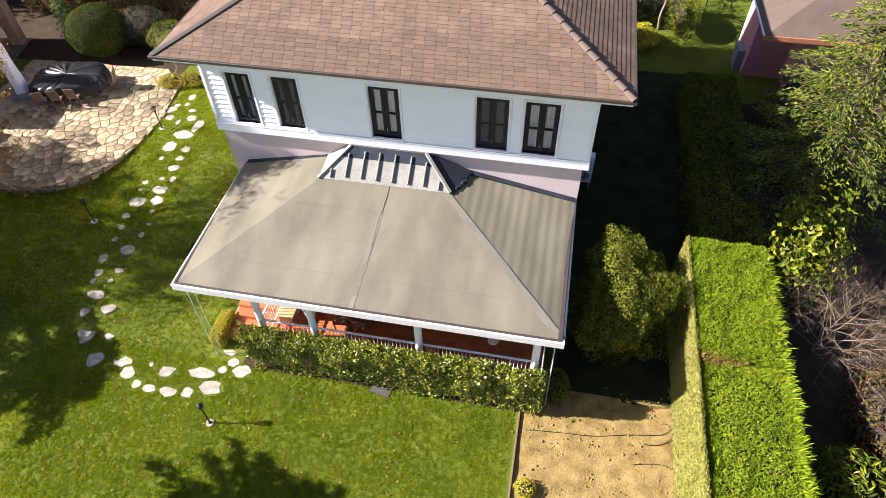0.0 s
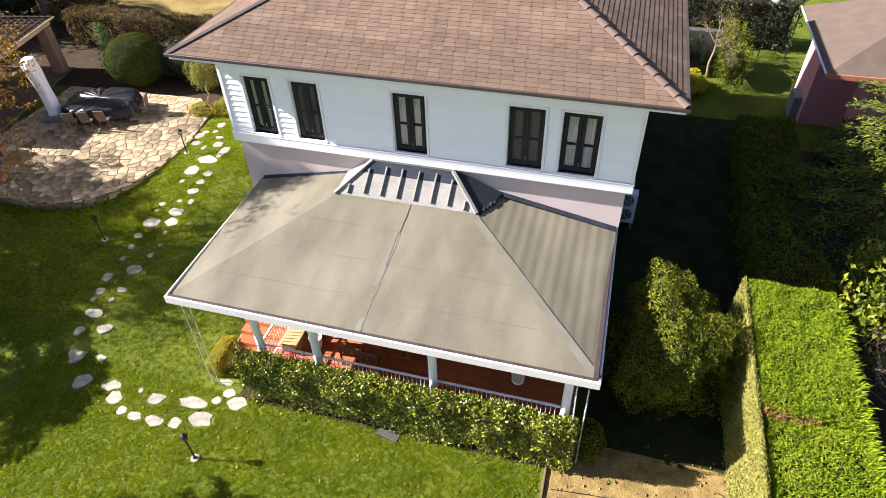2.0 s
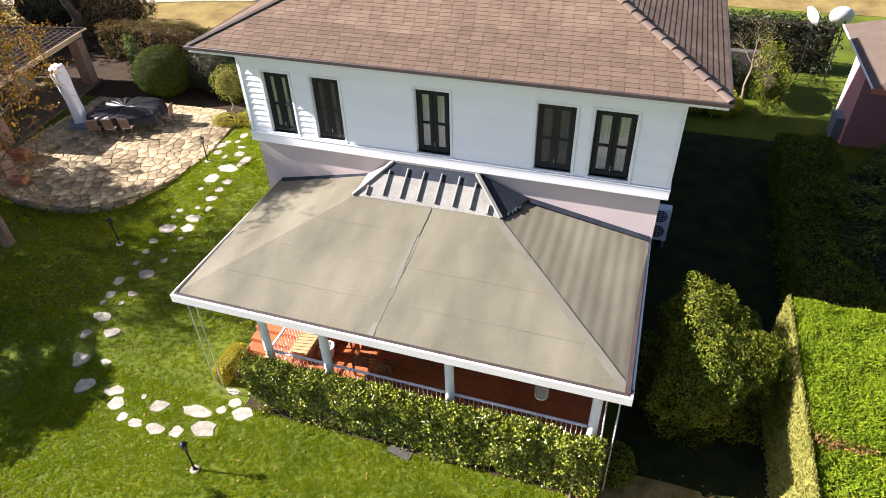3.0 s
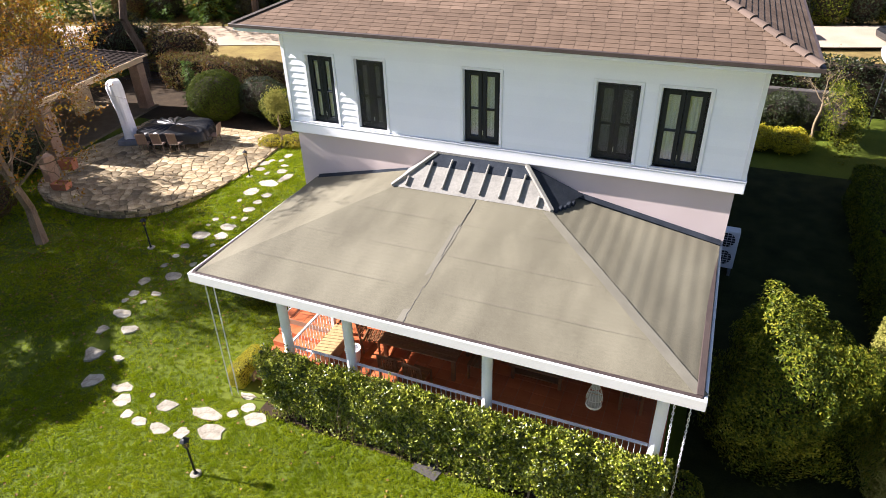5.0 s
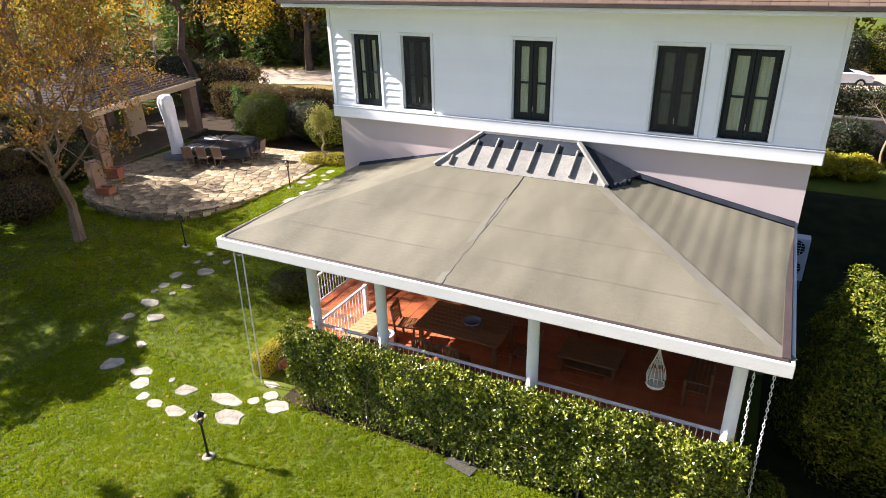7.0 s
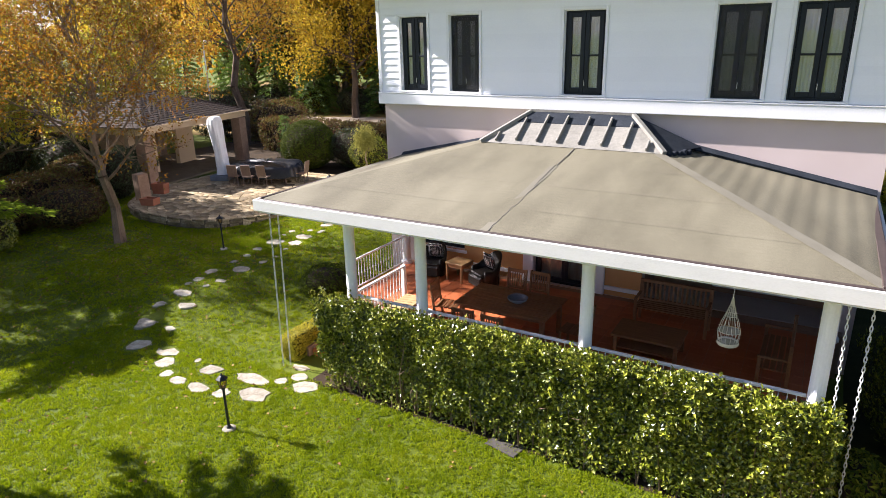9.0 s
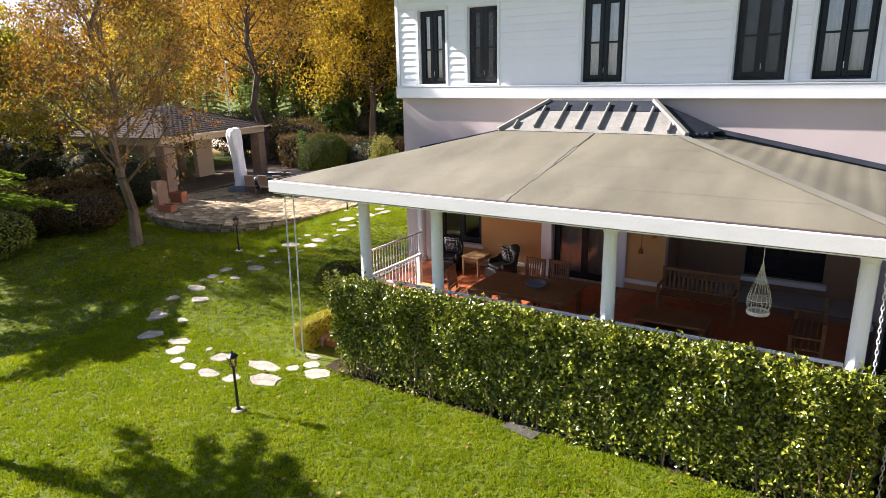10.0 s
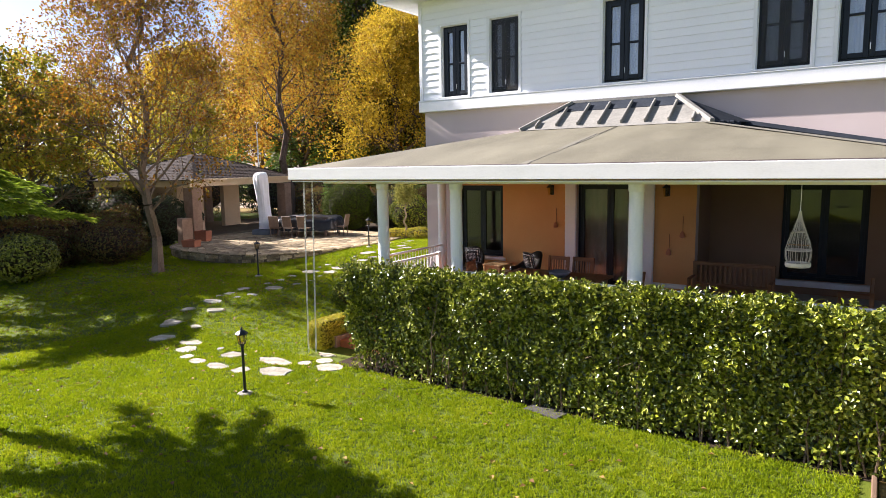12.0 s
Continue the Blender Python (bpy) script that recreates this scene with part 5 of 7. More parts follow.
def patio_outline():
    pts = []
    for i in range(28):
        t = math.pi + math.pi * i / 27          # from the far side round the front
        c, s = math.cos(t), math.sin(t)
        k = 2.7
        pts.append((-21.0 + 4.3 * math.copysign(abs(c) ** (2 / k), c), 21.45 + 5.6 * math.copysign(abs(s) ** (2 / k), s)))
    pts += [(-17.0, 23.6), (-18.2, 24.7), (-25.4, 24.4)]
    return pts


def clip_poly(poly, px, py, nx, ny):
    """Keep the side of poly where (p - (px, py)) . n < 0."""
    out = []
    for i, p in enumerate(poly):
        q = poly[(i + 1) % len(poly)]
        a, b = (p[0] - px) * nx + (p[1] - py) * ny, (q[0] - px) * nx + (q[1] - py) * ny
        if a < 0:
            out.append(p)
        if (a < 0) != (b < 0):
            t = a / (a - b)
            out.append((p[0] + (q[0] - p[0]) * t, p[1] + (q[1] - p[1]) * t))
    return out


def patio():
    outl = patio_outline()
    bm = bmesh.new()
    prism(bm, outl, 0.0, PZ - 0.03)
    base = part("patio", bm, M_MORTAR)
    tagged(base, "raised irregular flagstone patio with a curved stone edge", "patio", kind="structure")
    rng = random.Random(4)
    s = 0.42
    seeds = []
    for j in range(-2, 36):
        for i in range(-2, 27):
            seeds.append((-26.9 + (i + 0.5 * (j % 2)) * s + rng.uniform(-0.3, 0.3) * s * 1.5, 14.9 + j * s * 0.88 + rng.uniform(-0.3, 0.3) * s * 1.5))
    rest = bmesh.new()
    count = 0
    seeds.sort(key=lambda p: (p[0] + 17.9) ** 2 + (p[1] - 17.8) ** 2)
    k = len(outl)
    for a in seeds:
        poly = [(a[0] - 1, a[1] - 1), (a[0] + 1, a[1] - 1), (a[0] + 1, a[1] + 1), (a[0] - 1, a[1] + 1)]
        for b in seeds:
            dx, dy = b[0] - a[0], b[1] - a[1]
            d = math.hypot(dx, dy)
            if 0 < d < 1.4 and poly:
                g = 0.5 - 0.016 / d
                poly = clip_poly(poly, a[0] + dx * g, a[1] + dy * g, dx, dy)
        for i in range(k):
            p, q = outl[i], outl[(i + 1) % k]
            if poly:
                poly = clip_poly(poly, p[0], p[1], q[1] - p[1], -(q[0] - p[0]))
        if len(poly) < 3:
            continue
        area = abs(sum(p[0] * q[1] - q[0] * p[1] for p, q in zip(poly, poly[1:] + poly[:1]))) / 2
        if area < 0.02:
            continue
        top = PZ + rng.uniform(-0.006, 0.006)
        count += 1
        if count <= 300:
            cx, cy = sum(p[0] for p in poly) / len(poly), sum(p[1] for p in poly) / len(poly)
            bm = bmesh.new()
            prism(bm, [(p[0] - cx, p[1] - cy) for p in poly], -0.05, 0.0, 0.006)
            part("flagstone", bm, M_FLAG, base, loc=(cx, cy, top))
        else:
            prism(rest, poly, PZ - 0.05, top, 0.006)
    if rest.faces:
        tagged(part("flagstones", rest, M_FLAG, base), kind="stuff")
    else:
        rest.free()
    # rough stone blocks round the curved edge
    for i in range(27):
        p, q = Vector((*outl[i], 0)), Vector((*outl[i + 1], 0))
        d = q - p
        if d.length < 0.05:
            continue
        m = max(1, int(d.length / 0.42))
        for c in range(m):
            for row in range(3):
                sh = (row - 1) * 0.28 + rng.uniform(-0.1, 0.1)
                u0, u1 = max(0.0, (c + 0.03 + sh) / m), min(1.0, (c + 0.97 + sh) / m)
                a, b = p + d * u0, p + d * u1
                nrm = Vector((d.y, -d.x, 0)).normalized() * (0.0 + rng.uniform(0, 0.03) + (0.09 if row == 2 else 0))
                z0 = (0.48, 0.605, 0.73)[row] + rng.uniform(0, 0.01)
                bm = bmesh.new()
                mm = Matrix.Translation((a + b) / 2 + nrm * 0.5) @ Matrix.Rotation(math.atan2(d.y, d.x), 4, "Z")
                box(bm, -d.length * (u1 - u0) / 2, d.length * (u1 - u0) / 2, -0.04, 0.04 + rng.uniform(0, 0.015), z0, z0 + (0.115 if row < 2 else 0.066), 0.014, mm)
                part("edge_stone", bm, M_FLAG, base)


patio()


def covered_table():
    """A dining table under a loose black cover."""
    t = thing("covered_table", (-21.75, 22.35, PZ), "patio table wrapped in a wrinkled shiny black tarpaulin", "table", turn=20)
    bm = bmesh.new()
    n, rings = 112, [(0.0, 0.86), (0.12, 0.87), (0.25, 0.86), (0.4, 0.85), (0.55, 0.83), (0.7, 0.81), (0.85, 0.80), (0.95, 0.78), (1.0, 0.72), (1.03, 0.60), (1.05, 0.45), (1.07, 0.28)]
    prev = None
    for r, z in rings:
        row = []
        for i in range(n):
            a = 2 * math.pi * i / n
            c, s = math.cos(a), math.sin(a)
            k = (abs(c) ** 3.2 + abs(s) ** 3.2) ** (-1 / 3.2)
            fold = (0.075 * abs(math.sin(a * 9 + 2.5 * math.sin(a * 3))) - 0.04) * max(0, r - 0.2) + 0.06 * noise.noise(Vector((c * 3, s * 3, r * 2)))
            row.append(bm.verts.new((1.58 * c * k * (r + fold), 1.05 * s * k * (r + fold), z + (0.11 * abs(math.sin(a * 7 + 2.5 * math.sin(a * 3) + r)) ** 0.7 - 0.05) * min(1, r * 2.2) * (z > 0.7) + 0.05 * noise.noise(Vector((c * r * 4, s * r * 4, 5))) + (0.09 * noise.noise(Vector((c * 2.2, s * 2.2, 9))) if z < 0.4 else 0))))
        if prev:
            for i in range(n):
                bm.faces.new((prev[i], prev[(i + 1) % n], row[(i + 1) % n], row[i]))
        prev = row
    bmesh.ops.remove_doubles(bm, verts=bm.verts, dist=0.001)
    part("cover", bm, M_TARP, t, "crumpled black tarpaulin", smooth=True)
    for x in (-1.2, 1.2):
        for y in (-0.7, 0.7):
            bm = bmesh.new()
            box(bm, x - 0.04, x + 0.04, y - 0.04, y + 0.04, 0, 0.78, 0.006)
            part("leg", bm, M_BROWNWICKER, t)


covered_table()


def patio_chair():
    c = thing("patio_chair", (0, 0, 0), "brown woven rattan patio chair tucked under the covered table", "chair", "patio chairs")
    bm = bmesh.new()
    box(bm, -0.23, 0.23, -0.24, 0.22, 0.40, 0.45, 0.02)
    part("seat", bm, M_BROWNWICKER, c)
    bm = bmesh.new()
    m = Matrix.Translation((0, -0.25, 0.45)) @ Matrix.Rotation(radians(10), 4, "X")
    box(bm, -0.23, 0.23, -0.02, 0.02, 0.0, 0.54, 0.018, m)
    part("backrest", bm, M_BROWNWICKER, c)
    for x in (-0.2, 0.2):
        for y in (-0.22, 0.19):
            bm = bmesh.new()
            tube(bm, (x, y, 0), (x * 0.95, y * 0.95, 0.41), 0.016, 0.02, seg=8)
            part("leg", bm, M_BROWNWICKER, c)
    return c


pc = patio_chair()
pc.location, pc.rotation_euler = (-22.3, 20.9, PZ), (0, 0, radians(26))
for x_, y_, r_ in ((-21.65, 21.15, 18), (-20.95, 21.4, 14), (-20.0, 22.75, 107)):
    copy_thing(pc, pose(x_, y_, PZ, 0, 0, r_))


def umbrella():
    u = thing("patio_umbrella", (-23.85, 21.55, PZ), "closed patio umbrella in a white cover on a grey plinth", "umbrella", turn=20)
    bm = bmesh.new()
    box(bm, -0.45, 0.45, -0.45, 0.45, 0, 0.24, 0.02)
    part("plinth", bm, M_CONC, u, "blue-grey concrete plinth")
    bm = bmesh.new()
    tube(bm, (0, 0, 0.24), (0, 0, 2.7), 0.03, seg=10)
    part("pole", bm, M_STEEL, u)
    bm = bmesh.new()
    n, prev = 20, None
    for z, r, ox in ((0.27, 0.33, 0.05), (0.5, 0.30, 0.05), (0.9, 0.27, 0.03), (1.4, 0.27, 0.0), (1.9, 0.29, -0.03), (2.3, 0.32, -0.07), (2.6, 0.33, -0.10), (2.82, 0.30, -0.08), (2.93, 0.22, -0.05), (2.97, 0.06, 0.0)):
        row = []
        for i in range(n):
            a = 2 * math.pi * i / n
            rr = r * (1 + 0.16 * abs(math.sin(a * 2.5 + z * 0.6)) - 0.06 + 0.10 * noise.noise(Vector((math.cos(a) * 2, math.sin(a) * 2, z * 2.5))))
            row.append(bm.verts.new((ox + rr * math.cos(a), rr * math.sin(a), z)))
        if prev:
            for i in range(n):
                bm.faces.new((prev[i], prev[(i + 1) % n], row[(i + 1) % n], row[i]))
        prev = row
    bm.faces.new(prev)
    part("cover", bm, M_CANVAS, u, "white fabric cover", smooth=False)


umbrella()


def pavilion():
    """Open garden pavilion: tiled hip roof on stone pillars; its eave runs past the patio."""
    p = thing("garden_pavilion", (-26.95, 25.85, 0.72), "open garden pavilion, dark tiled roof on stone pillars, beige beams", "pavilion", turn=-90 + 10.0)
    L, D, Z = 7.0, 6.0, 2.72          # local x along the eave towards the lawn, local y away from the eave is negative
    # roof
    bm = bmesh.new()
    o = 0.35
    h = D / 2 * 0.42
    c = [(-o, o, Z), (L + o, o, Z), (L + o, -D - o, Z), (-o, -D - o, Z)]
    r = [(D / 2, -D / 2, Z + h), (L - D / 2, -D / 2, Z + h)]
    vs = [bm.verts.new(q) for q in c + r]
    for f in ((0, 1, 5, 4), (1, 2, 5), (2, 3, 4, 5), (3, 0, 4), (3, 2, 1, 0)):
        bm.faces.new([vs[i] for i in f])
    roof = part("roof", bm, M_DECK, p, "dark brown tiled hip roof")
    # tile courses
    tv, tf = [], []
    def slope(a, b, t0, t1, out):
        a, b, t0, t1 = map(Vector, (a, b, t0, t1))
        n = 17
        for j in range(n):
            v0, v1 = j / n, (j + 1.25) / n
            p0, p1 = a.lerp(t0, v0), b.lerp(t1, v0)
            ln = (p1 - p0).length
            m = max(1, int(ln / 0.3))
            for i in range(m):
                q0, q1 = p0.lerp(p1, (i + 0.03) / m), p0.lerp(p1, (i + 0.97) / m)
                up = (a.lerp(t0, min(1, v1)) - p0 + (b.lerp(t1, min(1, v1)) - p1)) / 2
                k = len(tv)
                lift = Vector((0, 0, 0.04))
                tv.extend([q0 + lift, (q0 + q1) / 2 + lift * 1.5, q1 + lift, q1 + up + lift * 0.35, (q0 + q1) / 2 + up + lift * 0.7, q0 + up + lift * 0.35, q0, q1])
                tf.extend([(k, k + 1, k + 4, k + 5), (k + 1, k + 2, k + 3, k + 4), (k + 6, k + 7, k + 2, k)])
    slope(c[0], c[1], r[0], r[1], 0)
    slope(c[1], c[2], r[1], r[1], 0)
    slope(c[3], c[0], r[0], r[0], 0)
    slope(c[2], c[3], r[1], r[0], 0)
    tagged(link_mesh("roof_tiles", mesh_from("roof_tiles", [tuple(v) for v in tv], tf), M_DARKTILE, roof), kind="stuff")
    for x0, x1, y0, y1 in ((-0.2, L + 0.2, -0.05, 0.15), (-0.2, L + 0.2, -D - 0.15, -D + 0.05), (-0.2, 0.0, -D + 0.05, -0.05), (L, L + 0.2, -D + 0.05, -0.05)):
        bm = bmesh.new()
        box(bm, x0, x1, y0, y1, Z - 0.30, Z - 0.03, 0.01)
        part("beam", bm, M_BEIGE, p, "beige eaves beam")
    bm = bmesh.new()
    box(bm, -o - 0.02, L + o + 0.02, o, o + 0.05, Z - 0.03, Z + 0.06, 0.01)
    part("eaves_board", bm, M_BEIGE, p)
    for x, y in ((0.15, -0.1), (0.15, -D + 0.1), (L - 0.15, -D + 0.1), (L - 0.15, -0.1)):
        bm = bmesh.new()
        box(bm, x - 0.28, x + 0.28, y - 0.28, y + 0.28, -0.3, Z - 0.34, 0.02)
        part("pillar", bm, M_PILLAR, p, "rough brown stone pillar")
    bm = bmesh.new()
    box(bm, 1.3, L - 0.5, -D + 0.0, -D + 0.25, -0.3, Z - 0.34)
    part("back_wall", bm, M_BEIGE, p, "beige rendered wall")
    bm = bmesh.new()
    box(bm, 4.2, 5.9, -2.3, -2.05, 0.0, Z - 0.34)
    part("screen_wall", bm, M_BEIGE, p, "beige rendered wall")
    bm = bmesh.new()
    box(bm, 0.85, 2.05, -2.95, -2.70, 0.0, Z - 0.34)
    part("screen_wall", bm, M_BEIGE, p, "beige rendered wall")
    bm = bmesh.new()
    box(bm, -0.3, L + 0.3, -D - 0.3, 0.3, -0.4, 0.10)
    part("floor_slab", bm, M_MORTAR, p, "stone floor")


pavilion()


def planter(x, y, w, h, label, plant=None):
    t = thing("planter", (x, y, PZ), label, "planter", "patio planters", turn=15)
    bm = bmesh.new()
    lo = [(-w * 0.8, -w * 0.5), (w * 0.8, -w * 0.5), (w * 0.8, w * 0.5), (-w * 0.8, w * 0.5)]
    a = [bm.verts.new((x_ * 0.88, y_ * 0.88, 0)) for x_, y_ in lo]
    b = [bm.verts.new((x_, y_, h)) for x_, y_ in lo]
    d = [bm.verts.new((x_ * 0.85, y_ * 0.82, h)) for x_, y_ in lo]
    e = [bm.verts.new((x_ * 0.85, y_ * 0.82, h - 0.08)) for x_, y_ in lo]
    for r0, r1 in ((a, b), (b, d), (d, e)):
        for i in range(4):
            bm.faces.new((r0[i], r0[(i + 1) % 4], r1[(i + 1) % 4], r1[i]))
    bm.faces.new(e)
    bm.faces.new(a[::-1])
    part("pot", bm, M_TERRA, t)


planter(-22.7, 16.75, 0.42, 0.28, "low rectangular terracotta planter on the patio edge")
planter(-24.1, 18.3, 0.40, 0.45, "square terracotta planter on the patio")
bm = bmesh.new()
prism(bm, [(-24.0, 17.0), (-23.55, 16.95), (-23.5, 17.4), (-23.95, 17.45)], 0.4, 1.9, 0.02)
tagged(part("gate_pillar", bm, M_PILLAR), "low brown rendered pillar at the patio edge", "pillar")

# planting round the patio
shrub((-22.1, 25.7, 0.72), 1.4, 1.4, 1.2, 31, L_BOX, "large round clipped boxwood topiary ball", 14000, 0.09, rough=0.05, name="topiary_ball")
conifer((-24.5, 26.6, 0.72), 2.6, 0.45, 32, L_PINE, "small dark column cypress by the pavilion", bare=0.02, whorls=16, boughs=7, leaf=0.14, density=60, name="column_cypress")
shrub((-20.0, 26.6, 0.72), 1.5, 1.0, 1.0, 33, L_DARK, "dark green shrub behind the patio", 5000, 0.10)
shrub((-18.4, 26.0, 0.72), 1.1, 0.9, 0.9, 34, L_BUSH, "green shrub behind the patio", 4000, 0.10)
shrub((-17.4, 23.6, 0.70), 0.6, 0.5, 0.22, 35, L_OLIVE, "low yellow-green shrub at the patio corner", 2200, 0.07, rough=0.4)
shrub((-16.4, 23.9, 0.70), 0.6, 0.5, 0.25, 36, L_OLIVE, "low yellow-green shrub under a small pollard", 2200, 0.07, rough=0.4)
tree((-16.85, 23.55, 0.70), 2.7, 0.06, 37, L_PALE, "small pollarded tree with yellow-green leaf ball", bare=0.66, limbs=9, leaves=3500, leaf=0.08, spread=0.2, depth=1, gather=0.3, bark=M_TWIG)
for k_, (x0, x1, y0, y1, z1, m_, lab) in enumerate([(-28.6, -19.5, 28.7, 29.9, 1.9, L_RUSSET, "russet and green hedge behind the patio"), (-19.4, -9.9, 29.8, 31.0, 1.8, L_RUSSET, "russet and green hedge along the back garden"), (-27.2, -25.8, 6.8, 16.0, 1.75, L_RUSSET, "dark leafy boundary hedge beside the lawn")]):
    hedge_run("boundary_hedge", x0, x1, y0, y1, z1, 40 + k_, m_, lab, 13000, 0.12, 0.55, 0.3, 0.25, group="boundary hedges", stems=40)
shrub((-23.56, 10.80, 0.23), 1.0, 1.1, 0.8, 44, L_LAUREL, "pale glossy shrub at the lawn edge", 3500, 0.12)
shrub((-24.09, 14.22, 0.36), 1.2, 1.4, 0.8, 45, L_RUSSET, "russet shrub under the autumn tree", 4000, 0.11)
shrub((-26.01, 17.71, 0.56), 0.9, 0.9, 1.1, 46, L_DARK, "dark shrub beside the pavilion", 3500, 0.11)

# ---- distance: woodland beyond the road ----
tree((-30.90, 29.54, 0.72), 19.0, 0.27, 51, L_ORANGE, "tall plane tree with orange autumn leaves", bare=0.30, limbs=26, leaves=30000, leaf=0.15, spread=0.25, gather=0.6, limb=0.36, clump=0.5, lean=(-0.25, 0))
tree((-33.20, 43.76, 0.72), 16.0, 0.30, 52, L_GOLD, "tall golden-yellow autumn tree beyond the road", bare=0.26, limbs=17, leaves=40000, leaf=0.19, spread=0.30, gather=0.9, twig=0.015, clump=0.6)
tree((-40.5, 48.5, 0.72), 25.0, 0.34, 71, L_SPRUCE, "tall dark green tree beyond the road", bare=0.12, limbs=20, leaves=22000, leaf=0.30, spread=0.26, gather=1.0, twig=0.02, clump=0.6)
tree((-46.0, 45.5, 0.72), 23.0, 0.34, 72, L_ORANGE, "tall orange-brown autumn tree beyond the road", bare=0.12, limbs=20, leaves=20000, leaf=0.28, spread=0.28, gather=1.0, twig=0.02, clump=0.6)
wood = [tree((-51.37, 53.85, 0.72), 17, 0.3, 53, L_ORANGE, "orange-brown autumn woodland tree", bare=0.18, limbs=14, leaves=6000, leaf=0.5, spread=0.38, gather=1.2, group="autumn woodland", twig=0.03),
        tree((-64.65, 57.06, 0.72), 15, 0.28, 54, L_AUTUMN, "brown autumn woodland tree", bare=0.2, limbs=13, leaves=5500, leaf=0.5, spread=0.38, gather=1.2, group="autumn woodland", twig=0.03),
        tree((-40.50, 60.56, 0.72), 18, 0.3, 55, L_DARK, "dark green woodland tree", bare=0.15, limbs=14, leaves=6500, leaf=0.54, spread=0.36, gather=1.3, group="autumn woodland", twig=0.03),
        tree((-26.19, 59.36, 0.72), 16, 0.3, 56, L_GOLD, "yellow autumn woodland tree", bare=0.12, limbs=14, leaves=6500, leaf=0.54, spread=0.38, gather=1.2, group="autumn woodland", twig=0.03)]
pines = [conifer((-42.89, 44.79, 0.72), 7.0, 2.2, 57, L_PINE, "young green pine beyond the road", bare=0.05, whorls=16, boughs=8, leaf=0.34, density=46, name="pine_tree", group="roadside pines")]
rw = random.Random(9)
for k_ in range(58):
    ang = radians(rw.uniform(18, 58))
    dist = rw.uniform(66, 108)
    if dist * math.cos(ang) < 52:
        continue
    copy_thing(wood[k_ % 4] if k_ % 5 else wood[0], pose(-dist * math.sin(ang), dist * math.cos(ang), 0.5 + (dist - 55) * 0.07, 0, 0, rw.uniform(0, 360)))
for k_, (x_, y_) in enumerate([(-48.0, 52.0), (-44.5, 54.5), (-51.5, 55.0), (-40.5, 51.5)]):
    copy_thing(wood[(2, 0, 1, 2)[k_]], pose(x_, y_, 0.72, 0, 0, 70 * k_))
for x_, y_ in ((-38.65, 45.05), (-40.49, 47.97), (-46.39, 44.07), (-32.87, 47.42), (-51.32, 41.74), (-26.37, 50.31), (-20.88, 53.62), (-49.48, 45.39)):
    copy_thing(pines[0], pose(x_, y_, 0.72, 0, 0, rw.uniform(0, 360)))
low = tree((-42.56, 16.92, 0.49), 8.5, 0.2, 58, L_OLIVE, "low brown autumn tree beyond the boundary hedge", bare=0.15, limbs=13, leaves=7000, leaf=0.26, spread=0.42, gather=0.8, group="boundary trees", twig=0.01)
for x_, y_ in ((-44.96, 23.83), (-41.17, 29.21), (-47.00, 14.00), (-52.73, 19.28)):
    copy_thing(low, pose(x_, y_, ground_z(x_, y_), 0, 0, rw.uniform(0, 360)))
for k_ in range(7):
    shrub((-46 + k_ * 3.6 + rw.uniform(-1, 1), 42.4 + k_ * 1.05 + rw.uniform(0, 1), 0.7), rw.uniform(1.4, 2.2), 1.2, rw.uniform(0.8, 1.3), 60 + k_, rw.choice((L_DARK, L_RUSSET, L_BUSH)), "wild leafy roadside shrub beyond the road", 3000, 0.16, group="roadside shrubs")


def lamp_mast(x, y):
    g = thing("street_lamp", (x, y, 0.72), "thin grey street lamp mast by the road", "street lamp")
    bm = bmesh.new()
    tube(bm, (0, 0, 0), (0, 0, 6.3), 0.06, 0.04, 8)
    part("mast", bm, M_STEEL, g)
    bm = bmesh.new()
    box(bm, -0.12, 0.30, -0.1, 0.1, 6.25, 6.38, 0.03)
    part("lamp_head", bm, M_TRIM, g, "pale lamp head")
    bm = bmesh.new()
    box(bm, -0.18, 0.18, -0.13, 0.13, 1.4, 2.1, 0.02)
    part("meter_box", bm, M_CONC, g)


lamp_mast(-35.20, 30.83)


def iron_fence(x0, y0, x1, y1):
    f = thing("iron_fence", (x0, y0, ground_z(x0, y0)), "black wrought iron bar fence behind the pavilion", "fence")
    d = Vector((x1 - x0, y1 - y0, 0))
    n = int(d.length / 0.16)
    for z in (0.25, 1.25):
        bm = bmesh.new()
        tube(bm, (0, 0, z), d + Vector((0, 0, z)), 0.015, seg=5)
        part("rail", bm, M_BLACK, f)
    me = None
    for i in range(n + 1):
        if me is None:
            bm = bmesh.new()
            tube(bm, (0, 0, 0), (0, 0, 1.35), 0.01, 0.01, 5)
            tube(bm, (0, 0, 1.35), (0, 0, 1.45), 0.018, 0.002, 5)
            ob = part("bar", bm, M_BLACK, f)
            me = ob.data
        else:
            ob = new("bar", me)
            ob.parent = f
        ob.location = d * (i / n)


iron_fence(-33.09, 28.73, -25.50, 30.25)

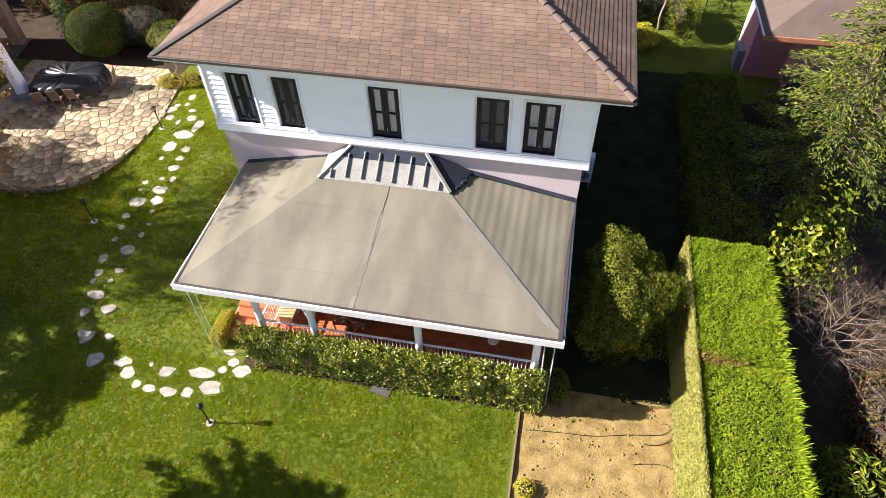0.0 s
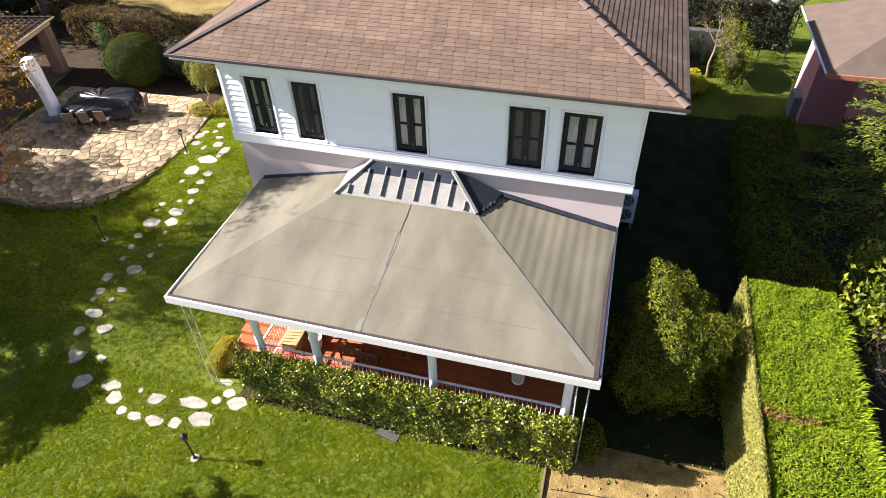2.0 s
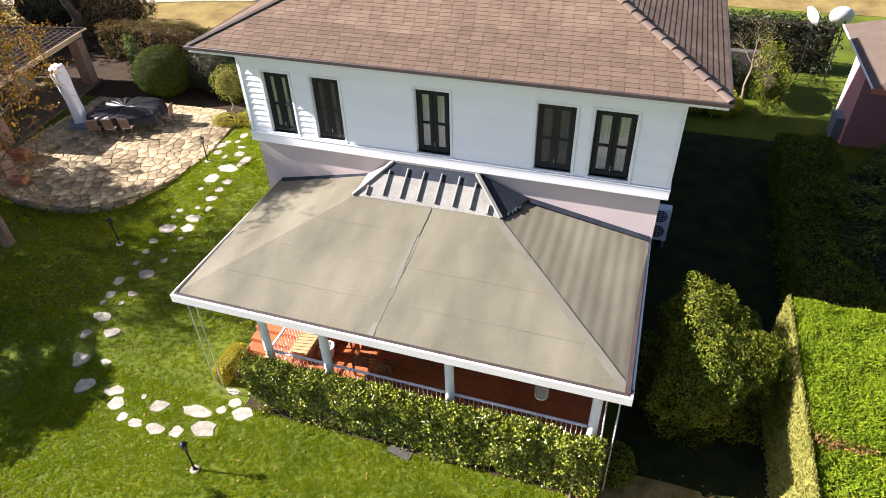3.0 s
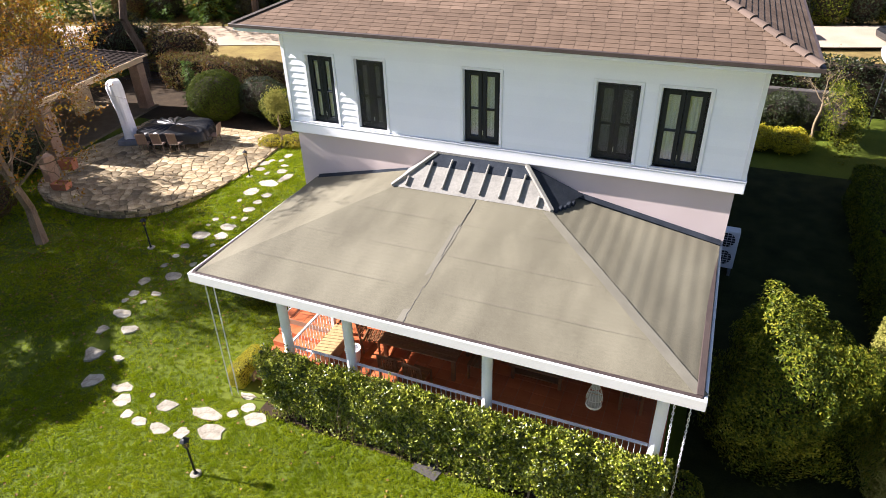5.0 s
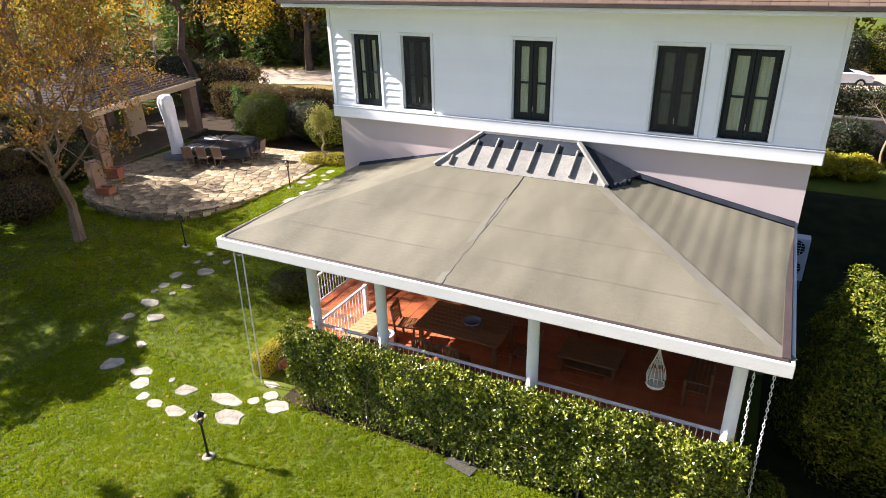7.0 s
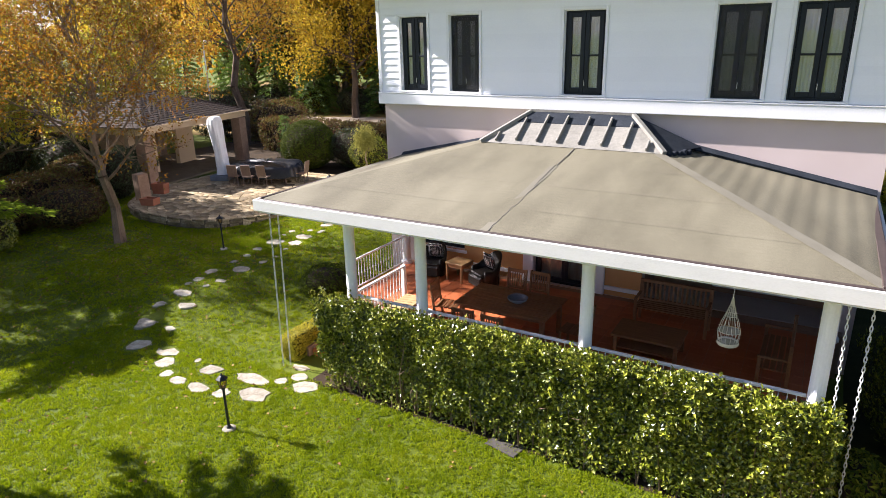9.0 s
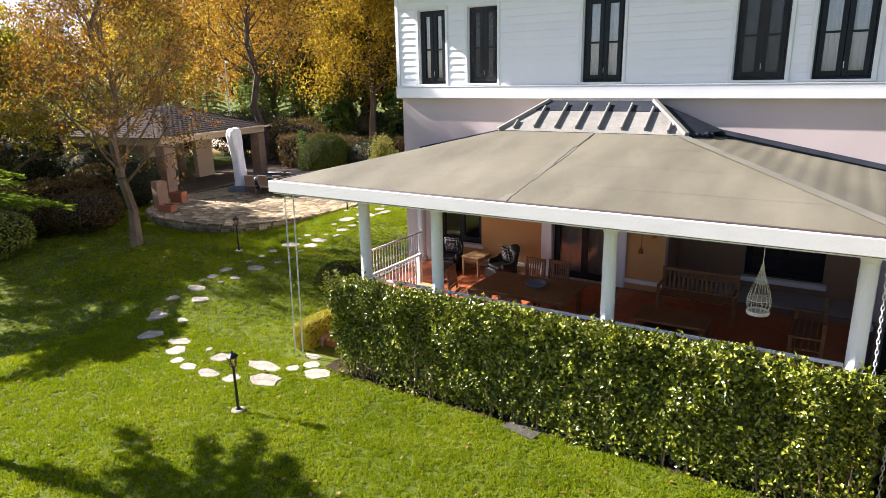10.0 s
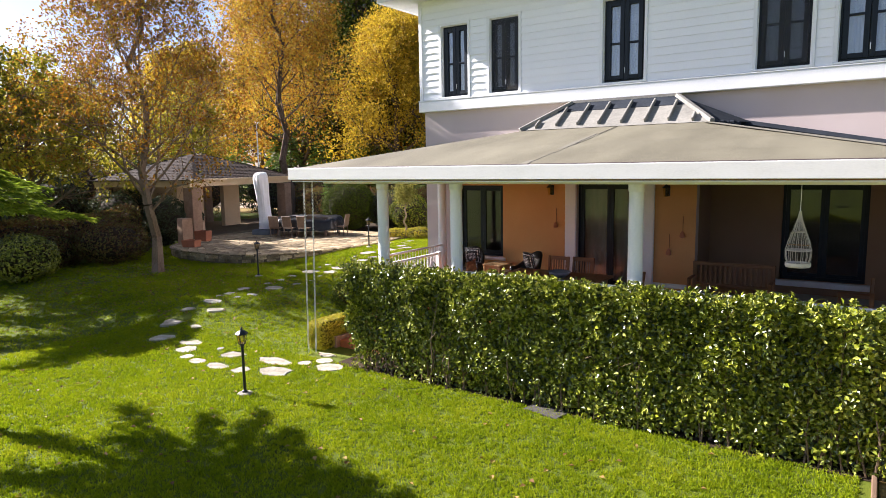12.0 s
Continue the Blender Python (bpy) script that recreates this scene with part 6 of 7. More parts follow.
for k_, (x_, y_, rx, ry, rz, m_) in enumerate([(-28.13, 16.83, 1.3, 1.2, 0.9, L_RUSSET), (-30.38, 18.12, 1.6, 1.4, 1.2, L_DARK), (-27.23, 19.54, 0.7, 0.8, 0.8, L_DARK), (-33.74, 21.05, 1.8, 1.6, 1.3, L_RUSSET), (-36.47, 25.46, 1.8, 1.6, 1.4, L_DARK), (-35.35, 34.16, 1.6, 1.2, 1.0, L_RUSSET), (-26.2, 8.8, 1.3, 1.3, 0.9, L_DARK), (-25.01, 12.45, 0.9, 1.2, 0.7, L_RUSSET)]):
    shrub((x_, y_, ground_z(x_, y_)), rx, ry, rz, 140 + k_, m_, "dense shaded shrub along the garden boundary", 4500, 0.12, group="boundary shrubs", rough=0.3)

for k_, (x_, y_, rx, rz) in enumerate([(-33.49, 15.95, 2.2, 1.7), (-35.18, 19.39, 2.4, 1.9), (-36.37, 23.42, 2.6, 1.8), (-37.07, 27.44, 2.6, 2.0), (-34.73, 31.68, 2.6, 1.6), (-30.74, 32.54, 2.2, 1.3)]):
    shrub((x_, y_, ground_z(x_, y_)), rx, 2.3, rz, 150 + k_, (L_DARK, L_RUSSET)[k_ % 2], "tall dark shrub behind the pavilion", 5500, 0.15, group="boundary shrubs", rough=0.3)

# ---- veranda furniture and fittings ----


def slat_chair():
    c = thing("dining_chair", (0, 0, 0), "slatted teak dining chair at the veranda table", "chair", "dining chairs")
    for i in range(5):
        bm = bmesh.new()
        y = -0.2 + i * 0.1
        box(bm, -0.23, 0.23, y - 0.042, y + 0.042, 0.42, 0.445, 0.006)
        part("seat_slat", bm, M_WOOD, c)
    for x in (-0.22, 0.22):
        bm = bmesh.new()
        box(bm, x - 0.022, x + 0.022, 0.18, 0.225, 0, 0.42, 0.004)
        part("leg", bm, M_WOOD, c)
        bm = bmesh.new()
        m = Matrix.Translation((x, -0.22, 0)) @ Matrix.Rotation(radians(7), 4, "X")
        box(bm, -0.022, 0.022, -0.022, 0.022, 0, 0.96, 0.004, m)
        part("back_post", bm, M_WOOD, c)
    for z0, z1, y in ((0.87, 0.95, -0.335), (0.50, 0.55, -0.285)):
        bm = bmesh.new()
        box(bm, -0.2, 0.2, y - 0.012, y + 0.012, z0, z1, 0.004)
        part("back_rail", bm, M_WOOD, c)
    for i in range(7):
        x = -0.17 + i * 0.0567
        bm = bmesh.new()
        m = Matrix.Translation((x, -0.29, 0.54)) @ Matrix.Rotation(radians(7), 4, "X")
        box(bm, -0.014, 0.014, -0.006, 0.006, 0, 0.34, 0, m)
        part("back_slat", bm, M_WOOD, c)
    return c


sc = slat_chair()
sc.location, sc.rotation_euler = (-6.15, 12.35, FLOOR), (0, 0, radians(-80))
for x_, y_, r_ in ((-5.15, 13.45, 180), (-4.62, 13.5, 178), (-5.2, 11.55, 4), (-4.5, 11.5, -3), (-3.3, 12.4, 88)):
    copy_thing(sc, pose(x_, y_, FLOOR, 0, 0, r_))


def dining_table():
    t = thing("dining_table", (-4.72, 12.48, FLOOR), "long dark-stained teak dining table on the veranda", "table")
    for i in range(8):
        bm = bmesh.new()
        y = -0.56 + i * 0.16
        box(bm, -1.02, 1.02, y - 0.076, y + 0.076, 0.71, 0.75, 0.006)
        part("table_board", bm, M_WOOD, t)
    bm = bmesh.new()
    for y in (-0.5, 0.5):
        box(bm, -0.92, 0.92, y - 0.02, y + 0.02, 0.62, 0.71)
    for x in (-0.92, 0.92):
        box(bm, x - 0.02, x + 0.02, -0.48, 0.48, 0.62, 0.71)
    part("apron", bm, M_WOOD, t)
    for x in (-0.9, 0.9):
        for y in (-0.48, 0.48):
            bm = bmesh.new()
            box(bm, x - 0.045, x + 0.045, y - 0.045, y + 0.045, 0, 0.70, 0.008)
            part("leg", bm, M_WOOD, t)


dining_table()
bm = bmesh.new()
lathe(bm, [(0.10, 0.0), (0.19, 0.06), (0.22, 0.11), (0.21, 0.115), (0.17, 0.06), (0.05, 0.03)], 18)
bowl = part("bowl", bm, M_CONC, None, smooth=True)
bowl.location = (-4.55, 12.45, FLOOR + 0.752)
tagged(bowl, "round grey bowl on the dining table", "bowl")


def wicker_armchair():
    c = thing("wicker_armchair", (0, 0, 0), "black woven wicker armchair with rounded high back", "armchair", "wicker armchairs")
    bm = bmesh.new()
    box(bm, -0.30, 0.30, -0.30, 0.32, 0.05, 0.42, 0.05)
    part("seat_base", bm, M_WICKER, c)
    # wrap-round shell: high at the back, falling to the arms
    bm = bmesh.new()
    n = 30
    outer, inner = [], []
    for i in range(n + 1):
        a = radians(-215 + 250 * i / n)
        # a = -90 points to the back
        back = max(0.0, math.cos(a + math.pi / 2))
        top = 0.62 + 0.46 * back ** 1.6
        x, y = 0.36 * math.cos(a), 0.36 * math.sin(a) - 0.02
        flare = 1.0 + 0.18 * back
        outer.append((bm.verts.new((x, y, 0.03)), bm.verts.new((x * 1.03, y * 1.03, 0.45)), bm.verts.new((x * flare, y * flare * 1.05, top))))
        inner.append((bm.verts.new((x * 0.84, y * 0.84, 0.03)), bm.verts.new((x * 0.86, y * 0.86, 0.45)), bm.verts.new((x * flare * 0.87, y * flare * 0.92, top))))
    for i in range(n):
        for k in (0, 1):
            bm.faces.new((outer[i][k], outer[i + 1][k], outer[i + 1][k + 1], outer[i][k + 1]))
            bm.faces.new((inner[i + 1][k], inner[i][k], inner[i][k + 1], inner[i + 1][k + 1]))
        bm.faces.new((outer[i][2], outer[i + 1][2], inner[i + 1][2], inner[i][2]))
        bm.faces.new((inner[i][0], inner[i + 1][0], outer[i + 1][0], outer[i][0]))
    for e in (0, n):
        for k in (0, 1):
            bm.faces.new((outer[e][k], outer[e][k + 1], inner[e][k + 1], inner[e][k]))
    part("shell", bm, M_WICKER, c, smooth=True)
    bm = bmesh.new()
    box(bm, -0.26, 0.26, -0.22, 0.26, 0.42, 0.50, 0.03)
    part("seat_cushion", bm, M_WICKER, c, "black seat cushion")
    return c


wc = wicker_armchair()
wc.location, wc.rotation_euler, wc.scale = (-6.45, 14.65, FLOOR), (0, 0, radians(150)), (1.0, 1.0, 0.78)
wc2 = copy_thing(wc, pose(-8.05, 14.75, FLOOR, 0, 0, 190))


def throw_cushion(x, y, z, rx, rz, label):
    bm = bmesh.new()
    n = 10
    g = {}
    for s in (1, -1):
        for i in range(n + 1):
            for j in range(n + 1):
                u, v = 2 * i / n - 1, 2 * j / n - 1
                puff = (1 - u ** 4) * (1 - v ** 4)
                if s == -1 and puff < 1e-9:
                    g[(s, i, j)] = g[(1, i, j)]
                else:
                    g[(s, i, j)] = bm.verts.new((0.21 * u * (1 - 0.06 * v * v), s * 0.07 * puff, 0.21 * v * (1 - 0.06 * u * u)))
        for i in range(n):
            for j in range(n):
                bm.faces.new((g[(s, i, j)], g[(s, i + 1, j)], g[(s, i + 1, j + 1)], g[(s, i, j + 1)]))
    ob = part("cushion", bm, M_DOTS, None, smooth=True)
    ob.matrix_basis = pose(x, y, z, rx, 0, rz)
    tagged(ob, label, "cushion", "armchair cushions")


M_DOTS = bpy.data.materials.new("dotted_cloth")
M_DOTS.use_nodes = True
dn, dl = M_DOTS.node_tree.nodes, M_DOTS.node_tree.links
dtc, dvo, dra = dn.new("ShaderNodeTexCoord"), dn.new("ShaderNodeTexVoronoi"), dn.new("ShaderNodeValToRGB")
dvo.inputs["Scale"].default_value, dvo.inputs["Randomness"].default_value = 26, 0.0
dl.new(dtc.outputs["Object"], dvo.inputs["Vector"])
dl.new(dvo.outputs["Distance"], dra.inputs[0])
dra.color_ramp.elements[0].position, dra.color_ramp.elements[0].color = 0.36, (0.62, 0.62, 0.6, 1)
dra.color_ramp.elements[1].position, dra.color_ramp.elements[1].color = 0.42, (0.03, 0.03, 0.032, 1)
dl.new(dra.outputs[0], dn["Principled BSDF"].inputs["Base Color"])
dn["Principled BSDF"].inputs["Roughness"].default_value = 0.9
throw_cushion(-6.38, 14.78, FLOOR + 0.64, -14, 150, "black cushion with white dots on the wicker armchair")
throw_cushion(-8.03, 14.90, FLOOR + 0.64, -14, 190, "black cushion with white dots on the wicker armchair")


def side_table():
    t = thing("side_table", (-7.22, 14.75, FLOOR), "small honey-coloured wooden side table", "side table", turn=-8)
    bm = bmesh.new()
    box(bm, -0.27, 0.27, -0.27, 0.27, 0.47, 0.51, 0.008)
    part("tabletop", bm, M_PINE, t)
    bm = bmesh.new()
    for y in (-0.22, 0.22):
        box(bm, -0.2, 0.2, y - 0.012, y + 0.012, 0.38, 0.47)
    for x in (-0.22, 0.22):
        box(bm, x - 0.012, x + 0.012, -0.2, 0.2, 0.38, 0.47)
    part("apron", bm, M_PINE, t)
    for x in (-0.23, 0.23):
        for y in (-0.23, 0.23):
            bm = bmesh.new()
            box(bm, x - 0.025, x + 0.025, y - 0.025, y + 0.025, 0, 0.47, 0.004)
            part("leg", bm, M_PINE, t)


side_table()


def storage_bench():
    t = thing("storage_bench", (-7.05, 11.85, FLOOR), "low dark bench with a woven straw top by the railing", "bench")
    bm = bmesh.new()
    box(bm, -0.24, 0.24, -0.55, 0.55, 0.05, 0.40, 0.01)
    part("body", bm, M_WOOD, t)
    bm = bmesh.new()
    box(bm, -0.26, 0.26, -0.57, 0.57, 0.40, 0.44, 0.012)
    part("woven_top", bm, M_MAT, t, "woven straw top")


storage_bench()


def pot(x, y, r, h, mat, label, name="plant_pot"):
    bm = bmesh.new()
    lathe(bm, [(r * 0.75, 0), (r * 0.95, h * 0.5), (r, h * 0.92), (r * 1.06, h * 0.93), (r * 1.06, h), (r * 0.9, h), (r * 0.85, h * 0.8), (0.02, h * 0.78)], 20)
    ob = part(name, bm, mat, None, smooth=False)
    ob.location = (x, y, FLOOR)
    tagged(ob, label, "pot")


pot(-6.42, 11.75, 0.19, 0.42, M_TRIM, "tall white round pot beside the column")
shrub((-6.85, 11.02, FLOOR), 0.16, 0.14, 0.18, 71, M_RED, "red flowering pot plant by the railing", 260, 0.06, core=False, stems=6, name="flower", category="plant")


def coffee_table():
    t = thing("coffee_table", (-1.95, 12.95, FLOOR), "low dark wooden coffee table on the veranda", "coffee table")
    bm = bmesh.new()
    box(bm, -0.65, 0.65, -0.42, 0.42, 0.40, 0.45, 0.01)
    part("tabletop", bm, M_WOOD, t)
    bm = bmesh.new()
    box(bm, -0.56, 0.56, -0.34, 0.34, 0.14, 0.17)
    part("shelf", bm, M_WOOD, t)
    for x in (-0.57, 0.57):
        for y in (-0.35, 0.35):
            bm = bmesh.new()
            box(bm, x - 0.035, x + 0.035, y - 0.035, y + 0.035, 0, 0.40, 0.005)
            part("leg", bm, M_WOOD, t)


coffee_table()


def slat_bench(x, y, w, turn):
    t = thing("garden_bench", (x, y, FLOOR), "slatted dark wooden garden bench on the veranda", "bench", "garden benches", turn=turn)
    for i in range(5):
        bm = bmesh.new()
        yy = -0.2 + i * 0.1
        box(bm, -w / 2, w / 2, yy - 0.04, yy + 0.04, 0.42, 0.445, 0.005)
        part("seat_slat", bm, M_WOOD, t)
    n = int(w / 0.09)
    for i in range(n):
        bm = bmesh.new()
        xx = -w / 2 + 0.06 + i * (w - 0.12) / (n - 1)
        box(bm, xx - 0.02, xx + 0.02, 0.235, 0.255, 0.50, 0.86)
        part("back_slat", bm, M_WOOD, t)
    bm = bmesh.new()
    box(bm, -w / 2, w / 2, 0.225, 0.265, 0.86, 0.93, 0.008)
    part("top_rail", bm, M_WOOD, t)
    bm = bmesh.new()
    box(bm, -w / 2, w / 2, 0.225, 0.265, 0.45, 0.50, 0.005)
    part("lower_rail", bm, M_WOOD, t)
    for xx in (-w / 2 + 0.03, w / 2 - 0.03):
        for yy, h in ((-0.22, 0.62), (0.245, 0.93)):
            bm = bmesh.new()
            box(bm, xx - 0.03, xx + 0.03, yy - 0.03, yy + 0.03, 0, h, 0.005)
            part("leg", bm, M_WOOD, t)
        bm = bmesh.new()
        box(bm, xx - 0.03, xx + 0.03, -0.26, 0.22, 0.62, 0.655, 0.006)
        part("armrest", bm, M_WOOD, t)


slat_bench(-1.8, 14.3, 1.5, 0)
slat_bench(0.25, 13.2, 1.5, -90)


def birdcage(x, y, z_top):
    g = thing("birdcage", (x, y, z_top), "cream teardrop wire birdcage hanging from the veranda ceiling", "birdcage")
    bm = bmesh.new()
    tube(bm, (0, 0, 0.07), (0, 0, -0.37), 0.005, seg=6)
    part("cord", bm, M_TRIM, g)
    prof = [(0.012, -0.36), (0.028, -0.46), (0.070, -0.60), (0.128, -0.76), (0.160, -0.89), (0.156, -0.99), (0.13, -1.07)]
    n = 15
    me = None
    for k in range(n):
        if me is None:
            bm = bmesh.new()
            rings = [[bm.verts.new((r + 0.0038 * math.cos(1.2566 * i), 0.0038 * math.sin(1.2566 * i), z)) for i in range(5)] for r, z in prof]
            for p, q in zip(rings, rings[1:]):
                for i in range(5):
                    bm.faces.new((p[i], p[(i + 1) % 5], q[(i + 1) % 5], q[i]))
            ob = part("wire", bm, M_WIRE, g)
            me = ob.data
        else:
            ob = new("wire", me)
            ob.parent = g
        ob.rotation_euler = (0, 0, 2 * math.pi * k / n)
    for r, z in ((0.084, -0.64), (0.160, -0.89)):
        bm = bmesh.new()
        lathe(bm, [(r + 0.005 * math.cos(k * math.pi / 3), z + 0.005 * math.sin(k * math.pi / 3)) for k in range(7)], 24)
        bmesh.ops.remove_doubles(bm, verts=bm.verts, dist=0.0005)
        part("hoop", bm, M_WIRE, g)
    bm = bmesh.new()
    lathe(bm, [(0.145, -1.12), (0.158, -1.10), (0.155, -1.06), (0.14, -1.06), (0.14, -1.09), (0.02, -1.095)], 24)
    part("tray", bm, M_WIRE, g)
    bm = bmesh.new()
    tube(bm, (-0.14, 0, -0.82), (0.14, 0, -0.82), 0.008, seg=6)
    part("perch", bm, M_PINE, g)


birdcage(-0.37, 10.88, 3.61)


def wall_lantern(x, y, z):
    g = thing("wall_lantern", (x, y, z), "dark metal wall lantern on the ochre wall", "wall lamp", "wall lanterns")
    bm = bmesh.new()
    box(bm, -0.05, 0.05, -0.02, 0.0, -0.12, 0.12, 0.008)
    tube(bm, (0, -0.02, 0.06), (0, -0.13, 0.09), 0.012, seg=6)
    part("bracket", bm, M_BLACK, g)
    bm = bmesh.new()
    lathe(bm, [(0.05, -0.12), (0.075, 0.06)], 6, (0, -0.13, 0))
    part("lantern_pane", bm, M_LAMPGLASS, g)
    bm = bmesh.new()
    lathe(bm, [(0.10, 0.062), (0.04, 0.12), (0.01, 0.15)], 6, (0, -0.13, 0))
    part("cap", bm, M_BLACK, g)


wall_lantern(-6.1, 15.492, 3.3)
wall_lantern(-3.35, 15.492, 3.3)


def hanging_ornament(x, y, z, label):
    g = thing("wall_ornament", (x, y, z), label, "ornament", "wall ornaments")
    bm = bmesh.new()
    tube(bm, (0, -0.015, 0), (0, -0.02, -0.32), 0.008, seg=5)
    part("strap", bm, M_WOOD, g)
    bm = bmesh.new()
    lathe(bm, [(0.015, -0.32), (0.05, -0.38), (0.06, -0.45), (0.02, -0.47)], 10, (0, -0.06, 0))
    part("bell", bm, M_TERRA, g)


hanging_ornament(-5.98, 15.494, 2.85, "rust-coloured bell hanging on the ochre wall")
hanging_ornament(-3.28, 15.494, 2.35, "small dark ornament hanging on the ochre wall")
hanging_ornament(-3.0, 15.494, 2.75, "small dark ornament hanging on the ochre wall")


def rain_chain(x, y, z0, z1, dx, label):
    """Linked chain from the roof corner to the ground, one mesh a link."""
    g = thing("rain_chain", (x, y, z1), label, "rain chain", "rain chains")
    n = int((z1 - z0) / 0.075)
    me = None
    for k in range(n):
        if me is None:
            bm = bmesh.new()
            pts = [(0.016 * math.cos(t), 0.05 * math.sin(t)) for t in [2 * math.pi * i / 8 for i in range(8)]]
            for i in range(8):
                p, q = pts[i], pts[(i + 1) % 8]
                tube(bm, (p[0], 0, p[1]), (q[0], 0, q[1]), 0.0075, seg=4, cap=False)
            ob = part("chain_link", bm, M_CHAIN, g)
            me = ob.data
        else:
            ob = new("chain_link", me)
            ob.parent = g
        ob.location = (dx * k / n, 0, -0.05 - k * 0.075)
        ob.rotation_euler = (0, 0, radians(90 * (k % 2)))


rain_chain(-9.27, 10.35, 0.05, 3.66, -0.08, "pale metal rain chain hanging from the veranda corner")
rain_chain(-9.13, 10.45, 0.05, 3.66, -0.10, "pale metal rain chain hanging from the veranda corner")
rain_chain(1.05, 10.35, 0.05, 3.66, 0.10, "pale metal rain chain hanging from the veranda corner")
rain_chain(1.33, 10.45, 0.05, 3.66, 0.05, "pale metal rain chain hanging from the veranda corner")


def ac_unit(x, y, z):
    g = thing("air_conditioner", (x, y, z), "tall white outdoor air conditioning unit beside the side wall", "air conditioner")
    bm = bmesh.new()
    box(bm, -0.31, 0.31, -0.17, 0.17, 0, 1.3, 0.015)
    part("casing", bm, M_TRIM, g)
    for zc in (0.38, 1.0):
        bm = bmesh.new()
        lathe(bm, [(0.24, 0.0), (0.24, 0.012)], 20)
        bmesh.ops.rotate(bm, verts=bm.verts, cent=(0, 0, 0), matrix=Matrix.Rotation(radians(90), 3, "X"))
        part("fan_opening", bm, M_BLACK, g, "black fan opening", loc=(-0.03, -0.172, zc))
        for k in range(7):
            bm = bmesh.new()
            box(bm, -0.28, 0.22, -0.195, -0.188, zc - 0.25 + k * 0.083, zc - 0.238 + k * 0.083)
            part("grille_bar", bm, M_TRIM, g)
        for k in range(5):
            bm = bmesh.new()
            box(bm, -0.27 + k * 0.12, -0.258 + k * 0.12, -0.205, -0.198, zc - 0.26, zc + 0.26)
            part("grille_bar", bm, M_TRIM, g)
    for xx in (-0.24, 0.24):
        bm = bmesh.new()
        box(bm, xx - 0.04, xx + 0.04, -0.16, 0.16, -z, 0.0)
        part("foot", bm, M_CONC, g)


ac_unit(1.95, 20.4, 0.55)

# ---- beside and behind the house ----
bm = bmesh.new()
box(bm, 0.62, 0.68, 3.0, 10.12, -0.05, 0.10, 0.01)
tagged(part("wooden_edging", bm, M_PLANK), "weathered wooden plank edging between lawn and soil", "edging", kind="structure")


def hose(points, label):
    cu = bpy.data.curves.new("irrigation_pipe", "CURVE")
    cu.dimensions, cu.bevel_depth, cu.bevel_resolution = "3D", 0.010, 1
    sp = cu.splines.new("NURBS")
    sp.points.add(len(points) - 1)
    for q, p in zip(sp.points, points):
        q.co = (*p, 0.045, 1)
    sp.use_endpoint_u = True
    ob = new("irrigation_pipe", cu)
    cu.materials.append(M_BLACK)
    tagged(ob, label, "pipe", "irrigation pipes")


hose([(0.85, 9.55), (1.85, 9.68), (2.85, 9.65), (3.8, 9.97), (4.6, 10.05), (5.1, 10.2), (5.15, 10.5), (4.9, 10.5)], "thin black irrigation pipe on the soil")
hose([(5.2, 10.3), (5.1, 9.8), (4.6, 9.7), (4.3, 9.75)], "thin black irrigation pipe on the soil")
hose([(4.0, 9.05), (4.6, 9.2), (5.1, 9.25), (5.25, 8.8), (5.2, 8.2), (5.3, 7.5)], "thin black irrigation pipe on the soil")
shrub((1.06, 7.75, 0.00), 0.3, 0.28, 0.16, 81, L_YELLOW, "small golden shrub beside the plank edging", 700, 0.06)

# trimmed pale side of the cypress hedge
def pale_flank(x, y0, y1, z1, seed):
    rng = np.random.default_rng(seed)
    n = 90000
    z = rng.uniform(0, 1, n) ** 0.7 * z1
    pos = np.stack([x - 0.10 * (1 - z / z1) + rng.normal(0, 0.02, n), rng.uniform(y0, y1, n), z], 1)
    ax = np.stack([-np.abs(rng.normal(0.2, 0.2, n)), rng.normal(0, 0.6, n), rng.normal(0.5, 0.5, n)], 1)
    ob = link_mesh("hedge_flank", leaves_mesh("hedge_flank", pos, ax, np.tile([[-1.0, 0, 0.5]], (n, 1)) + rng.normal(0, 0.25, (n, 3)), 0.085 * rng.uniform(0.6, 1.3, n), 0.04), L_PALE)
    tagged(ob, "pale yellow-green clipped flank of the cypress hedge", "hedge", kind="stuff")


pale_flank(5.28, 1.4, 15.9, 2.62, 82)

shrub((8.74, 15.93, 0.03), 1.1, 1.4, 2.3, 83, L_BUSH, "tall yellow-green climbing shrub in the neighbouring garden", 2200, 0.19, rough=0.7, core=False, aspect=0.75, clip=0.85, stems=30)
tree((9.73, 13.96, 0.00), 3.2, 0.034, 84, L_BUSH, "leafless twiggy pale shrub in the neighbouring garden", bare=0.06, limbs=24, leaves=0, spread=0.62, depth=2, bark=M_TWIG, name="bare_shrub", category="shrub")
shrub((9.34, 9.07, 0.00), 1.1, 1.0, 0.9, 85, L_BUSH, "broad-leaved loquat shrub in the neighbouring garden", 1500, 0.28, aspect=0.3, core=False, rough=0.3)
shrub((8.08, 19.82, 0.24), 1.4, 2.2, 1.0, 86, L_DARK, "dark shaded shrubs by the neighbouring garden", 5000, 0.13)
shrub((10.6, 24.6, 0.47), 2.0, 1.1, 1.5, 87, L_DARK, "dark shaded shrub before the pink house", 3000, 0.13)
shrub((11.15, 11.30, 0.00), 1.2, 1.8, 0.7, 88, L_RUSSET, "dark russet shrub in the neighbouring garden", 3000, 0.13)


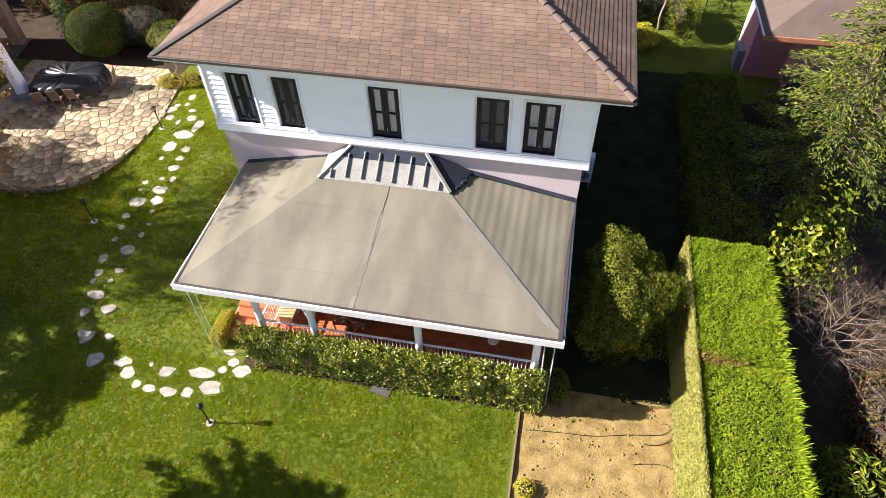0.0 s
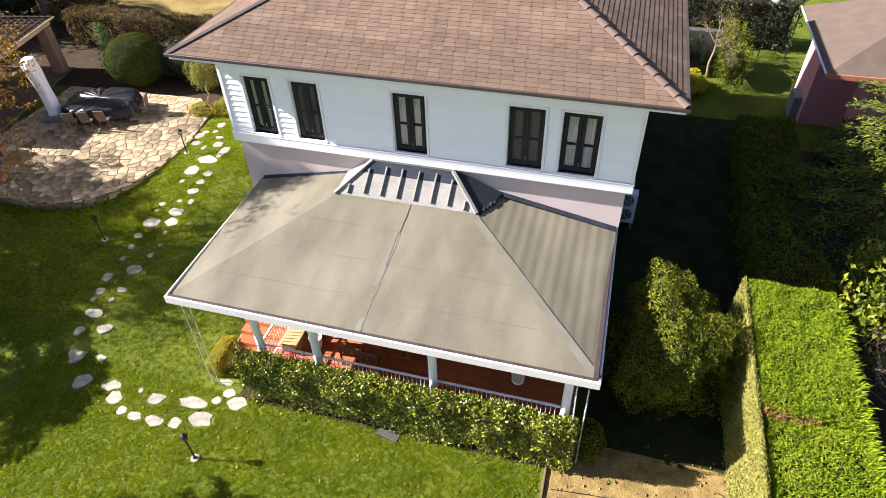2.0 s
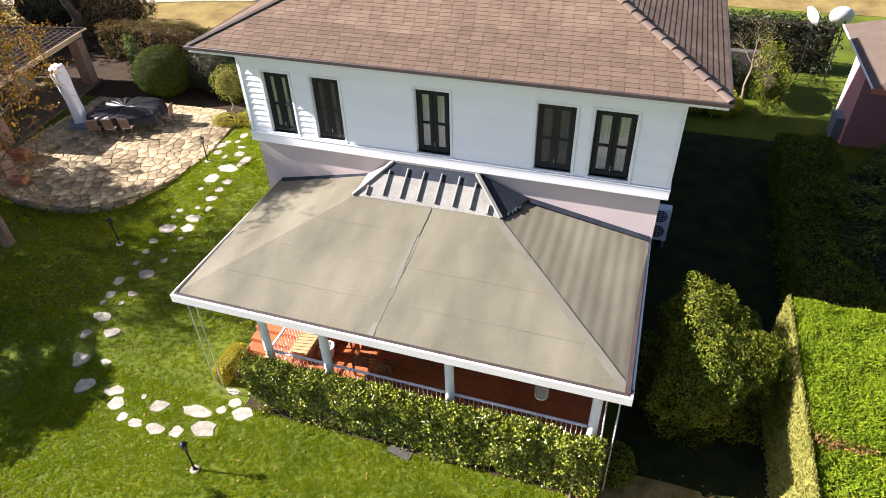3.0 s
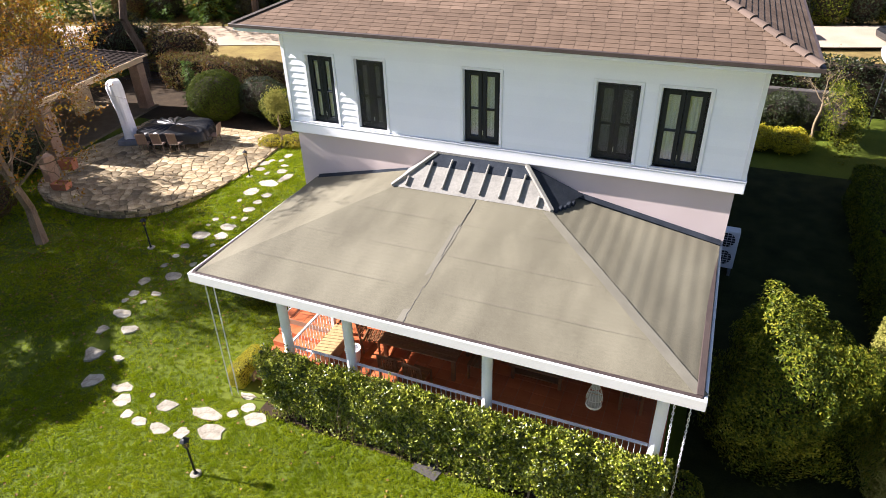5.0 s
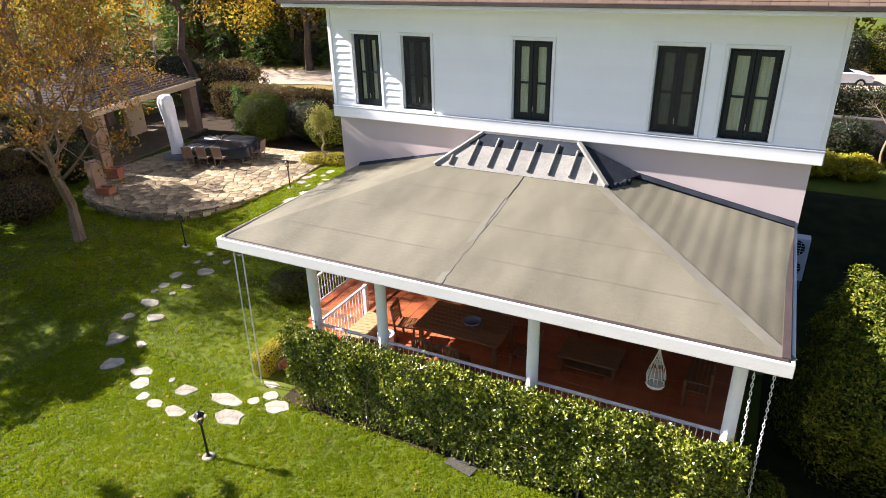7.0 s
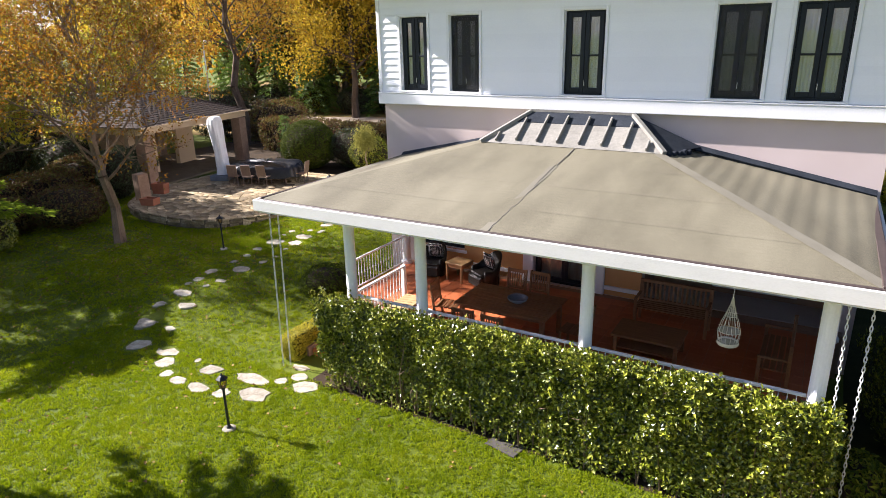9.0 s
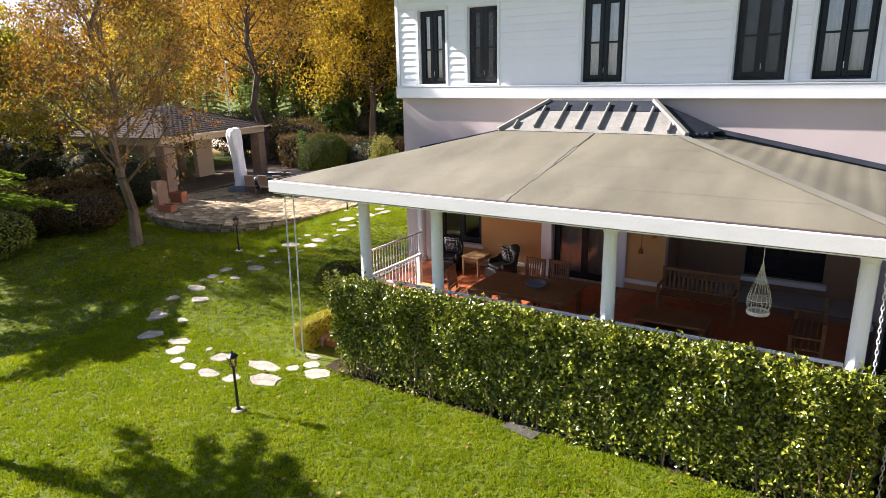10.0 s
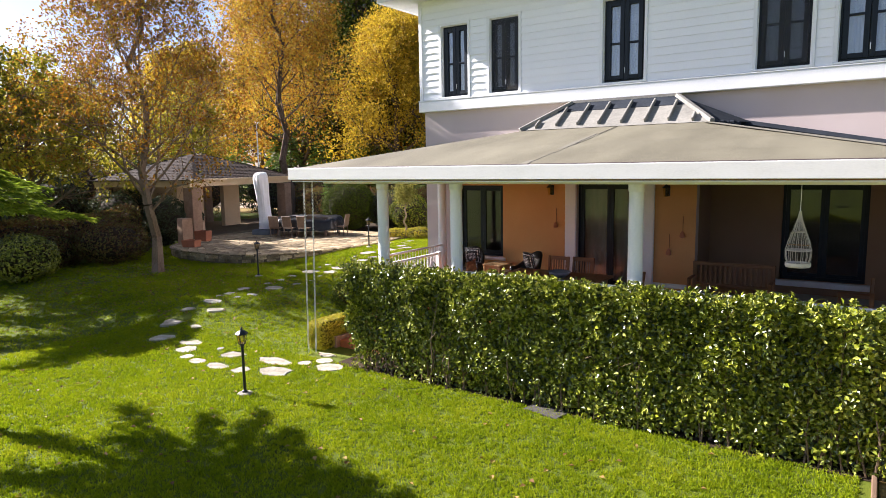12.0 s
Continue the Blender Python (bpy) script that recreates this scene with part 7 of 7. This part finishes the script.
def neighbour_house():
    h = thing("neighbour_house", (12.4, 27.3, 0.4), "pink rendered neighbouring house with a tan shingle roof", "house")
    def block(x0, x1, y0, y1, z, o, rise):
        # a deep porch is cut out of the near corner
        xr, yr = x0 + 1.7, y0 + 3.0
        for a in ((x0, x0 + 0.25, yr, y1), (x0 + 0.25, xr + 0.25, yr, yr + 0.25), (xr, xr + 0.25, y0, yr), (x1 - 0.25, x1, y0, y1), (xr + 0.25, x1 - 0.25, y0, y0 + 0.25), (x0 + 0.25, x1 - 0.25, y1 - 0.25, y1)):
            bm = bmesh.new()
            box(bm, *a, -0.5, z)
            part("wall", bm, M_PINK, h, "pink rendered wall")
        bm = bmesh.new()
        xm = (x0 + x1) / 2
        w = (x1 - x0) / 2 + o
        c = [(x0 - o, y0 - o, z), (x1 + o, y0 - o, z), (x1 + o, y1 + o, z), (x0 - o, y1 + o, z)]
        t = [(xm, y0 - o + w * 0.9, z + rise), (xm, max(y0 - o + w * 0.9 + 0.1, y1 + o - w * 0.9), z + rise)]
        vs = [bm.verts.new(p) for p in c + t]
        for f in ((0, 1, 4), (1, 2, 5, 4), (2, 3, 5), (3, 0, 4, 5), (3, 2, 1, 0)):
            bm.faces.new([vs[i] for i in f])
        part("roof", bm, M_TANROOF, h, "tan shingle hip roof")
        for a in ((x0 - o - 0.05, x1 + o + 0.05, y0 - o - 0.05, y0 - o), (x0 - o - 0.05, x0 - o, y0 - o, y1 + o)):
            bm = bmesh.new()
            box(bm, *a, z - (0.18 if a[3] - a[2] < 0.1 else 0.05), z + 0.02, 0.01)
            part("eaves_board", bm, M_TERRA if a[3] - a[2] < 0.1 else M_TRIM, h)
    block(-3.5, 4.0, -1.2, 3.8, 4.2, 0.75, 1.9)
    bm = bmesh.new()
    box(bm, -3.54, -3.4, 3.76, 3.9, 0, 4.1)
    part("corner_trim", bm, M_TRIM, h, "white corner trim")
    bm = bmesh.new()
    box(bm, -3.85, -3.5, 2.2, 3.1, 0.0, 1.1, 0.02)
    part("meter_cabinet", bm, M_CONC, h, "grey cabinet on the wall")


neighbour_house()


def dish(x, y, z, az, r):
    g = thing("satellite_dish", (x, y, z), "white satellite dish on a thin dark mast", "satellite dish", "satellite dishes")
    bm = bmesh.new()
    m = Matrix.Rotation(radians(az), 4, "Z") @ Matrix.Rotation(radians(62), 4, "X")
    prev = None
    for k in range(6):
        rr = r * k / 5
        row = [bm.verts.new(m @ Vector((rr * math.cos(t), rr * math.sin(t) * 1.1, 0.35 * rr * rr / r))) for t in [2 * math.pi * i / 24 for i in range(24)]]
        if prev:
            for i in range(24):
                bm.faces.new((prev[i], prev[(i + 1) % 24], row[(i + 1) % 24], row[i]))
        prev = row
    bmesh.ops.remove_doubles(bm, verts=bm.verts, dist=0.0005)
    ob = part("reflector", bm, M_TRIM, g, smooth=True)
    mod = ob.modifiers.new("thick", "SOLIDIFY")
    mod.thickness = 0.015
    bm = bmesh.new()
    a, b = m @ Vector((0, -r, 0.1)), m @ Vector((0, 0, r * 0.95))
    tube(bm, a, b, 0.012, seg=6)
    tube(bm, b, b + (b - a).normalized() * 0.08, 0.03, seg=8)
    part("feed_arm", bm, M_STEEL, g)
    bm = bmesh.new()
    tube(bm, (0, 0, 0), (0.25, 0.1, -0.1), 0.02, seg=6)
    tube(bm, (0.25, 0.1, -0.1), (0.25, 0.1, ground_z(x, y) - z), 0.03, seg=8)
    part("mast", bm, M_BLACK, g)


dish(8.85, 35.6, 3.65, 170, 0.52)
dish(7.55, 35.5, 3.6, 120, 0.48)

bm = bmesh.new()
box(bm, 1.15, 6.4, 34.0, 34.4, 0.2, 2.3, 0.03)
tagged(part("garden_wall", bm, M_WALLSTONE), "dark rubble stone wall behind the garden", "wall", kind="structure")
hedge_run("boundary_hedge", -9.5, 9.3, 36.4, 37.7, 2.6, 91, L_DARK, "green boundary hedge behind the stone wall", 14000, 0.14, 0.55, 0.3, 0.3, group="boundary hedges")
for k_, (x_, y_, rx, ry, rz) in enumerate([(2.59, 30.95, 1.0, 0.8, 0.5), (4.12, 31.11, 0.9, 0.9, 0.45), (6.11, 32.71, 0.7, 2.9, 1.25), (1.71, 32.70, 0.9, 0.8, 0.8), (3.74, 33.20, 1.2, 0.7, 0.95)]):
    shrub((x_, y_, ground_z(x_, y_)), rx, ry, rz, 92 + k_, (L_YELLOW, L_YELLOW, L_BUSH, L_DARK, L_DARK)[k_], ("sunlit yellow-green garden shrub behind the house", "dark green shrub before the rubble wall")[k_ > 2], 4500, 0.11, group="back garden shrubs", rough=0.45, clip=0.3)
tree((5.19, 32.75, 0.50), 3.6, 0.08, 97, L_BUSH, "small bare garden tree behind the house", bare=0.5, limbs=10, leaves=250, leaf=0.08, spread=0.45, depth=1, bark=M_TWIG)


def car(x, y, turn, paint, label):
    c = thing("car", (x, y, 0.57), label, "car", "parked cars", turn=turn)
    # side profile, pulled across the width with a narrowing cabin
    low = [(-2.1, 0.45), (-2.15, 0.75), (-1.95, 0.92), (-1.1, 1.0), (-0.2, 1.02), (1.0, 1.0), (1.9, 0.85), (2.15, 0.65), (2.12, 0.38), (-2.05, 0.32)]
    bm = bmesh.new()
    rows = []
    for yy, k in ((-0.88, 0.96), (-0.78, 1.0), (0.78, 1.0), (0.88, 0.96)):
        rows.append([bm.verts.new((px * k, yy, pz if abs(yy) < 0.8 else 0.35 + (pz - 0.35) * 0.93)) for px, pz in low])
    for a, b in zip(rows, rows[1:]):
        for i in range(len(low)):
            bm.faces.new((a[i], a[(i + 1) % len(low)], b[(i + 1) % len(low)], b[i]))
    bm.faces.new(rows[0])
    bm.faces.new(rows[-1][::-1])
    part("body", bm, paint, c, smooth=False)
    bm = bmesh.new()
    cab = [(-1.75, 0.97), (-1.1, 1.40), (0.15, 1.45), (0.95, 1.0)]
    a = [bm.verts.new((px, -0.76 if pz < 1.2 else -0.60, pz)) for px, pz in cab]
    b = [bm.verts.new((px, 0.76 if pz < 1.2 else 0.60, pz)) for px, pz in cab]
    for i in range(4):
        bm.faces.new((a[i], a[(i + 1) % 4], b[(i + 1) % 4], b[i]))
    bm.faces.new(a)
    bm.faces.new(b[::-1])
    part("glasshouse", bm, M_ANTHRA, c, "dark tinted windows")
    bm = bmesh.new()
    box(bm, -1.08, 0.14, -0.6, 0.6, 1.41, 1.47, 0.02)
    part("roof_panel", bm, paint, c)
    for px in (-1.35, 1.35):
        for yy in (-0.82, 0.82):
            bm = bmesh.new()
            tube(bm, (px, yy - 0.1, 0.31), (px, yy + 0.1, 0.31), 0.31, seg=20)
            w = part("wheel", bm, M_RUBBER, c)
            bm = bmesh.new()
            tube(bm, (px, yy - 0.11, 0.31), (px, yy + 0.11, 0.31), 0.19, seg=16)
            part("rim", bm, M_STEEL, w)


car(4.08, 51.33, 14, M_CARWHITE, "white saloon car parked on the dirt road")
car(12.28, 52.59, 14, M_CARDARK, "black car parked on the dirt road")
car(-33.94, 14.91, 70, M_BLUE, "blue car half hidden behind the hedge")

for k_ in range(9):
    shrub((2 + k_ * 2.4 + rw.uniform(-0.5, 0.5), 55.5 + k_ * 0.7, 0.55), 1.5, 1.1, rw.uniform(1.0, 1.8), 110 + k_, rw.choice((L_BUSH, L_DARK, L_RUSSET)), "roadside shrub behind the parked cars", 2500, 0.18, group="far roadside shrubs")
for k_ in range(12):
    copy_thing(wood[k_ % 4], pose(-14 + k_ * 4.6, 66 + rw.uniform(-4, 8), 0.6, 0, 0, rw.uniform(0, 360)))

# ---- grass and fallen leaves ----


def clear_of_stones(x, y):
    ok = np.ones(len(x), bool)
    for sx, sy, a, b in ALL_STONES:
        ok &= ((x - sx) / a) ** 2 + ((y - sy) / b) ** 2 > 0.95
    ok &= ~((x > -9.3) & (y > 10.95) & (x < 1.5))
    ok &= ~((x > -8.1) & (y > 10.15))
    ok &= ~((x > 0.5) & (y > 2))
    ok &= ~(np.abs((x + 21.0) / 4.3) ** 2.7 + np.abs(np.minimum(0, y - 21.45) / 5.6) ** 2.7 < 1.0)          # the patio
    return ok


def grass(name, x0, x1, y0, y1, n, h, seed):
    rng = np.random.default_rng(seed)
    c = n // 9                            # tufts
    i = rng.integers(0, c, n)
    x, y = rng.uniform(x0, x1, c)[i] + rng.normal(0, 0.032, n), rng.uniform(y0, y1, c)[i] + rng.normal(0, 0.032, n)
    k = clear_of_stones(x, y)
    x, y = x[k], y[k]
    z = np.array([ground_z(a, b) for a, b in zip(x, y)])
    m = len(x)
    ax = np.stack([rng.normal(0, 0.55, m), rng.normal(0, 0.55, m), np.full(m, 1.0)], 1)
    ob = link_mesh(name, leaves_mesh(name, np.stack([x, y, z - 0.005], 1), ax, rng.normal(0, 1, (m, 3)), h * rng.uniform(0.6, 1.4, m), 0.014, 0.1), M_GRASS)
    tagged(ob, "short green lawn grass blades", "grass", kind="stuff")


grass("grass", -15, 0.62, 3.0, 10.2, 330000, 0.052, 1)
grass("grass", -20, -9.3, 10.2, 24, 170000, 0.058, 2)
grass("grass", -26, -14, 15.0, 19.5, 60000, 0.07, 4)
grass("grass", -17.2, -9.9, 19.5, 28.0, 60000, 0.07, 7)
grass("grass", 1.7, 9.0, 28.3, 34, 40000, 0.08, 5)
grass("grass", -8, 14, 37.6, 46, 30000, 0.12, 9)
grass("grass", 0.7, 5.3, 2.0, 13.0, 9000, 0.07, 6)
grass("grass", -25, -15, 2.5, 16.3, 90000, 0.06, 3)

rng_f = np.random.default_rng(8)
fx, fy = np.concatenate([rng_f.normal(-18.0, 3.5, 1500), rng_f.uniform(-15, 0.5, 160)]), np.concatenate([rng_f.normal(14, 3.2, 1500), rng_f.uniform(4, 10, 160)])
fk = clear_of_stones(fx, fy)
fx, fy = fx[fk], fy[fk]
fz = np.array([ground_z(a, b) + 0.035 for a, b in zip(fx, fy)])
tagged(link_mesh("fallen_leaves", leaves_mesh("fallen_leaves", np.stack([fx, fy, fz], 1), rng_f.normal(0, 1, (len(fx), 3)) * [1, 1, 0.15], np.tile([[0, 0, 1.0]], (len(fx), 1)) + rng_f.normal(0, 0.2, (len(fx), 3)), 0.09, 0.07), L_FALLEN), "scattered fallen autumn leaves on the lawn", "leaves", kind="stuff")

# clods and pebbles on the bare strip
rng_c = np.random.default_rng(44)
n_c = 420
cx_, cy_, cr_ = rng_c.uniform(0.8, 5.2, n_c), rng_c.uniform(4.0, 11.5, n_c), rng_c.uniform(0.012, 0.05, n_c) ** 1.0
octa = np.array([(1, 0, 0), (0, 1, 0), (-1, 0, 0), (0, -1, 0), (0, 0, 0.7), (0, 0, -0.7)], float)
faces = np.array([(0, 1, 4), (1, 2, 4), (2, 3, 4), (3, 0, 4), (1, 0, 5), (2, 1, 5), (3, 2, 5), (0, 3, 5)])
cv = (octa[None] * rng_c.uniform(0.6, 1.3, (n_c, 6, 1))) * cr_[:, None, None] + np.stack([cx_, cy_, np.full(n_c, 0.035)], 1)[:, None, :]
cf = faces[None] + (np.arange(n_c) * 6)[:, None, None]
tagged(link_mesh("soil_clods", mesh_from("soil_clods", cv.reshape(-1, 3), cf.reshape(-1, 3)), M_SOIL), "dry clods and pebbles on the bare soil", "soil", kind="stuff")

# ---- roof shingles ----


def shingle_mesh(w, e):
    """One tab lying in its own plane: x along the course, y up the slope, thicker at the foot."""
    bm = bmesh.new()
    vs = [bm.verts.new(p) for p in ((-w / 2, 0, 0.004), (w / 2, 0, 0.004), (w / 2, e * 1.3, 0.001), (-w / 2, e * 1.3, 0.001), (-w / 2, 0, 0.017), (w / 2, 0, 0.017), (w / 2, e * 1.3, 0.005), (-w / 2, e * 1.3, 0.005))]
    for f in ((0, 3, 2, 1), (4, 5, 6, 7), (0, 1, 5, 4), (1, 2, 6, 5), (2, 3, 7, 6), (3, 0, 4, 7)):
        bm.faces.new([vs[i] for i in f])
    me = bpy.data.meshes.new("shingle")
    bm.to_mesh(me)
    bm.free()
    me.materials.append(M_SHINGLE)
    return me


def shingle_roof():
    cx, cy, half, zt, r0, r1 = ROOF
    w, e = 0.30, 0.142
    me = shingle_mesh(w - 0.008, e)
    base = np.array([v.co[:] for v in me.vertices])
    quads = np.array([p.vertices[:] for p in me.polygons])
    vs, fs, nv, singles = [], [], 0, 0
    cosp = 1 / math.sqrt(1 + PITCH ** 2)
    # origin of the eave line, its direction, the way uphill in plan, length, ridge cut
    sides = [((EX0, EY0), (1, 0), (0, 1), EX1 - EX0), ((EX1, EY0), (0, 1), (-1, 0), EY1 - EY0), ((EX0, EY1), (0, -1), (1, 0), EY1 - EY0), ((EX1, EY1), (-1, 0), (0, -1), EX1 - EX0)]
    rng = random.Random(3)
    for si, (o, u, v, ln) in enumerate(sides):
        rows = int(half / (e * cosp))
        for j in range(rows):
            run = j * e * cosp                   # plan distance from the eave
            a, b = run + 0.10, ln - run - 0.10
            if b - a < 0.3:
                break
            s = a + (0.15 if j % 2 else 0.0) + rng.uniform(-0.03, 0.03) - 0.15
            while s < b:
                s0, s1 = max(a, s), min(b, s + w)
                s += w
                if s1 - s0 < 0.05:
                    continue
                k = (s1 - s0) / w
                mid = (s0 + s1) / 2
                ux, vx = Vector((u[0], u[1], 0)), Vector((v[0] * cosp, v[1] * cosp, PITCH * cosp))
                p = Vector((o[0] + u[0] * mid + v[0] * run, o[1] + u[1] * mid + v[1] * run, Z_ROOF + 0.005 + PITCH * run))
                m = Matrix((ux * k, vx, ux.cross(vx))).transposed().to_4x4()
                m.translation = p
                if si == 0 and j < 9 and singles < 300 and -9.5 < p.x < 1.4:
                    ob = new("shingle", me)
                    ob.parent = house
                    ob.matrix_basis = Matrix.Translation(-HO) @ m
                    singles += 1
                else:
                    mm = np.array(m)
                    vs.append(base @ mm[:3, :3].T + mm[:3, 3] - np.array(HO))
                    fs.append(quads + nv)
                    nv += len(base)
    tagged(link_mesh("shingles", mesh_from("shingles", np.concatenate(vs), np.concatenate(fs)), M_SHINGLE, house, "brown asphalt shingle courses"), kind="stuff")
    # half-round caps up the right hip, flat metal band up the left hip
    for x0, sx, kind in ((EX1, -1, "cap"), (EX0, 1, "band")):
        a, b = Vector((x0, EY0, Z_ROOF + 0.02)), Vector((cx, r0, zt + 0.02))
        d = b - a
        if kind == "cap":
            n = int(d.length / 0.36)
            cap_me = None
            for i in range(n):
                p = a + d * (i / n)
                q = d.to_track_quat("Y", "Z").to_matrix().to_4x4()
                if cap_me is None:
                    bm = bmesh.new()
                    rings = []
                    for yy, r in ((0, 0.105), (0.40, 0.085)):
                        rings.append([bm.verts.new((r * math.cos(t), yy, 0.75 * r * math.sin(t) + (0.02 if yy == 0 else 0.0))) for t in [math.pi * k / 8 for k in range(9)]])
                        rings.append([bm.verts.new(((r - 0.02) * math.cos(t), yy, 0.75 * (r - 0.02) * math.sin(t) + (0.02 if yy == 0 else 0.0))) for t in [math.pi * k / 8 for k in range(9)]])
                    for k in range(8):
                        bm.faces.new((rings[0][k], rings[0][k + 1], rings[2][k + 1], rings[2][k]))
                        bm.faces.new((rings[0][k], rings[1][k], rings[1][k + 1], rings[0][k + 1]))
                    ob = part("ridge_cap", bm, M_CAP, house, "rounded brown ridge cap")
                    cap_me = ob.data
                else:
                    ob = new("ridge_cap", cap_me)
                    ob.parent = house
                ob.matrix_basis = Matrix.Translation(p - HO + Vector((0, 0, 0.0))) @ q
        else:
            bm = bmesh.new()
            q = d.to_track_quat("Y", "Z").to_matrix().to_4x4()
            q.translation = a - HO
            for s in (-1, 1):
                vsx = [bm.verts.new(q @ Vector(p)) for p in ((0, 0, 0.035), (s * 0.10, 0, 0.012), (s * 0.10, d.length, 0.012), (0, d.length, 0.035))]
                bm.faces.new(vsx)
            part("hip_flashing", bm, M_HIP, house, "flat brown hip flashing")


shingle_roof()
